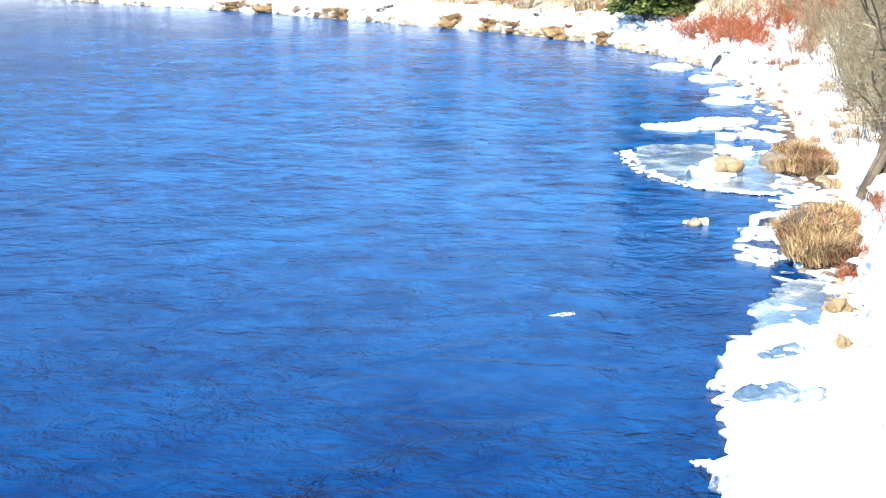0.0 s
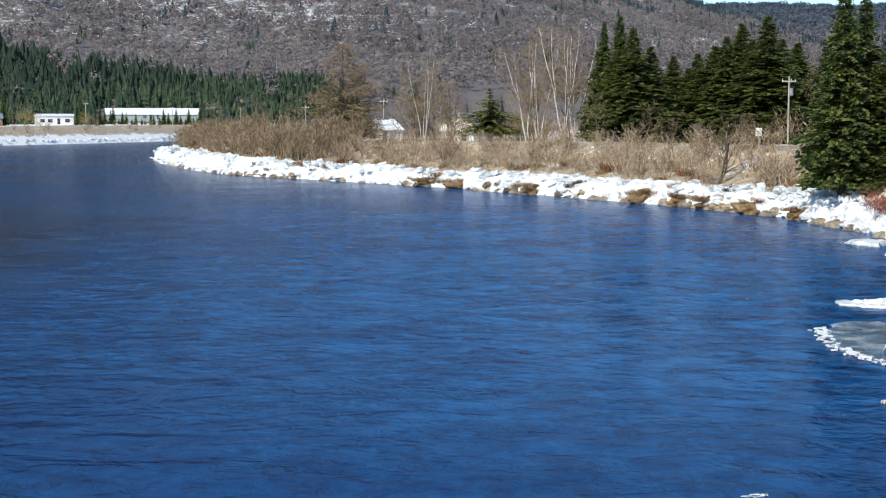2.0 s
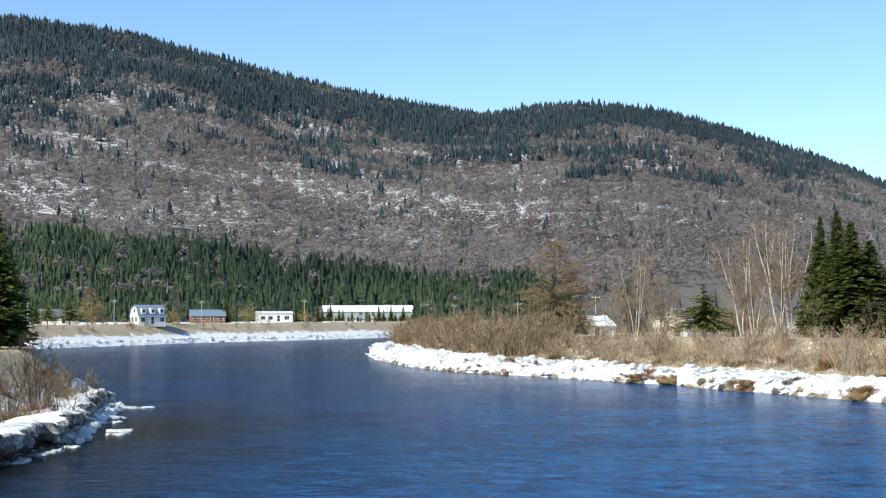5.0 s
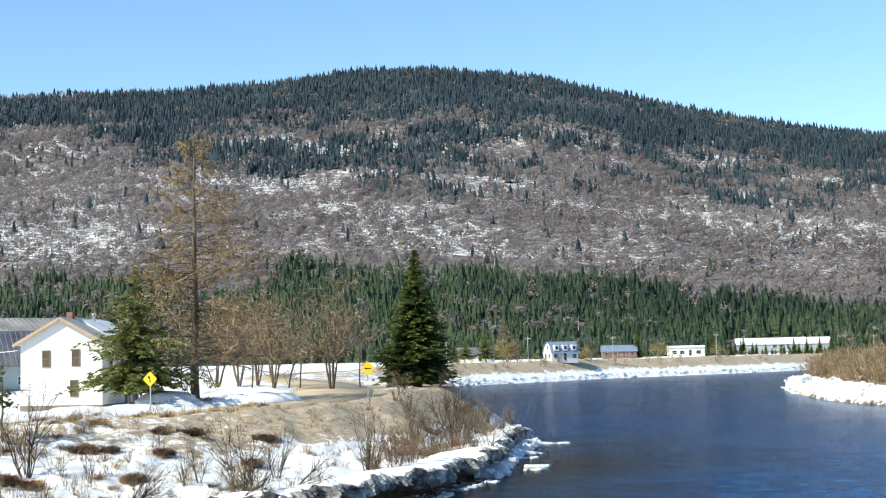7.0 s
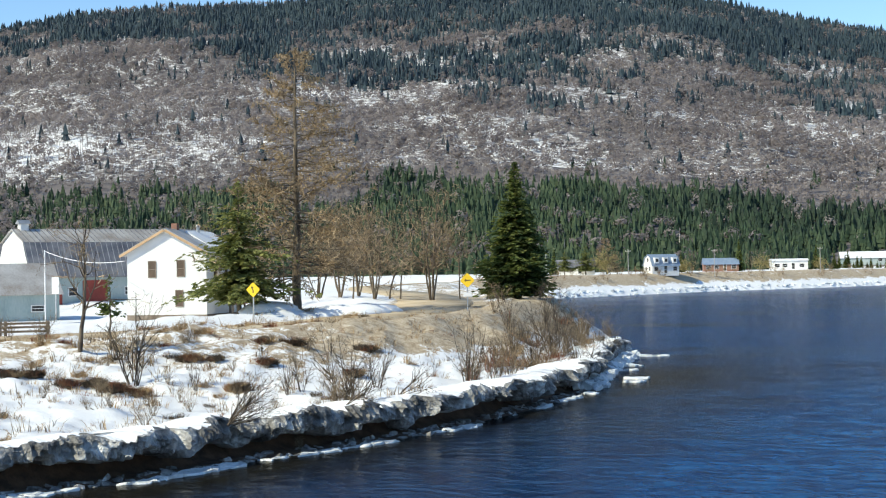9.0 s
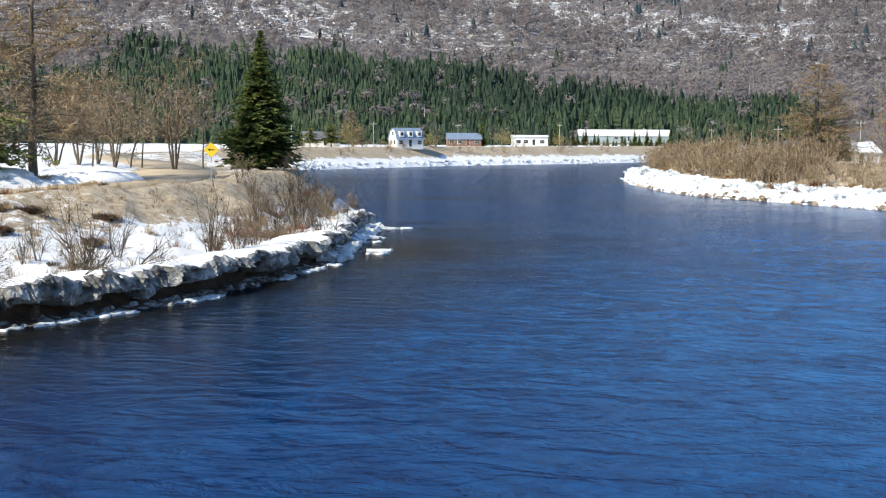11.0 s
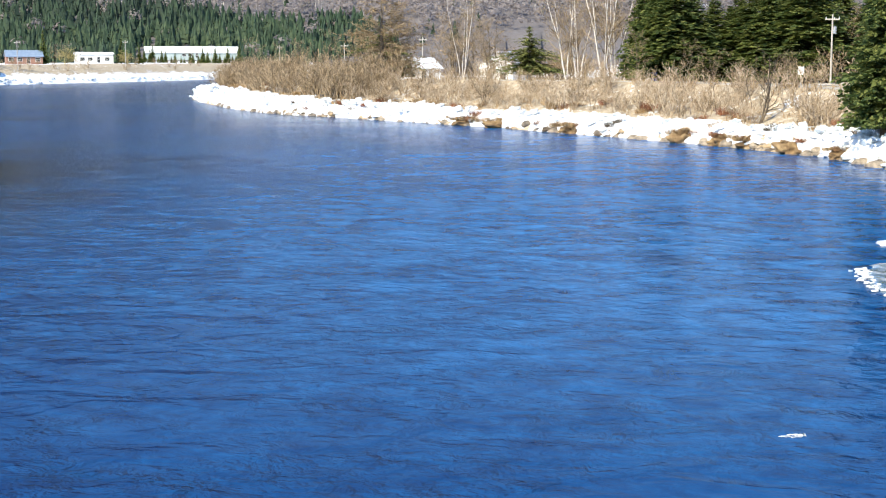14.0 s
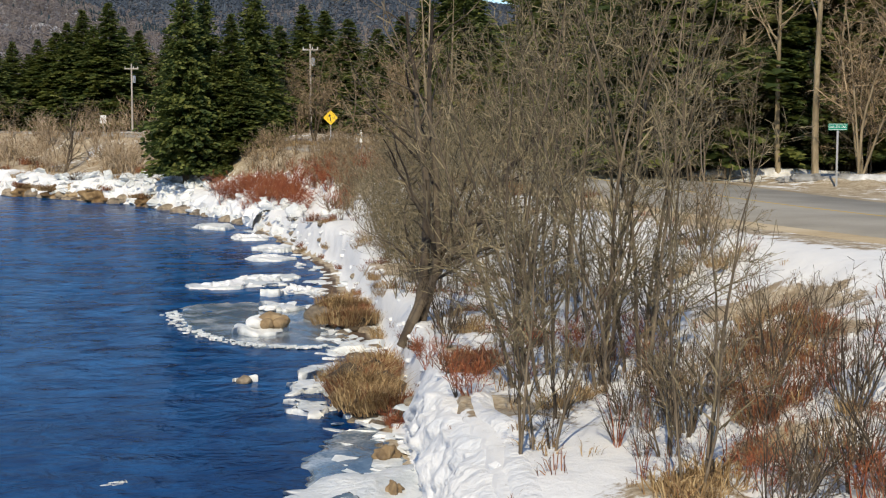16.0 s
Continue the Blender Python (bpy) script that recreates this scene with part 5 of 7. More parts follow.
def ice_ridge(k0, k1, step):
    """Heaped and frozen shore ice: lumpy crest, broken face down to the water."""
    ks = np.arange(k0, k1, step)
    prof = [(5.2, -9, 0.0), (4.2, 0.95, 0.3), (3.2, 1.05, 0.7), (2.3, 1.1, 1.0), (1.6, 1.06, 1.0), (1.1, 0.9, 1.0), (0.8, 0.72, 1.0), (0.6, 0.5, 1.0), (0.45, 0.3, 0.8), (0.35, 0.1, 0.6), (0.3, -0.15, 0.3)]
    rows, n_p = [], len(prof)
    for k in ks:
        j = int(k)
        q, inland = along_shore(k)
        rim = SH[j, 2] + (SH[j + 1, 2] - SH[j, 2]) * (k - j)
        c = Vector((q[0], q[1], 0))
        swing = 0.9 * noise.noise(c * 0.14) + 0.5 * noise.cell(c * 0.35) * (0.5 + noise.noise(c * 0.05)) + 0.3 * noise.noise(c * 0.7)
        tall = rim * (0.98 + 0.3 * noise.noise(c * 0.11 + Vector((0, 0, 5))) + 0.22 * noise.cell(c * 0.5))
        for u, h, w in prof:
            d = Vector((q[0] * 0.9, q[1] * 0.9, h * 2.2 + u))
            x, y = q + inland * (u + swing * w + 0.35 * noise.noise(d) * w)
            rows.append((x, y, h * tall + (0.28 * noise.noise(d * 0.9) + 0.16 * noise.cell(d * 1.6)) * w))
    V = np.array(rows)
    first = np.arange(0, len(V), n_p)
    V[first, 2] = land(V[first, 0], V[first, 1])[0] - 0.15
    ii = np.arange(len(V)).reshape(-1, n_p)
    F = np.stack([ii[:-1, :-1], ii[:-1, 1:], ii[1:, 1:], ii[1:, :-1]], -1).reshape(-1, 4)
    return mesh("ice_ridge", V, F, M["snow"])


tagged(new("ice_ridge", ice_ridge(10.6, 22.95, 0.011)), "ragged white ridge of heaped shore ice along the bend", "ice ridge")
pos = shore_spots(800, 10.5, 22.9, 0.2, 4.2, 0.25)
dist = np.hypot(pos[:, 0], pos[:, 1])
size = (IR.uniform(0.12, 0.45, (800, 3)) * IR.uniform(0.7, 2.0, (800, 1)) * [1.7, 1.2, 0.6]) * (0.75 + 0.4 * (dist[:, None] / 200))
tagged(new("ice_rubble", mesh("ice_rubble", *heap(BLOCKS, pos, size, IR), M["ice"])), "heaped broken blocks of white river ice", "ice", kind="stuff")
pos = shore_spots(380, 29, 36, 0.2, 2.2, -0.1)
size = IR.uniform(0.4, 1.1, (380, 3)) * [1.6, 1.0, 0.45]
tagged(new("ice_rubble", mesh("ice_rubble", *heap(BLOCKS, pos, size, IR), M["ice"])), "far bank heaped with broken river ice", "ice", kind="stuff")
pos = shore_spots(220, 3.0, 10.5, -0.4, 1.6, 0.0)
size = IR.uniform(0.12, 0.5, (220, 3)) * [1.6, 1.3, 0.25]
tagged(new("ice_rubble", mesh("ice_rubble", *heap(BLOCKS, pos, size, IR, 0.12), M["ice"])), "small broken ice pieces along the muddy shore", "ice", kind="stuff")
def cliff_spots(n, k0, k1):
    """Along the broken edge of the snow bank on the east shore."""
    out = []
    for k in IR.uniform(k0, k1, n):
        j = int(k)
        q, nrm = along_shore(k)
        back = SH[j, 5] + (SH[j + 1, 5] - SH[j, 5]) * (k - j)
        x, y = q + nrm * (back + IR.uniform(-0.1, 1.0))
        out.append((x, y))
    out = np.array(out)
    return np.column_stack([out, land(out[:, 0], out[:, 1])[0] - 0.05])


pos = cliff_spots(90, 1.2, 10.8)
tagged(new("snow_rubble", mesh("snow_rubble", *heap(BLOCKS, pos, IR.uniform(0.08, 0.26, (90, 3)) * [1.4, 1.2, 0.7], IR, 0.25), M["snow"])), "broken lumps along the edge of the snow bank", "snow", kind="stuff")


def snow_bank(k0, k1):
    """The rounded broken face of the snow bank."""
    V, ks = [], np.arange(k0, k1, 0.014)
    prof = [(1.9, 1.0, 0.0), (1.1, 1.02, 0.0), (0.62, 1.0, 0.3), (0.34, 0.93, 0.7), (0.16, 0.78, 1), (0.06, 0.6, 1), (0.0, 0.42, 1), (-0.02, 0.24, 1), (0.02, 0.08, 0.8), (0.06, -0.12, 0.5)]
    prof = [tuple(np.interp(t, range(10), [p[i] for p in prof]) for i in range(3)) for t in np.linspace(0, 9, 28)]
    for k in ks:
        j = int(k)
        q, inland = along_shore(k)
        back, rim = SH[j, 5] + (SH[j + 1, 5] - SH[j, 5]) * (k - j), SH[j, 2] + (SH[j + 1, 2] - SH[j, 2]) * (k - j)
        x0, y0 = q + inland * back
        shift = back - 0.45 * float(wave_noise(np.array([x0]), np.array([y0]), 3.0, 11)[0]) - 0.12
        for u, h, w in prof:
            c = Vector((x0 * 1.1, y0 * 1.1, h * 2.6 + u * 1.5))
            n = 0.24 * noise.noise(c) + 0.13 * noise.noise(c * 2.3) + 0.1 * noise.cell(c * 1.9)
            end = min(1.0, max(0.0, (k - 3.5) / 0.7))
            x, y = q + inland * (shift + u + n * w + 0.5 * end)
            z = land_z(x, y) + (0.03 if u > 1.5 else 0.07) if w == 0 else rim * h + 0.12 * noise.noise(c * 1.7)
            if end:
                z += (land_z(x, y) - 0.15 - z) * end
            V.append((x, y, z - (0.1 if u > 1.5 else 0)))
    m = len(prof)
    F = [[i * m + j, i * m + j + 1, (i + 1) * m + j + 1, (i + 1) * m + j] for i in range(len(ks) - 1) for j in range(m - 1)]
    return mesh("snow_bank", V, F, M["snow"], True)


tagged(new("snow_bank", snow_bank(1.6, 4.3)), "steep rounded face of old snow along the shore", "snow bank")
# large blocks that stand out, one by one
block_meshes = [mesh("ice_block", v, f, M["ice"]) for v, f in BLOCKS]
for i, p in enumerate(shore_spots(70, 9.5, 15.5, 0.2, 4.0, 0.1)):
    s = IR.uniform(0.35, 0.8)
    thing("ice_block", "tilted block of white river ice", "ice block", pose(*p, IR.normal(0, 22), IR.normal(0, 22), IR.uniform(0, 360)) @ Matrix.Diagonal((s * 1.2, s, s * 0.7, 1)),
          "ice blocks on the bend", data=block_meshes[i % 8])


def lump(name, seed, rx, ry, rz, material, rough=0.25, sub=3):
    bm = bmesh.new()
    bmesh.ops.create_icosphere(bm, subdivisions=sub, radius=1.0)
    for v in bm.verts:
        n = noise.noise(v.co * 1.3 + Vector((seed * 7.1, 0, 0))) + 0.5 * noise.noise(v.co * 3.1 + Vector((0, seed * 3.3, 0)))
        v.co *= 1 + rough * n
        v.co = Vector((v.co.x * rx, v.co.y * ry, v.co.z * rz))
    return from_bm(name, bm, M[material], sub > 2)


def outline_plate(name, pts, z0, z1, material, seed, ragged=0.12, step=0.25):
    """A flat slab with a ragged rim and a slightly uneven top."""
    rng = np.random.RandomState(seed)
    pts = np.array(pts, float)
    ring = []
    for a, b in zip(pts, np.roll(pts, -1, 0)):
        n = max(2, int(np.linalg.norm(b - a) / step))
        for t in np.arange(n) / n:
            ring.append(a + (b - a) * t + rng.normal(0, ragged, 2))
    ring = np.array(ring)
    c = ring.mean(0)
    n = len(ring)
    V, F = [], []
    for share, z in ((1.0, z0), (1.015, (z0 + z1) / 2), (0.985, z1), (0.93, z1 + 0.02), (0.84, z1), (0.72, z1), (0.58, z1), (0.42, z1), (0.25, z1), (0.1, z1)):
        soft = ring
        if share < 0.98:
            for _ in range(6):
                soft = (np.roll(soft, 1, 0) + 2 * soft + np.roll(soft, -1, 0)) / 4
        for p in c + (soft - c) * share:
            up = 0.0 if z < z1 else (z1 + 0.03) * 0.8 * (noise.noise(Vector((p[0] * 0.9, p[1] * 0.9, seed))) + 0.6 * noise.noise(Vector((p[0] * 2.7, p[1] * 2.7, seed))))
            V.append((p[0], p[1], z + up))
    for r in range(9):
        for i in range(n):
            F.append([r * n + i, r * n + (i + 1) % n, (r + 1) * n + (i + 1) % n, (r + 1) * n + i])
    F.append([9 * n + i for i in range(n)])
    F.append([n - 1 - i for i in range(n)])
    return mesh(name, V, F, M[material], True)


def oval(x, y, rx, ry, turn, seed, n=11):
    rng = np.random.RandomState(seed)
    a = np.linspace(0, 6.283, n, endpoint=False)
    r = rng.uniform(0.55, 1.2, n)
    px, py = rx * r * np.cos(a), ry * r * np.sin(a)
    t = radians(turn)
    return np.column_stack([x + px * math.cos(t) - py * math.sin(t), y + px * math.sin(t) + py * math.cos(t)])


def plate(label, x, y, rx, ry, turn, seed, z1=0.1, material="ice", name="ice_floe", ragged=0.09, step=0.16, group=""):
    return tagged(new(name, outline_plate(name, oval(x, y, rx, ry, turn, seed), -0.05, z1, material, seed, ragged, step)), label, "ice floe", group)


# the shelf of shore ice below the bridge and its sheets upstream
tagged(new("ice_shelf", outline_plate("ice_shelf", [(6.1, 16), (7.25, 20.1), (8.45, 23.5), (9.5, 26.8), (10.4, 28.6), (11.3, 29.2), (13.6, 29.5), (13.4, 27), (11.6, 23), (9.8, 18.5), (9.0, 15)], -0.05, 0.16, "ice", 3, 0.12, 0.22)),
       "wide snow-covered shelf of shore ice", "ice shelf")
tagged(new("thin_ice", outline_plate("thin_ice", [(11.0, 29), (11.8, 31.5), (13.4, 33.5), (15.0, 34.2), (15.2, 31.5), (13.8, 29)], -0.05, 0.035, "thin_ice", 4, 0.1)), "thin grey sheet of wet ice by the bank", "thin ice")
tagged(new("thin_ice", outline_plate("thin_ice", [(15.6, 55.5), (15.0, 52.0), (15.2, 49.0), (16.2, 46.8), (17.6, 46.0), (19.0, 46.8), (20.6, 50.5), (21.6, 54.5), (20.5, 57.5), (18.5, 58.5), (16.6, 58)], -0.05, 0.03, "thin_ice", 6, 0.12)),
       "thin translucent ice round the snowy rock", "thin ice")
for i, (x, y, rx, ry, t, lab) in enumerate((
        (13.9, 36.6, 0.6, 1.2, -20, "snow-topped ice sheet against the bank"), (14.9, 39.2, 0.9, 0.8, 10, "snow-topped ice sheet against the bank"), (16.0, 41.2, 0.9, 0.6, 30, "snow-topped ice sheet against the bank"),
        (14.9, 34.9, 0.7, 0.5, 0, "small white ice sheet by the mud"), (13.75, 41.4, 0.42, 0.35, 0, "small lone snow-capped floe"), (19.9, 55.6, 0.9, 1.0, 0, "white ice sheet by the shore"),
        (20.4, 63.8, 2.4, 1.3, 5, "long snowy ice floe"), (22.6, 65.5, 1.6, 1.0, 15, "snowy ice floe near the bank"), (21.0, 60.0, 0.6, 0.6, 0, "small white drifting ice floe"), (22.4, 60.8, 1.2, 0.8, 10, "snowy ice floe near the bank"),
        (25.8, 74.5, 1.3, 1.4, 0, "snowy ice floe near the bank"), (27.9, 79.0, 1.4, 1.6, 0, "snowy ice floe near the bank"), (29.0, 87.0, 1.5, 2.0, 0, "snowy ice floe near the bank"), (20.6, 49.5, 0.8, 1.1, 0, "white ice sheet by the shore"),
        (18.6, 45.2, 1.0, 0.6, 20, "white ice sheet by the shore"), (7.45, 21.5, 0.2, 0.14, 0, "small drifting ice scrap"), (7.35, 31.2, 0.22, 0.12, 0, "small drifting ice scrap"), (29.6, 95, 1.4, 2.2, 0, "snowy ice floe near the bank"))):
    plate(lab, x, y, rx, ry, t, 30 + i, z1=0.03 if "scrap" in lab else 0.09 + 0.05 * (i % 3))
for i, (x, y, rx, ry) in enumerate(((9.6, 24.4, 0.9, 0.4), (10.9, 27.2, 0.8, 0.35))):
    tagged(new("melt_pool", outline_plate("melt_pool", oval(x, y, rx, ry, 40 * i, 500 + i), 0.1, 0.235, "thin_ice", 500 + i, 0.05, 0.15)), "grey patch of wet melting ice", "thin ice")
pos = []
for x, y, n in ((20.4, 63.8, 22), (22.6, 65.5, 16), (25.8, 74.5, 14), (27.9, 79.0, 16), (29.0, 87.0, 18), (10.5, 25.5, 30), (9.0, 21.5, 30), (22.2, 60.8, 12), (19.9, 55.6, 10)):
    for _ in range(n):
        pos.append((x + IR.normal(0, 0.4), y + IR.normal(0, 0.4), 0.12))
pos = np.array(pos)
tagged(new("snow_rubble", mesh("snow_rubble", *heap(BLOCKS, pos, IR.uniform(0.1, 0.42, (len(pos), 3)) * [1.4, 1.2, 0.5], IR, 0.2), M["snow"])), "small snow lumps lying on the shore ice", "snow", kind="stuff")
# crust along the edge of the thin ice
edge = np.array([(15.7, 56.2), (15.2, 54.4), (14.95, 52.5), (15.0, 50.6), (15.25, 49.0), (15.9, 47.4), (16.8, 46.4), (17.8, 46.0)])
cp = np.array([edge[i] + (edge[i + 1] - edge[i]) * t for i in range(7) for t in IR.rand(22)]) + IR.normal(0, 0.14, (154, 2))
tagged(new("ice_crust", mesh("ice_crust", *heap(BLOCKS, np.column_stack([cp, np.full(154, 0.06)]), IR.uniform(0.05, 0.2, (154, 3)) * [1.2, 1, 0.4], IR, 0.1), M["ice"])), "crumbled white crust round the thin ice", "ice", kind="stuff")
# the rock with its collar of ice
plate("thick snowy collar of ice round a boulder", 17.35, 50.2, 1.15, 0.95, 10, 71, z1=0.22, name="ice_floe")
for i, (dx, dy, s) in enumerate(((0.15, 0.1, 0.5), (0.55, 0.0, 0.36), (0.35, -0.3, 0.3), (-0.1, -0.25, 0.28))):
    thing("boulder", "tan boulder sitting in river ice", "rock", pose(17.4 + dx, 50.2 + dy, 0.35, 0, 0, i * 70), "boulders in the ice", data=lump("boulder", i + 2, s, s * 0.9, s * 0.75, "tan_rock"))
for i, (dx, dy, s) in enumerate(((-0.45, 0.0, 0.3), (-0.2, 0.35, 0.33), (0.1, 0.45, 0.26))):
    thing("snow_clump", "rounded clump of old snow on the ice", "snow", pose(17.4 + dx, 50.2 + dy, 0.38, 0, 0, i * 50), data=lump("snow_clump", i + 9, s, s, s * 0.7, "snow"))
thing("boulder", "dark wet stone at the waterline", "rock", pose(13.55, 41.2, 0.03), "boulders in the ice", data=lump("boulder", 21, 0.22, 0.2, 0.18, "rock"))
thing("boulder", "dark brown boulder among shore ice", "rock", pose(20.3, 52.6, 0.1), "boulders in the ice", data=lump("boulder", 22, 0.6, 0.5, 0.4, "rock"))

# brown sods and stones at the foot of the bank
RIM_ROCKS = [lump("rock", 140 + i, 1, 0.85, 0.65, ("earth", "tan_rock", "rock")[i], sub=2) for i in range(3)]
ROCKS = [lump("rock", 40 + i, 1, 0.85, 0.65, "rock", sub=2) for i in range(5)]
for i, p in enumerate(shore_spots(60, 3.7, 10.8, 0.0, 1.6, -0.02)):
    s = IR.uniform(0.08, 0.34)
    thing("rock", "small rounded brown shore stone", "rock", pose(*p, 0, 0, IR.uniform(0, 360)) @ Matrix.Scale(s, 4), "shore stones", data=ROCKS[i % 5])
for i, p in enumerate(shore_spots(110, 10.8, 20.5, -0.15, 0.5, 0.0)):
    s = IR.uniform(0.2, 0.75)
    thing("rock", "dark shore stone under heaped ice", "rock", pose(*p, 0, 0, IR.uniform(0, 360)) @ Matrix.Scale(s, 4), "shore stones", data=ROCKS[i % 5])


# brown stones that show through the icy rim
for kx, n in ((13.6, 22), (14.9, 9), (15.4, 10), (15.75, 8), (16.6, 6), (17.3, 9), (17.9, 12), (18.4, 7)):
    for i in range(n):
        s_, nrm = along_shore(kx + IR.normal(0, 0.07))
        x, y = s_ + nrm * IR.uniform(0.0, 0.6)
        sc = IR.uniform(0.22, 0.55)
        thing("rock", "brown stone showing through the icy rim", "rock", pose(x, y, max(0.0, land_z(x, y)) - 0.02, 0, 0, IR.uniform(0, 360)) @ Matrix.Diagonal((sc * 1.3, sc, sc * 0.8, 1)), "stones in the icy rim", data=RIM_ROCKS[i % 3])


def tuft(name, seed, blades, height, material, spread=0.6):
    rng = np.random.RandomState(seed)
    V, F = [], []
    for k in range(blades):
        a, r = rng.uniform(0, 6.28), spread * 0.5 * rng.rand() ** 0.5
        b = np.array([r * math.cos(a), r * math.sin(a), -0.05])
        h = height * rng.uniform(0.5, 1.1)
        lean = rng.normal(0, 0.35, 2) + np.array([math.cos(a), math.sin(a)]) * 0.4
        m = b + np.array([lean[0] * h * 0.35, lean[1] * h * 0.35, h * 0.65])
        t = b + np.array([lean[0] * h * 0.9, lean[1] * h * 0.9, h * rng.uniform(0.7, 1.0)])
        w = np.array([-math.sin(a + 0.7), math.cos(a + 0.7), 0]) * 0.011
        i = len(V)
        V += [b - w, b + w, m + w * 0.8, m - w * 0.8, t]
        F += [[i, i + 1, i + 2, i + 3], [i + 3, i + 2, i + 4]]
    return mesh(name, V, F, M[material])


TUFTS = [tuft("grass_tuft", 90 + i, 200, 0.7, ("straw", "straw", "russet", "weed_dark")[i], 1.1) for i in range(4)]


JOINED, LOOSE = ("weeds along the bend", "grass on the slumped sods", "weeds on the dark sods"), []


def tufts(n, spots, s0, s1, group, kinds=(0, 1, 2, 3)):
    for i, (x, y, z) in enumerate(spots):
        s = IR.uniform(s0, s1)
        if group in JOINED:
            LOOSE.append((x, y, z, s, kinds[i % len(kinds)]))
            continue
        thing("grass_tuft", "clump of dry straw-coloured grass" if kinds[i % len(kinds)] < 2 else "clump of dry russet weeds", "grass", pose(x, y, z, IR.normal(0, 8), IR.normal(0, 8), IR.uniform(0, 360)) @ Matrix.Diagonal((s * 1.3, s * 1.3, s, 1)),
              group, data=TUFTS[kinds[i % len(kinds)]])


tufts(30, shore_spots(30, 4.0, 10.5, 0.8, 2.6, 0.0), 0.35, 0.7, "weeds along the east bank", (2, 0, 2, 3, 1))
tufts(50, shore_spots(50, 2.0, 9.0, 3.0, 11.0, 0.0), 0.35, 0.9, "weeds along the east bank", (0, 2, 1))
tufts(70, shore_spots(70, 11.8, 21.5, 4.5, 15.0, 0.0), 0.7, 1.5, "weeds along the bend", (0, 1, 1, 2))
tufts(16, shore_spots(16, 11.0, 19.5, 0.5, 2.4, 0.1), 0.6, 1.1, "weeds along the bend", (2, 0, 3))
# slumped sods of earth and grass
for i, (x, y, r, h, lab, mt) in enumerate(((15.6, 36.8, 0.9, 0.85, "slumped tan sod on the bank", "earth"), (16.4, 38.5, 0.8, 0.75, "slumped brown sod on the bank", "earth"), (15.0, 35.2, 0.6, 0.55, "slumped brown sod on the bank", "earth"), (20.4, 49.6, 0.8, 0.4, "slumped brown sod on the bank", "earth"), (21.4, 53.0, 0.7, 0.4, "slumped brown sod on the bank", "earth"),
                                           (13.4, 30.6, 0.3, 0.3, "tan boulder at the foot of the bank", "tan_rock"), (12.3, 27.6, 0.22, 0.25, "tan boulder at the foot of the bank", "tan_rock"))):
    z = max(land_z(x, y), 0.05)
    thing("sod_bank" if "boulder" not in lab else "boulder", lab, "earth" if "boulder" not in lab else "rock", pose(x, y, z, 0, 0, i * 40), data=lump("sod_bank", 60 + i, r, r * 0.8, h, mt, 0.6, 4))
    if "boulder" not in lab:
        spots = [(x + IR.normal(0, r * 0.5), y + IR.normal(0, r * 0.4), z + h * 0.55) for _ in range(16)]
        tufts(16, spots, 0.4, 1.0 if y < 100 else 1.5, "grass on the slumped sods", (0, 1, 0, 2))


# brown sods between the ice along the bend and dark ones on the west slope
for i, (az, y, r, h, lab) in enumerate(((4.8, 170, 1.6, 0.9, "slumped tan sod under the icy rim"), (8.9, 160, 2.0, 1.1, "slumped tan sod under the icy rim"), (10.4, 152, 1.5, 0.9, "slumped tan sod under the icy rim"), (11.3, 150, 1.4, 0.8, "slumped tan sod under the icy rim"),
                                        (13.1, 144, 2.3, 1.2, "slumped tan sod under the icy rim"), (14.6, 138, 1.2, 0.8, "slumped tan sod under the icy rim"), (1.9, 178, 2.2, 0.8, "slumped brown earth under the icy rim"), (0.6, 180, 1.6, 0.7, "slumped brown earth under the icy rim"))):
    dist = 100.0
    while float(shore_field(np.array([dist * math.sin(radians(az))]), np.array([dist * math.cos(radians(az))]))[0][0]) < 0.3:
        dist += 0.25
    x, y = place(az, dist)
    thing("sod_bank", lab, "earth", pose(x, y, 0.25, 0, 0, -az + 25), "slumped sods on the bend", data=lump("sod_bank", 160 + i, r * 0.8, r * 0.45, h * 0.72, "sod", 0.7, 4))
    tufts(8, [(x + IR.normal(0, r * 0.5), y + IR.normal(0, r * 0.25), 0.25 + h * 0.6) for _ in range(8)], 0.5, 1.0, "grass on the slumped sods", (0, 1, 2))
for i, (x, y, r) in enumerate(((-51.9, 56.9, 0.9), (-51.0, 57.6, 0.7), (-49.1, 57.7, 0.8), (-48.3, 58.6, 0.6), (-46.5, 58.4, 0.9), (-45.8, 59.0, 0.6), (-49.1, 67.7, 0.8), (-48.0, 68.4, 0.6), (-48.7, 74.7, 1.0), (-47.2, 76.0, 0.8), (-45.5, 70.0, 0.5), (-43.0, 63.5, 0.5), (-41.0, 72.0, 0.6), (-44.5, 80.0, 0.8), (-37.5, 58.0, 0.5))):
    z = land_z(x, y)
    thing("sod_bank", "dark brown sod showing through the snow", "earth", pose(x, y, z, 0, 0, i * 50), "dark sods on the west slope", data=lump("sod_bank", 190 + i, r * 0.42, r * 0.3, r * 0.34, "earth", 0.8, 3))
    tufts(9, [(x + IR.normal(0, r * 0.32), y + IR.normal(0, r * 0.25), z + r * 0.05) for _ in range(9)], 0.35, 0.75, "weeds on the dark sods", (3, 0, 3, 2))


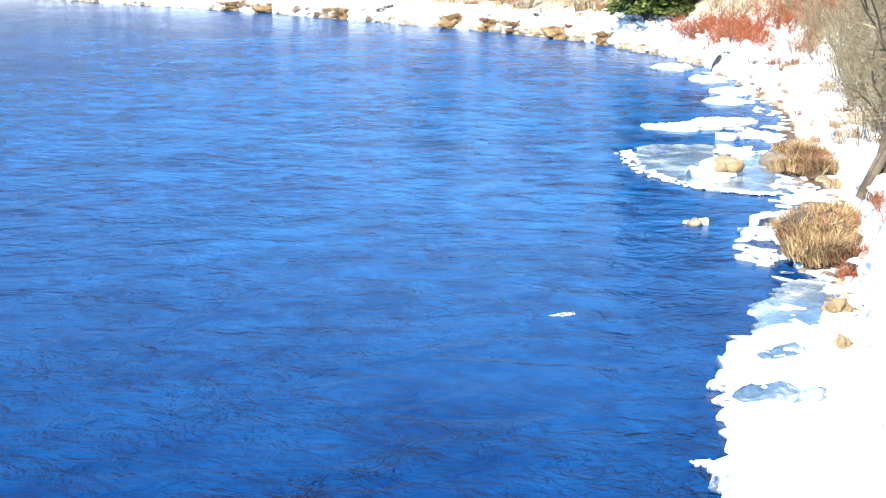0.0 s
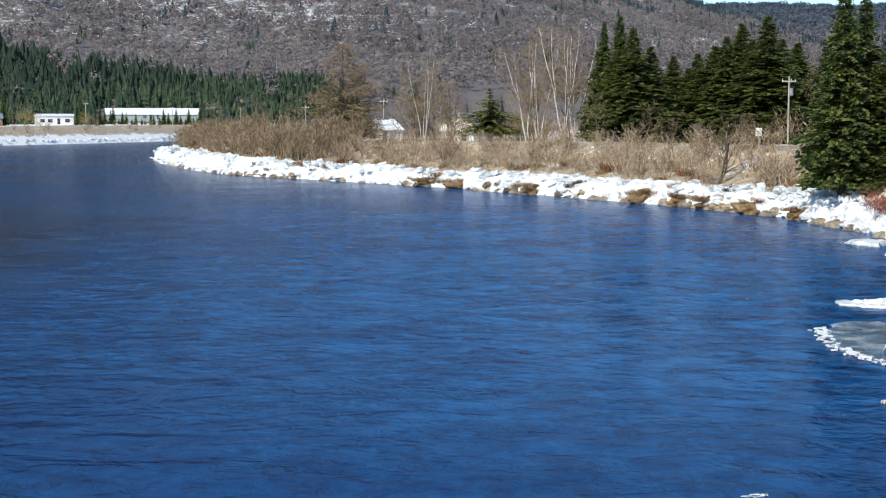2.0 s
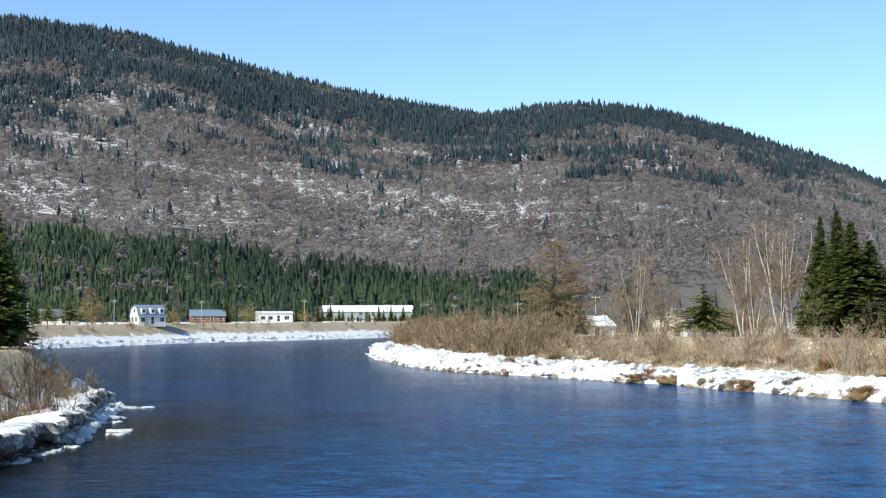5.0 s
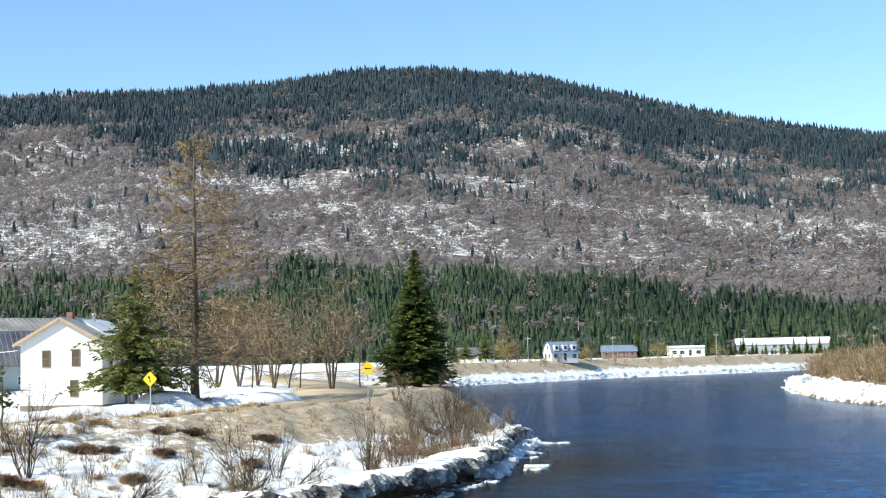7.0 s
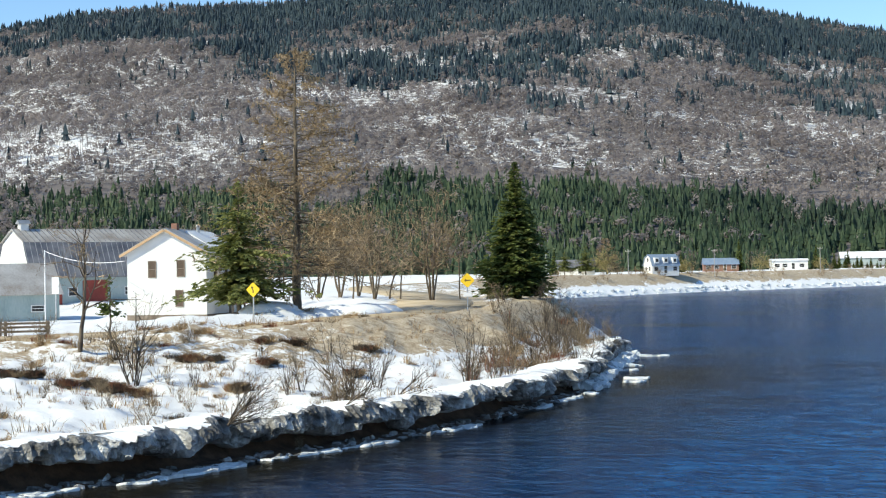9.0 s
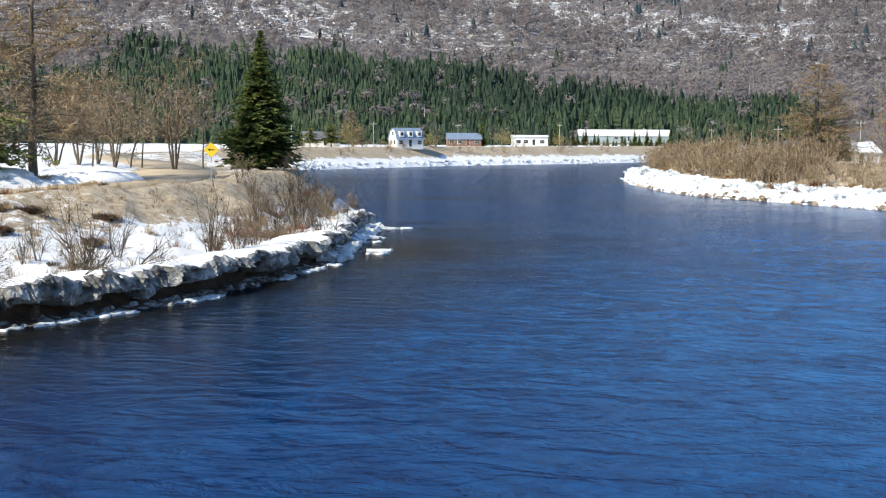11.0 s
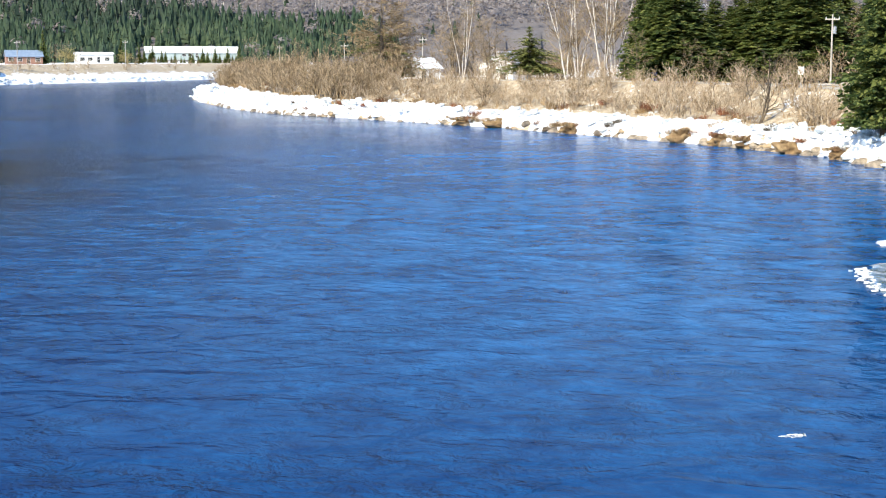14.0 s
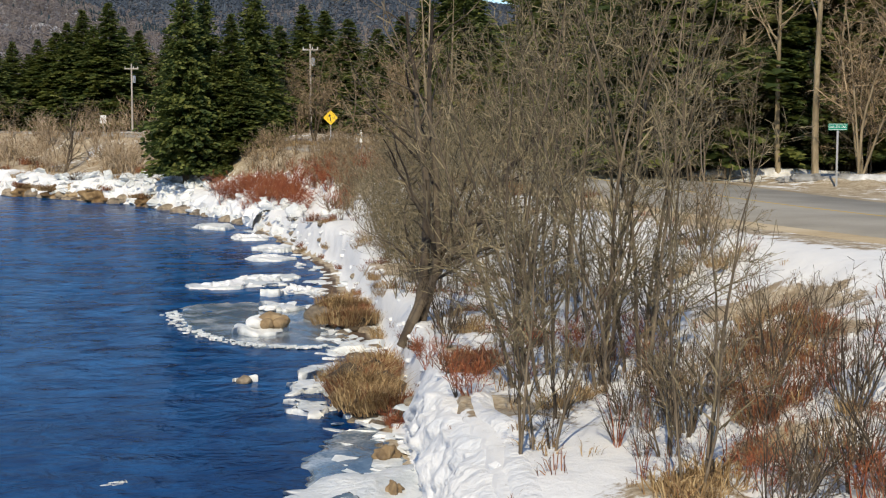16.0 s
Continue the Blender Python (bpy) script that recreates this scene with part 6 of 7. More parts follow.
# ---- west bank: the overhanging lip of ice ----
def ice_lip(name, k0, k1, top):
    """The lip of the shelf: its ragged snowy top, or its broken face, which hangs to uneven depths over a dark hollow."""
    ks = np.linspace(k0, k1, 900)
    prof = [(4.6, 1.2), (3.4, 1.6), (2.4, 1.74), (1.6, 1.8), (0.9, 1.82), (0.5, 1.76)] if top else [(0.5, 0.0), (0.36, 0.06), (0.28, 0.2), (0.24, 0.36), (0.26, 0.52), (0.24, 0.68), (0.32, 0.84), (0.55, 1.0), (1.2, 1.06), (2.6, 1.12)]
    V = []
    for i, k in enumerate(ks):
        s, inland = along_shore(k)
        q = Vector((s[0], s[1], 0))
        g = 0.75 * noise.noise(q * 0.16 + Vector((0, 0, 9))) + 0.42 * noise.cell(q * 0.55) + 0.2 * noise.cell(q * 1.6)
        gap = max(0.0, noise.noise(q * 0.2 + Vector((0, 0, 17))) - 0.15)
        deep = 0.85 + 0.75 * noise.noise(q * 0.3 + Vector((0, 0, 31))) + 0.25 * noise.cell(q * 0.9)
        deep = min(1.6, max(0.35, deep))
        crest = 1.76 + 0.22 * noise.noise(q * 0.45) + 0.12 * noise.cell(q * 0.8) - gap * 0.6
        for j, (u, z) in enumerate(prof):
            edge = u < 0.55
            zc = z if top else 1.76 - z * deep
            n = 0.22 * noise.noise(Vector((s[0] * 1.7, s[1] * 1.7, zc * 2.6))) + 0.12 * noise.noise(Vector((s[0] * 5, s[1] * 5, zc * 5)))
            x, y = s + inland * (u + (g + gap * 1.8) * (1 if u < 1.2 else 0.3) + (n * 1.8 if edge else 0))
            if top:
                zz = z + (crest - 1.76) * min(1.0, 1.6 / u * 0.8) + n * (0.9 if edge else 0.5)
            else:
                zz = crest - z * deep + n * 0.7
            if top and j == 0:
                zz = land_z(x, y) - 0.12 if i % 5 == 0 else V[-len(prof)][2]
            V.append((x, y, zz))
    m = len(prof)
    F = [[i * m + j, i * m + j + 1, (i + 1) * m + j + 1, (i + 1) * m + j] for i in range(len(ks) - 1) for j in range(m - 1)]
    return mesh(name, V, F, M["snow" if top else "dirty_ice"], top)


lip = new("ice_lip")
part("snow_top", ice_lip("snow_top", 38.3, 48.6, True), lip, "old snow on the ledge")
part("ice_face", ice_lip("ice_face", 38.3, 48.6, False), lip, "dirty broken ice face")
tagged(lip, "undercut lip of old snow and dirty ice overhanging the river", "ice ledge")
for i in range(34):
    k = IR.uniform(38.2, 47.2)
    s, nrm = along_shore(k)
    x, y = s + nrm * IR.uniform(-0.35, 0.25)
    d = SH[int(k) + 1, :2] - SH[int(k), :2]
    plate("low white ice ledge at the waterline", x, y, IR.uniform(0.6, 1.7), IR.uniform(0.25, 0.5), math.degrees(math.atan2(d[1], d[0])), 200 + i, z1=0.08, group="ledges below the ice lip")
for i, (x, y, rx, ry) in enumerate(((-34.4, 100.5, 1.2, 0.8), (-33.6, 97.5, 0.7, 0.6), (-41.8, 125.5, 1.9, 0.6), (-43, 121, 1.2, 0.6), (-39.5, 113, 1.2, 0.7), (-38, 108, 1.0, 0.6))):
    plate("white ice floe off the point", x, y, rx, ry, 20, 260 + i, z1=0.12)
pos = shore_spots(130, 37.9, 40.3, -0.2, 2.5, 0.15)
tagged(new("ice_rubble", mesh("ice_rubble", *heap(BLOCKS, pos, IR.uniform(0.3, 0.9, (130, 3)) * [1.2, 1, 0.7], IR), M["ice"])), "broken ice heaped round the point", "ice", kind="stuff")
pos = shore_spots(300, 38.3, 47.6, 0.1, 1.5, -0.02)
tagged(new("ice_rubble", mesh("ice_rubble", *heap(BLOCKS, pos, IR.uniform(0.08, 0.42, (300, 3)) * [1.4, 1.1, 0.6], IR, 0.3), M["dirty_ice"])), "fallen dirty ice below the undercut lip", "ice", kind="stuff")
for i, (x, y, turn, tip) in enumerate(((-34.6, 52.6, 20, 62), (-35.1, 53.4, -25, 74), (-34.2, 51.8, 60, 50), (-33.4, 60.2, 10, 70), (-33.9, 66.5, -10, 66))):
    put(WHIPS[i % 2], USED, x - 1.2, y, 0.62, turn=turn, lean=(0, tip), z=1.75, rng=R2, group="uprooted shrubs over the ice ledge", label="uprooted dark shrub hanging over the ice ledge")
tufts(26, shore_spots(26, 40.0, 47.5, 5.0, 20.0, 0.0), 0.35, 0.7, "weeds on the west slope", (3, 3, 0))
tufts(60, shore_spots(60, 39.0, 47.5, 19.0, 29.0, 0.0), 0.4, 0.8, "weeds on the west crest", (0, 1, 0, 2))
tufts(14, shore_spots(14, 38.2, 40.6, 2.0, 7.0, 0.0), 0.7, 1.3, "weeds on the point", (2, 0))


# ---- signs, poles, rails ----
def sign_post(name, label, az, dist, el, facing, panel, size, post="steel", post_h=None):
    """panel: function that adds parts to the sign, whose centre stands at the heading and elevation given."""
    x, y = place(az, dist)
    z = land_z(x, y)
    h = 8 + dist * math.tan(radians(el)) - z
    ob = thing(name, label, "sign", pose(x, y, z, 0, 0, 180 - facing))
    part("post", box("post", (-0.045, -0.03, -0.3, 0.045, 0.03, h + size * 0.4), post), ob)
    panel(ob, h, size)
    return ob


def diamond_mesh(size, material):
    s = size * 0.7071
    bm = bmesh.new()
    pts = [(0, -s), (s, 0), (0, s), (-s, 0)]
    vs = [bm.verts.new((x, yy, z)) for yy in (-0.06, -0.035) for x, z in pts]
    bm.faces.new(vs[:4])
    bm.faces.new(vs[:3:-1])
    for i in range(4):
        bm.faces.new([vs[i], vs[i + 4], vs[(i + 1) % 4 + 4], vs[(i + 1) % 4]])
    bmesh.ops.recalc_face_normals(bm, faces=bm.faces[:])
    bmesh.ops.bevel(bm, geom=[e for e in bm.edges if abs(e.verts[0].co.y - e.verts[1].co.y) > 0.01], offset=0.05, segments=2, affect="EDGES")
    return from_bm("panel", bm, M[material])


def flat_shape(name, pts, y, material):
    return mesh(name, [(x, y, z) for x, z in pts], [list(range(len(pts)))], M[material])


ARROW = [(-0.3, 0), (-0.12, 0.14), (-0.12, 0.045), (0.3, 0.045), (0.3, -0.045), (-0.12, -0.045), (-0.12, -0.14)]
BEND = [(-0.05, -0.3), (0.05, -0.3), (0.05, -0.02), (-0.05, 0.12), (0.06, 0.16), (-0.13, 0.34), (-0.22, 0.1), (-0.12, 0.12), (-0.05, -0.05)]


def yellow(shape):
    def make(ob, h, size):
        pan = part("panel", diamond_mesh(size, "sign_yellow"), ob, "yellow diamond panel", pose(0, 0, h))
        part("arrow", flat_shape("arrow", [(x * size, z * size) for x, z in shape], -0.064, "sign_black"), pan, "black arrow")
    return make


def plain(material, w, hh):
    def make(ob, h, size):
        part("panel", box("panel", (-w / 2, -0.06, h - hh / 2, w / 2, -0.035, h + hh / 2), material, 0.01), ob)
    return make


def lettered(ob, h, size):
    pan = part("panel", box("panel", (-0.42, -0.06, h - 0.15, 0.42, -0.035, h + 0.15), "sign_green", 0.01), ob, "green name panel")
    part("border", from_bm("border", box_bm([(-0.4, -0.066, h + 0.115, 0.4, -0.062, h + 0.13), (-0.4, -0.066, h - 0.13, 0.4, -0.062, h - 0.115)]), M["sign_white"]), pan)
    cu = bpy.data.curves.new("lettering", "FONT")
    cu.body, cu.size, cu.align_x, cu.align_y, cu.extrude = "CUL-DE-SAC", 0.145, "CENTER", "CENTER", 0.002
    tmp = bpy.data.objects.new("lettering", cu)
    me = bpy.data.meshes.new_from_object(tmp)
    bpy.data.objects.remove(tmp)
    me.materials.clear()
    me.materials.append(M["sign_white"])
    part("lettering", me, pan, "white lettering", pose(0, -0.066, h, 90))


sign_post("road_sign", "yellow diamond road sign seen half edge-on", -33.47, 108, -0.69, 170, yellow(BEND), 0.78)
sgn = sign_post("road_sign", "yellow diamond sign with a straight black arrow", -25.32, 112, -0.47, 156, yellow(ARROW), 0.8)
part("tab", box("tab", (-0.3, -0.06, 1.05, 0.3, -0.035, 1.35), "sign_white", 0.01), sgn, "small white plate")
sign_post("road_sign", "yellow diamond road sign with a bent arrow", -43.2, 100, -0.35, 165, yellow(BEND), 0.78)
sign_post("road_sign", "yellow diamond road sign with a bent arrow", 21.6, 119, -0.42, 205, yellow(BEND), 0.85)
sign_post("road_sign", "small white rectangular road sign", 13.13, 162, -0.48, 190, plain("sign_white", 0.65, 0.85), 0.7)
sign_post("road_sign", "white rectangular road sign by the farm", -40.75, 112, -0.4, 165, plain("sign_white", 0.55, 1.2), 0.7)
sign_post("street_sign", "green street sign with white lettering", 40.6, 70, -0.73, 219, lettered, 0.3)
sign_post("marker_post", "short white marker post", 22.75, 116, -1.2, 200, plain("sign_white", 0.12, 1.2), 0.3)


def utility_pole(az, dist, el, arm=1.6, h_min=7.0, label="grey wooden utility pole with a crossarm", turn=None):
    x, y = place(az, dist)
    z = land_z(x, y)
    h = max(h_min, 8 + dist * math.tan(radians(el)) - z)
    ob = thing("utility_pole", label, "pole", pose(x, y, z, 0, 0, -az if turn is None else turn), "utility poles")
    part("pole", mesh("pole", *tubes([(0, 0, -0.5, 0, 0, h, 0.13, 0.09)], 8), M["pole_wood"], True), ob)
    part("crossarm", box("crossarm", (-arm / 2, -0.07, h - 0.65, arm / 2, 0.07, h - 0.5), "pole_wood"), ob)
    for dx in (-arm * 0.45, 0.22, arm * 0.45):
        part("insulator", mesh("insulator", *tubes([(dx, 0, h - 0.5, dx, 0, h - 0.3, 0.05, 0.03)], 6), M["sign_white"]), ob)
    if dist < 260:
        part("transformer", mesh("transformer", *tubes([(0.28, 0, h - 2.2, 0.28, 0, h - 1.4, 0.2, 0.2), (0.28, 0, h - 1.4, 0.28, 0, h - 1.34, 0.2, 0.02)], 10), M["steel"]), ob)


for az, dist, el in ((-19.19, 425, 0.61), (-15.97, 455, 0.56), (-12.1, 500, 0.58), (-8.94, 575, 0.42), (-6.4, 470, 0.42), (-3.96, 330, 0.5), (-1.0, 300, 0.75), (14.2, 178, 1.58), (20.85, 155, 2.35), (-22.3, 405, 0.5)):
    utility_pole(az, dist, el)


def rail_section(x, y, turn):
    ob = thing("guard_rail", "weathered dark wooden guard rail in snow", "guard rail", pose(x, y, land_z(x, y), 0, 0, turn), "guard rails")
    for dx in (-1.45, 1.45):
        part("post", box("post", (dx - 0.1, -0.1, -0.3, dx + 0.1, 0.1, 1.0), "wood", 0.02), ob)
    for z in (0.35, 0.62, 0.86):
        part("rail", box("rail", (-1.6, -0.16, z - 0.07, 1.6, -0.1, z + 0.07), "wood", 0.01), ob)


for az in (-46.6, -45.0, -43.4, -41.9):
    rail_section(*place(az, 98), 44)


# ---- buildings ----
def window(ob, x, y, z, w, h, face="front", frame_mat="white_paint", glass="window_dark"):
    """A framed pane on the wall, on the -y side or the +x side."""
    m = pose(x, y, z) if face == "front" else pose(x, y, z, 0, 0, 90)
    fr = from_bm("window", box_bm([(-w / 2 - 0.07, -0.05, -h / 2 - 0.07, w / 2 + 0.07, 0.0, -h / 2), (-w / 2 - 0.07, -0.05, h / 2, w / 2 + 0.07, 0.0, h / 2 + 0.07), (-w / 2 - 0.07, -0.05, -h / 2, -w / 2, 0.0, h / 2),
                                   (w / 2, -0.05, -h / 2, w / 2 + 0.07, 0.0, h / 2), (-w / 2, -0.04, -0.025, w / 2, -0.005, 0.025)]), M[frame_mat])
    wi_ob = part("window", fr, ob, m=m)
    part("pane", box("pane", (-w / 2, -0.02, -h / 2, w / 2, -0.005, h / 2), glass), wi_ob)
    return wi_ob


def roof_slab(name, x0, z0, x1, z1, y0, y1, thick, material):
    """A sloping slab from the eave to the ridge."""
    dx, dz = x1 - x0, z1 - z0
    n = math.hypot(dx, dz)
    nx, nz = -dz / n * thick, dx / n * thick
    if nz < 0:
        nx, nz = -nx, -nz
    return prism(name, [(x0, z0), (x1, z1), (x1 + nx, z1 + nz), (x0 + nx, z0 + nz)], y0, y1, material)


def ribs(x0, z0, x1, z1, y0, y1, gap, material, parent):
    """Standing seams up a metal roof."""
    n = int((y1 - y0) / gap)
    me = roof_slab("seam", x0, z0, x1, z1, -0.03, 0.03, 0.06, material)
    for i in range(n + 1):
        part("seam", me, parent, m=pose(0, y0 + (y1 - y0) * i / n, 0))


# the white house
hx, hy = place(-36.7, 124.5)
hx, hy = hx - 4.2 * math.sin(radians(166)), hy - 4.2 * math.cos(radians(166))
house = thing("house", "white two-storey clapboard farmhouse with a snowy gable roof", "house", pose(hx, hy, 4.15, 0, 0, 14))
W2, L2, EV, RG = 3.45, 4.2, 5.5, 7.35
part("wall", prism("wall", [(-W2, -0.5), (W2, -0.5), (W2, EV), (0, RG), (-W2, EV)], -L2, L2, "white_paint"), house)
board = box("clapboard", (-W2, -0.018, -0.012, W2, 0, 0.012), "white_paint")
for i in range(22):
    part("clapboard", board, house, m=pose(0, -L2, 0.5 + 0.235 * i))
for sgn_x in (-1, 1):
    rf = part("roof", roof_slab("roof", sgn_x * (W2 + 0.45), EV - 0.24, 0, RG + 0.02, -L2 - 0.4, L2 + 0.4, 0.14, "metal_roof"), house, "grey roof with old snow")
    part("fascia", roof_slab("fascia", sgn_x * (W2 + 0.45), EV - 0.36, 0, RG - 0.1, -L2 - 0.44, -L2 - 0.36, 0.2, "cream_trim"), house, "tan gable trim")
part("snow_cover", roof_slab("snow_cover", 0.6, RG - 0.12, W2 - 0.2, EV + 0.12, -1.6, L2 + 0.2, 0.14, "snow"), house, "patch of roof snow")
for x, z in ((-1.25, 4.15), (1.25, 4.2), (1.1, 1.75)):
    window(house, x, -L2 - 0.02, z, 0.56, 1.25, "front", "wood", "window_brown")
for y in (-2.4, 0.2, 2.6):
    window(house, W2 + 0.02, y, 4.1, 0.75, 1.25, "side")
part("chimney", box("chimney", (-0.3, -2.4, RG - 0.5, 0.22, -1.9, RG + 0.6), "brick", 0.02), house, "brick chimney")
part("vent_pipe", mesh("vent_pipe", *tubes([(0.8, 0.8, RG - 0.6, 0.8, 0.8, RG + 0.4, 0.14, 0.14), (0.8, 0.8, RG + 0.4, 0.8, 0.8, RG + 0.55, 0.22, 0.16)], 8), M["steel"]), house)
part("footing", from_bm("footing", box_bm([(-W2 - 0.04, -L2 - 0.04, -0.6, W2 + 0.04, L2 + 0.04, 0.42)]), M["wood"]), house, "bare wooden skirting")
porch = part("porch", from_bm("porch", box_bm([(W2, -2.6, -0.3, W2 + 1.7, 3.4, 0.35)]), M["wood"]), house, "dark porch deck")
for y in (-2.5, 0.4, 3.3):
    part("porch_post", box("porch_post", (W2 + 1.5, y - 0.07, 0.35, W2 + 1.64, y + 0.07, 2.7), "wood"), porch)
part("porch_roof", roof_slab("porch_roof", W2 + 1.9, 2.55, W2, 3.1, -2.8, 3.6, 0.1, "metal_roof"), porch)
part("porch_rail", box("porch_rail", (W2 + 1.52, -2.5, 1.15, W2 + 1.6, 3.3, 1.25), "red_paint"), porch)
part("door", box("door", (W2 + 0.005, 0.9, 0.35, W2 + 0.06, 1.8, 2.4), "wood", 0.01), house)

# the barn
bh = 208.0
cx, cy = place(-41.6, 163)
dir28 = (math.sin(radians(bh + 180)), math.cos(radians(bh + 180)))
side_in = (math.sin(radians(bh + 90)), math.cos(radians(bh + 90)))
bx, by = cx + 9 * dir28[0] + 5.2 * side_in[0], cy + 9 * dir28[1] + 5.2 * side_in[1]
barn = thing("barn", "large grey gambrel-roofed barn with red doors", "barn", pose(bx, by, 4.25, 0, 0, 180 - bh))
BW, BL = 5.2, 9.0
gam = [(-BW, -0.5), (BW, -0.5), (BW, 4.0), (3.4, 7.2), (0, 8.6), (-3.4, 7.2), (-BW, 4.0)]
# Wall grey holds the long side's shade; the gable keeps its sunlit white.
part("wall", prism("wall", gam, -BL, BL, "grey_wall"), barn)
part("gable_wall", prism("gable_wall", [(-BW + 0.02, 0), (BW - 0.02, 0), (BW - 0.02, 4.0), (3.4, 7.15), (0, 8.55), (-3.4, 7.15), (-BW + 0.02, 4.0)], -BL - 0.05, -BL, "white_paint"), barn, "white gable end in its sunlit tone")
for s in (-1, 1):
    low = part("lower_roof", roof_slab("lower_roof", s * (BW + 0.35), 3.4, s * 3.4, 7.22, -BL - 0.3, BL + 0.3, 0.1, "dark_roof"), barn, "dark weathered metal lower roof")
    top = part("upper_roof", roof_slab("upper_roof", s * 3.5, 7.2, 0, 8.66, -BL - 0.3, BL + 0.3, 0.1, "metal_roof"), barn, "pale metal upper roof")
    if s > 0:
        ribs(BW + 0.35, 3.52, 3.4, 7.34, -BL - 0.2, BL + 0.2, 0.6, "metal_roof", low)
        ribs(3.5, 7.32, 0, 8.78, -BL - 0.2, BL + 0.2, 0.6, "dark_roof", top)
vent = part("cupola", from_bm("cupola", box_bm([(-0.45, -BL + 0.6, 8.4, 0.45, -BL + 1.5, 9.3)]), M["white_paint"]), barn, "small roof ventilator")
part("cap", prism("cap", [(-0.65, 9.3), (0.65, 9.3), (0, 9.75)], -BL + 0.4, -BL + 1.7, "steel"), vent)
part("door", box("door", (BW, -7.0, 0, BW + 0.07, -5.7, 2.2), "red_paint", 0.01), barn, "small red door")
part("door", box("door", (BW, -3.4, 0, BW + 0.09, -0.6, 3.1), "red_paint", 0.01), barn, "tall red sliding door")
for y in (-4.5, 1.9):
    window(barn, BW + 0.02, y, 1.9, 0.9, 0.8, "side")

# the service cable between its mast and the house
px_, py_ = place(-41.13, 140)
pz_ = land_z(px_, py_)
top_z = 8 + 140 * math.tan(radians(0.92))
mast = thing("cable_mast", "thin grey service mast beside the barn", "pole", pose(px_, py_, pz_))
part("pole", mesh("pole", *tubes([(0, 0, -0.4, 0, 0, top_z - pz_, 0.06, 0.05)], 6), M["sign_white"]), mast)
ex, ey = place(-38.25, 121.5)
ends = [np.array([px_, py_, top_z - 0.1]), np.array([ex, ey, 8 + 121.5 * math.tan(radians(0.47))])]
sag = [ends[0] + (ends[1] - ends[0]) * t - np.array([0, 0, 2.0 * t * (1 - t)]) for t in np.linspace(0, 1, 15)]
tagged(new("service_cable", mesh("service_cable", *tubes([(*sag[i], *sag[i + 1], 0.03, 0.03) for i in range(14)], 4), M["sign_white"])), "pale overhead cable running to the house", "cable")

# the long shed
sx_, sy_ = place(-43.3, 146)
shed = thing("shed", "long low grey-green shed with a pale metal roof", "shed", pose(sx_, sy_, 3.5, 0, 0, 180 - 126 - 90))
SW, SL = 3.4, 6.2
part("wall", prism("wall", [(-SW, -0.5), (SW, -0.5), (SW, 2.9), (0, 5.5), (-SW, 2.9)], -SL, SL, "grey_wall"), shed)
for s in (-1, 1):
    rf = part("roof", roof_slab("roof", s * (SW + 0.35), 2.65, 0, 5.55, -SL - 0.3, SL + 0.3, 0.1, "metal_roof"), shed)
for y in (-3.6, 4.2):
    window(shed, SW + 0.02, y, 1.4, 1.1, 0.5, "side")


def cottage(name, label, az, dist, el0, turn, w, l, ev, rg, wall, roof, rows, gambrel=False, z=None):
    x, y = place(az, dist)
    z = land_z(x, y) if z is None else z
    ob = thing(name, label, "house", pose(x, y, z, 0, 0, turn))
    w2, l2 = w / 2, l / 2
    if gambrel:
        out = [(-w2, -0.6), (w2, -0.6), (w2, ev), (w2 * 0.62, ev + (rg - ev) * 0.72), (0, rg), (-w2 * 0.62, ev + (rg - ev) * 0.72), (-w2, ev)]
    else:
        out = [(-w2, -0.6), (w2, -0.6), (w2, ev), (0, rg), (-w2, ev)]
    part("wall", prism("wall", out, -l2, l2, wall), ob)
    for s in (-1, 1):
        if gambrel:
            part("lower_roof", roof_slab("lower_roof", s * (w2 + 0.3), ev - 0.4, s * w2 * 0.62, ev + (rg - ev) * 0.74, -l2 - 0.3, l2 + 0.3, 0.12, roof), ob)
            part("upper_roof", roof_slab("upper_roof", s * w2 * 0.64, ev + (rg - ev) * 0.72, 0, rg + 0.05, -l2 - 0.3, l2 + 0.3, 0.12, roof), ob)
        else:
            part("roof", roof_slab("roof", s * (w2 + 0.4), ev - 0.15, 0, rg + 0.05, -l2 - 0.3, l2 + 0.3, 0.14, roof), ob)
    for face, a, zz, ww, hh in rows:
        if face == "side":
            window(ob, w2 + 0.02, a, zz, ww, hh, "side", "white_paint")
        else:
            window(ob, a, -l2 - 0.02, zz, ww, hh, "front", "white_paint")
    return ob


blue = cottage("cottage", "white gambrel cottage with a blue-grey roof and dormers", -17.95, 440, 0, 180 - 162 - 90 + 25, 6.0, 8.4, 2.6, 5.5, "white_paint", "blue_roof",
               [("side", -3, 1.4, 1.2, 1.1), ("side", 0, 1.2, 0.9, 2.0), ("side", 3, 1.4, 1.2, 1.1), ("front", -1.2, 1.5, 0.9, 1.1), ("front", 1.2, 1.5, 0.9, 1.1), ("front", 0, 4.0, 0.9, 1.0)], True)
for y in (-2.8, 0, 2.8):
    dm = part("dormer", box("dormer", (1.9, y - 0.7, 3.0, 3.3, y + 0.7, 4.7), "white_paint", 0.02), blue, "white dormer")
    part("pane", box("pane", (3.3, y - 0.4, 3.4, 3.33, y + 0.4, 4.3), "window_dark"), dm)
SIDE4 = [("side", -4, 1.5, 1.5, 1.1), ("side", -1.5, 1.5, 1.5, 1.1), ("side", 1.2, 1.3, 0.9, 1.9), ("side", 4, 1.5, 1.5, 1.1)]
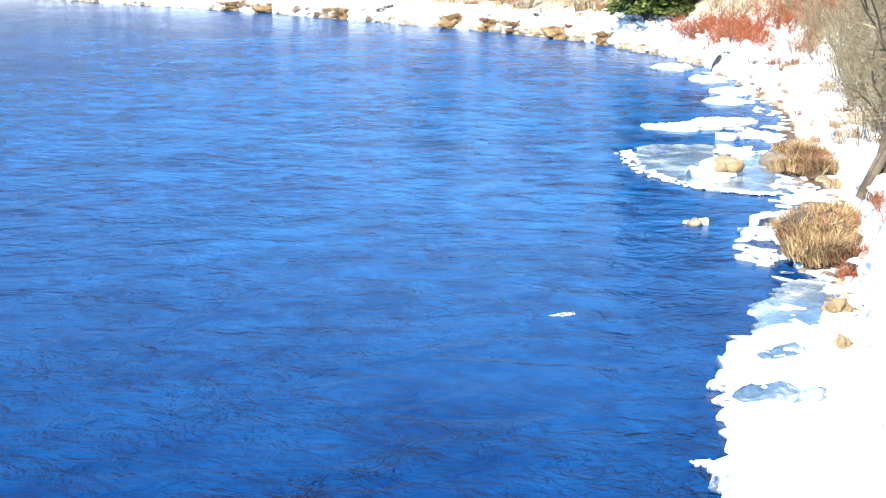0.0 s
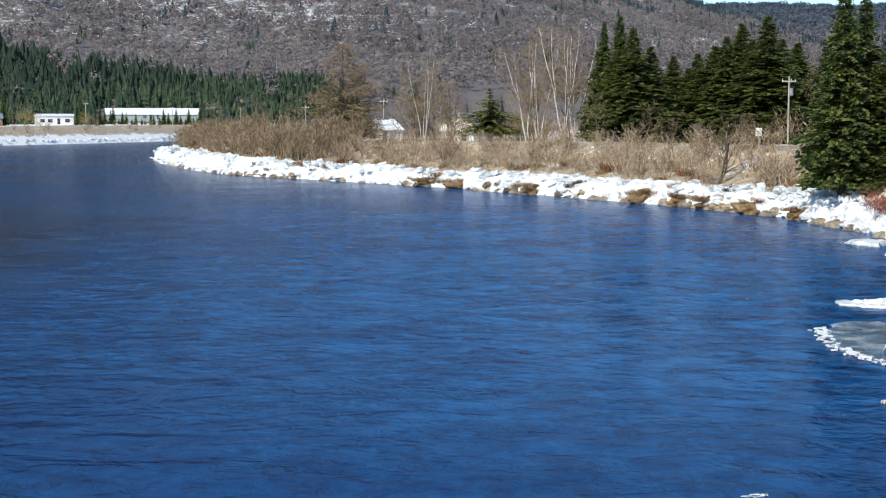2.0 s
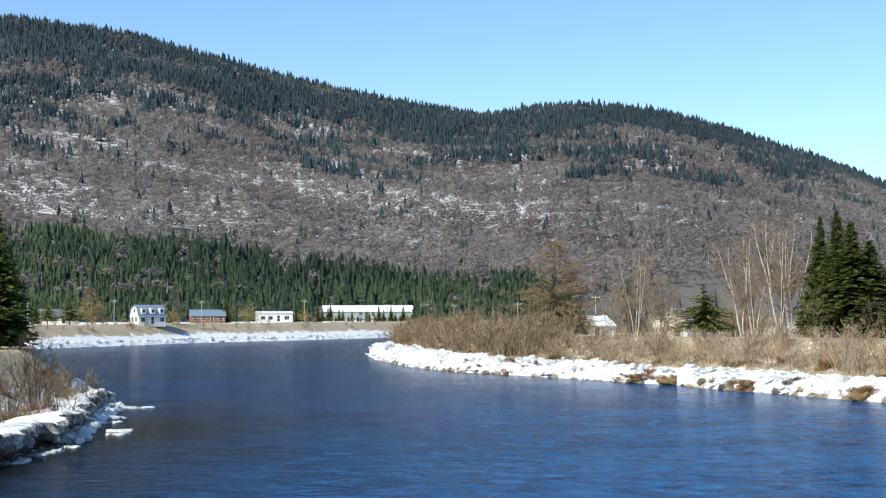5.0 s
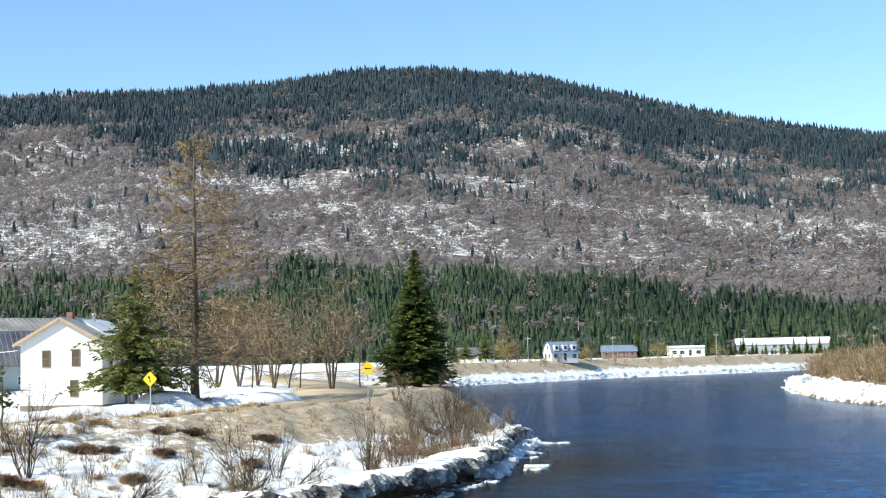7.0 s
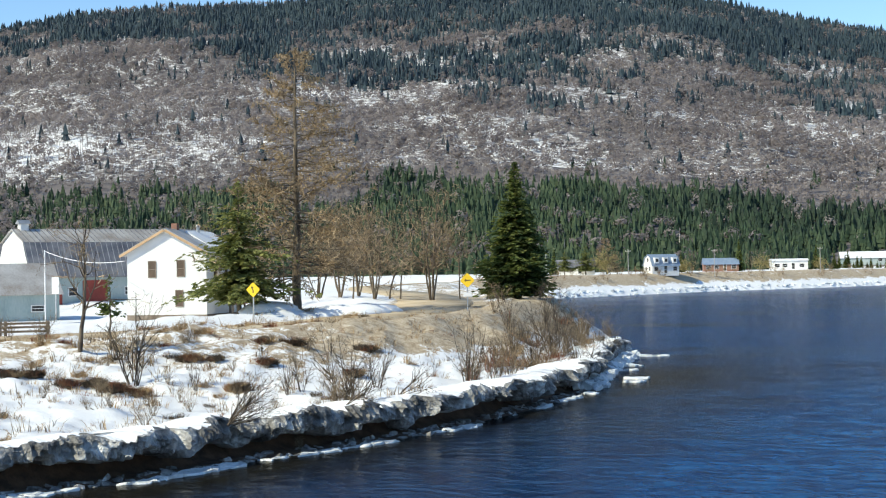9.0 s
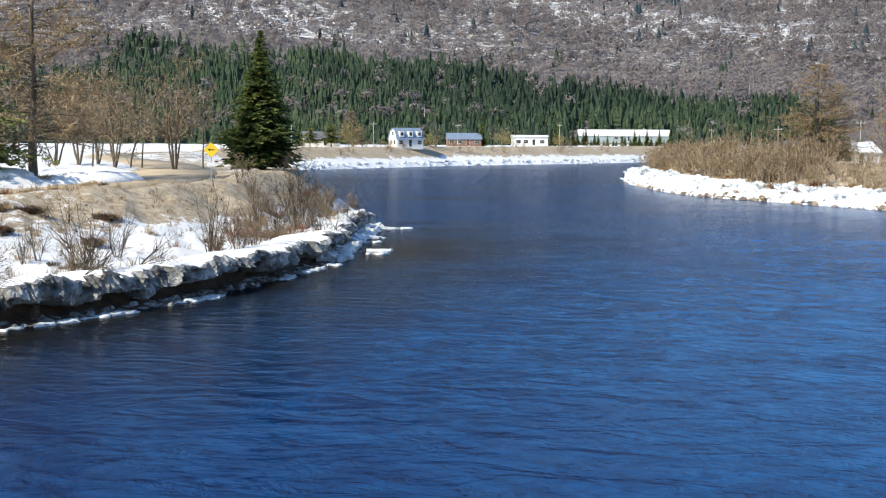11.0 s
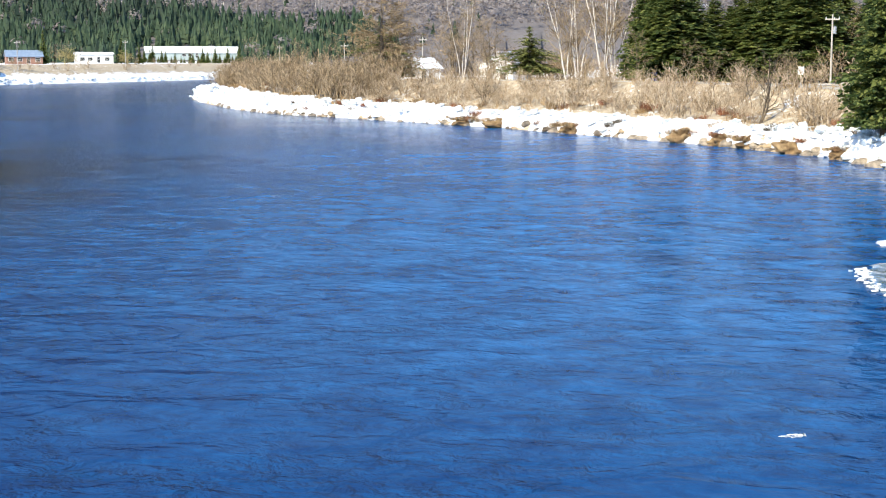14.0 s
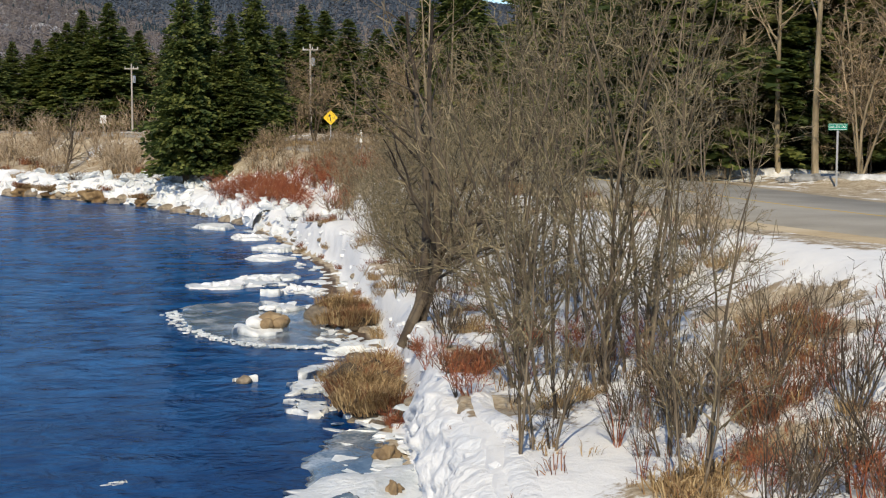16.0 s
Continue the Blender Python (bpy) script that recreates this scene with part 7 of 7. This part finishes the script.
cottage("cottage", "low brick bungalow with a pale blue roof", -15.75, 490, 0, -70, 7, 11, 2.4, 4.2, "brick", "blue_roof", SIDE4)
cottage("cottage", "low white house with a flat snowy roof", -13.25, 515, 0, -72, 8, 12, 3.2, 3.6, "white_paint", "snow", SIDE4)
cottage("cottage", "white bungalow with a dark roof", -21.2, 440, 0, -66, 7, 11, 2.5, 4.2, "white_paint", "dark_roof", SIDE4)
cottage("warehouse", "long low building with a white snow roof", -9.6, 640, 0, -80, 12, 40, 2.4, 4.9, "grey_wall", "snow", SIDE4)
cottage("cottage", "small house with a white gable among trees", 2.1, 258, 0, -20, 6, 9, 3.2, 5.4, "white_paint", "metal_roof", [("front", -1.2, 1.4, 0.9, 1.0), ("front", 1.2, 1.4, 0.9, 1.0)])
cottage("cottage", "small white-roofed house among trees", -1.5, 290, 0, -60, 7, 10, 2.6, 4.5, "white_paint", "snow", SIDE4[:3])
cottage("cottage", "small white-roofed house among trees", -5.2, 340, 0, -60, 7, 11, 2.6, 4.6, "white_paint", "snow", SIDE4[:3])
cottage("cottage", "house with a blue roof behind spruces", 8.9, 215, 0, -40, 8, 11, 3.6, 6.0, "white_paint", "blue_roof", SIDE4[:3])
bin_x, bin_y = place(7.75, 186)
binn = thing("wheelie_bin", "blue plastic roadside bin", "bin", pose(bin_x, bin_y, land_z(bin_x, bin_y)))
part("body", box("body", (-0.35, -0.35, 0, 0.35, 0.35, 1.0), "blue_plastic", 0.05), binn)
part("lid", box("lid", (-0.4, -0.4, 1.0, 0.4, 0.4, 1.12), "blue_plastic", 0.04), binn)
# snow heaps by the house and the roadside
for i, (az, dist, rx, ry, rz) in enumerate(((-32.8, 117, 2.6, 1.6, 1.0), (-29.9, 118, 3.2, 1.6, 0.9), (-28.9, 121, 2.4, 1.3, 0.7), (-39.5, 118, 5, 2.5, 0.45), (-42.5, 112, 6, 3, 0.45), (-37.5, 135, 5, 3, 0.6), (41.5, 73, 4.0, 0.7, 0.3), (38.4, 77.5, 4.5, 0.7, 0.28))):
    x, y = place(az, dist)
    thing("snow_mound", "ploughed heap of old snow beside the road", "snow", pose(x, y, land_z(x, y), 0, 0, -az), "snow heaps", data=lump("snow_mound", 300 + i, rx, ry, rz, "snow" if az < 0 else "old_ice", 0.3))


# ---- loose weeds and twigs over both banks ----
def litter(name, label, n, k0, k1, o0, o1, s0, s1, kinds):
    pos = shore_spots(n, k0, k1, o0, o1, -0.02)
    tem = []
    for q in kinds:
        v = np.array([p.co[:] for p in q.vertices])
        f = []
        for poly in q.polygons:
            vs = list(poly.vertices)
            f += [(vs[0], vs[i], vs[i + 1]) for i in range(1, len(vs) - 1)]
        tem.append((v, np.array(f)))
    size = IR.uniform(s0, s1, (n, 1)) * np.array([[1.2, 1.2, 1.0]])
    mt = kinds[0].materials[0]
    tagged(new(name, mesh(name, *heap(tem, pos, size, IR, 0.2), mt)), label, "grass", kind="stuff")


for kind in range(4):
    rows = [q for q in LOOSE if q[4] == kind]
    me = TUFTS[kind]
    tv = np.array([p.co[:] for p in me.vertices])
    tf = []
    for poly in me.polygons:
        vs = list(poly.vertices)
        tf += [(vs[0], vs[i], vs[i + 1]) for i in range(1, len(vs) - 1)]
    keep = np.array(tf)
    tagged(new("dry_weeds", mesh("dry_weeds", *heap([(tv, keep)], np.array([q[:3] for q in rows]), np.array([[q[3] * 1.3, q[3] * 1.3, q[3]] for q in rows]), IR, 0.14), me.materials[0])),
           "clumps of dry straw grass along the banks" if kind < 2 else "clumps of dry russet weeds along the banks", "grass", kind="stuff")
SPRIGS = [tuft("weeds", 400 + i, 16, 0.55, m, 0.5) for i, m in enumerate(("russet", "straw", "twig"))]
litter("dry_weeds", "scattered dry russet weeds through the snow", 160, 39.5, 47.6, 3.5, 24, 0.3, 0.8, SPRIGS[:1])
litter("dry_grass", "scattered straw grass through the snow", 700, 38.5, 47.6, 8, 30, 0.4, 1.1, SPRIGS[1:2])
litter("dry_twigs", "scattered brown twigs through the snow", 260, 39.5, 47.6, 3, 26, 0.6, 1.6, SPRIGS[2:])
litter("dry_weeds", "scattered dry russet weeds on the east bank", 260, 1.0, 10.5, 1.5, 11.5, 0.3, 0.9, SPRIGS[:1])
litter("dry_grass", "scattered straw grass on the east bank", 260, 1.0, 10.5, 2.5, 11.5, 0.3, 0.9, SPRIGS[1:2])
litter("dry_grass", "straw grass along the outer bend", 900, 11.5, 22, 5, 20, 0.6, 1.6, SPRIGS[1:2])


def weed_patch(label, x, y, turn, rx, ry, n, kind, s0, s1):
    """A close low stand of dry weeds."""
    a, r = IR.uniform(0, 6.28, n), np.sqrt(IR.rand(n))
    u, v, t = rx * r * np.cos(a), ry * r * np.sin(a), radians(turn)
    px, py = x + u * math.cos(t) - v * math.sin(t), y + u * math.sin(t) + v * math.cos(t)
    pos = np.column_stack([px, py, land(px, py)[0] - 0.02])
    me = SPRIGS[kind]
    tv = np.array([p.co[:] for p in me.vertices])
    tf = np.array([(f.vertices[0], f.vertices[i], f.vertices[i + 1]) for f in me.polygons for i in range(1, len(f.vertices) - 1)])
    tagged(new("dry_weeds", mesh("dry_weeds", *heap([(tv, tf)], pos, IR.uniform(s0, s1, (n, 1)) * np.array([[1.3, 1.3, 1.0]]), IR, 0.2), me.materials[0])), label, "grass", kind="stuff")


weed_patch("low russet weeds beside the road", 18.9, 23.6, 52, 4.4, 1.2, 190, 0, 0.45, 0.9)
weed_patch("dry straw grass among russet weeds beside the road", 19.6, 24.8, 52, 3.6, 1.1, 110, 1, 0.45, 0.9)
weed_patch("dry straw grass tufts on the snowy bank", 13.4, 18.6, 40, 1.3, 0.6, 60, 1, 0.5, 1.0)
weed_patch("dark russet weeds under the thicket", 16.2, 31.8, 60, 1.8, 0.7, 80, 0, 0.5, 1.0)
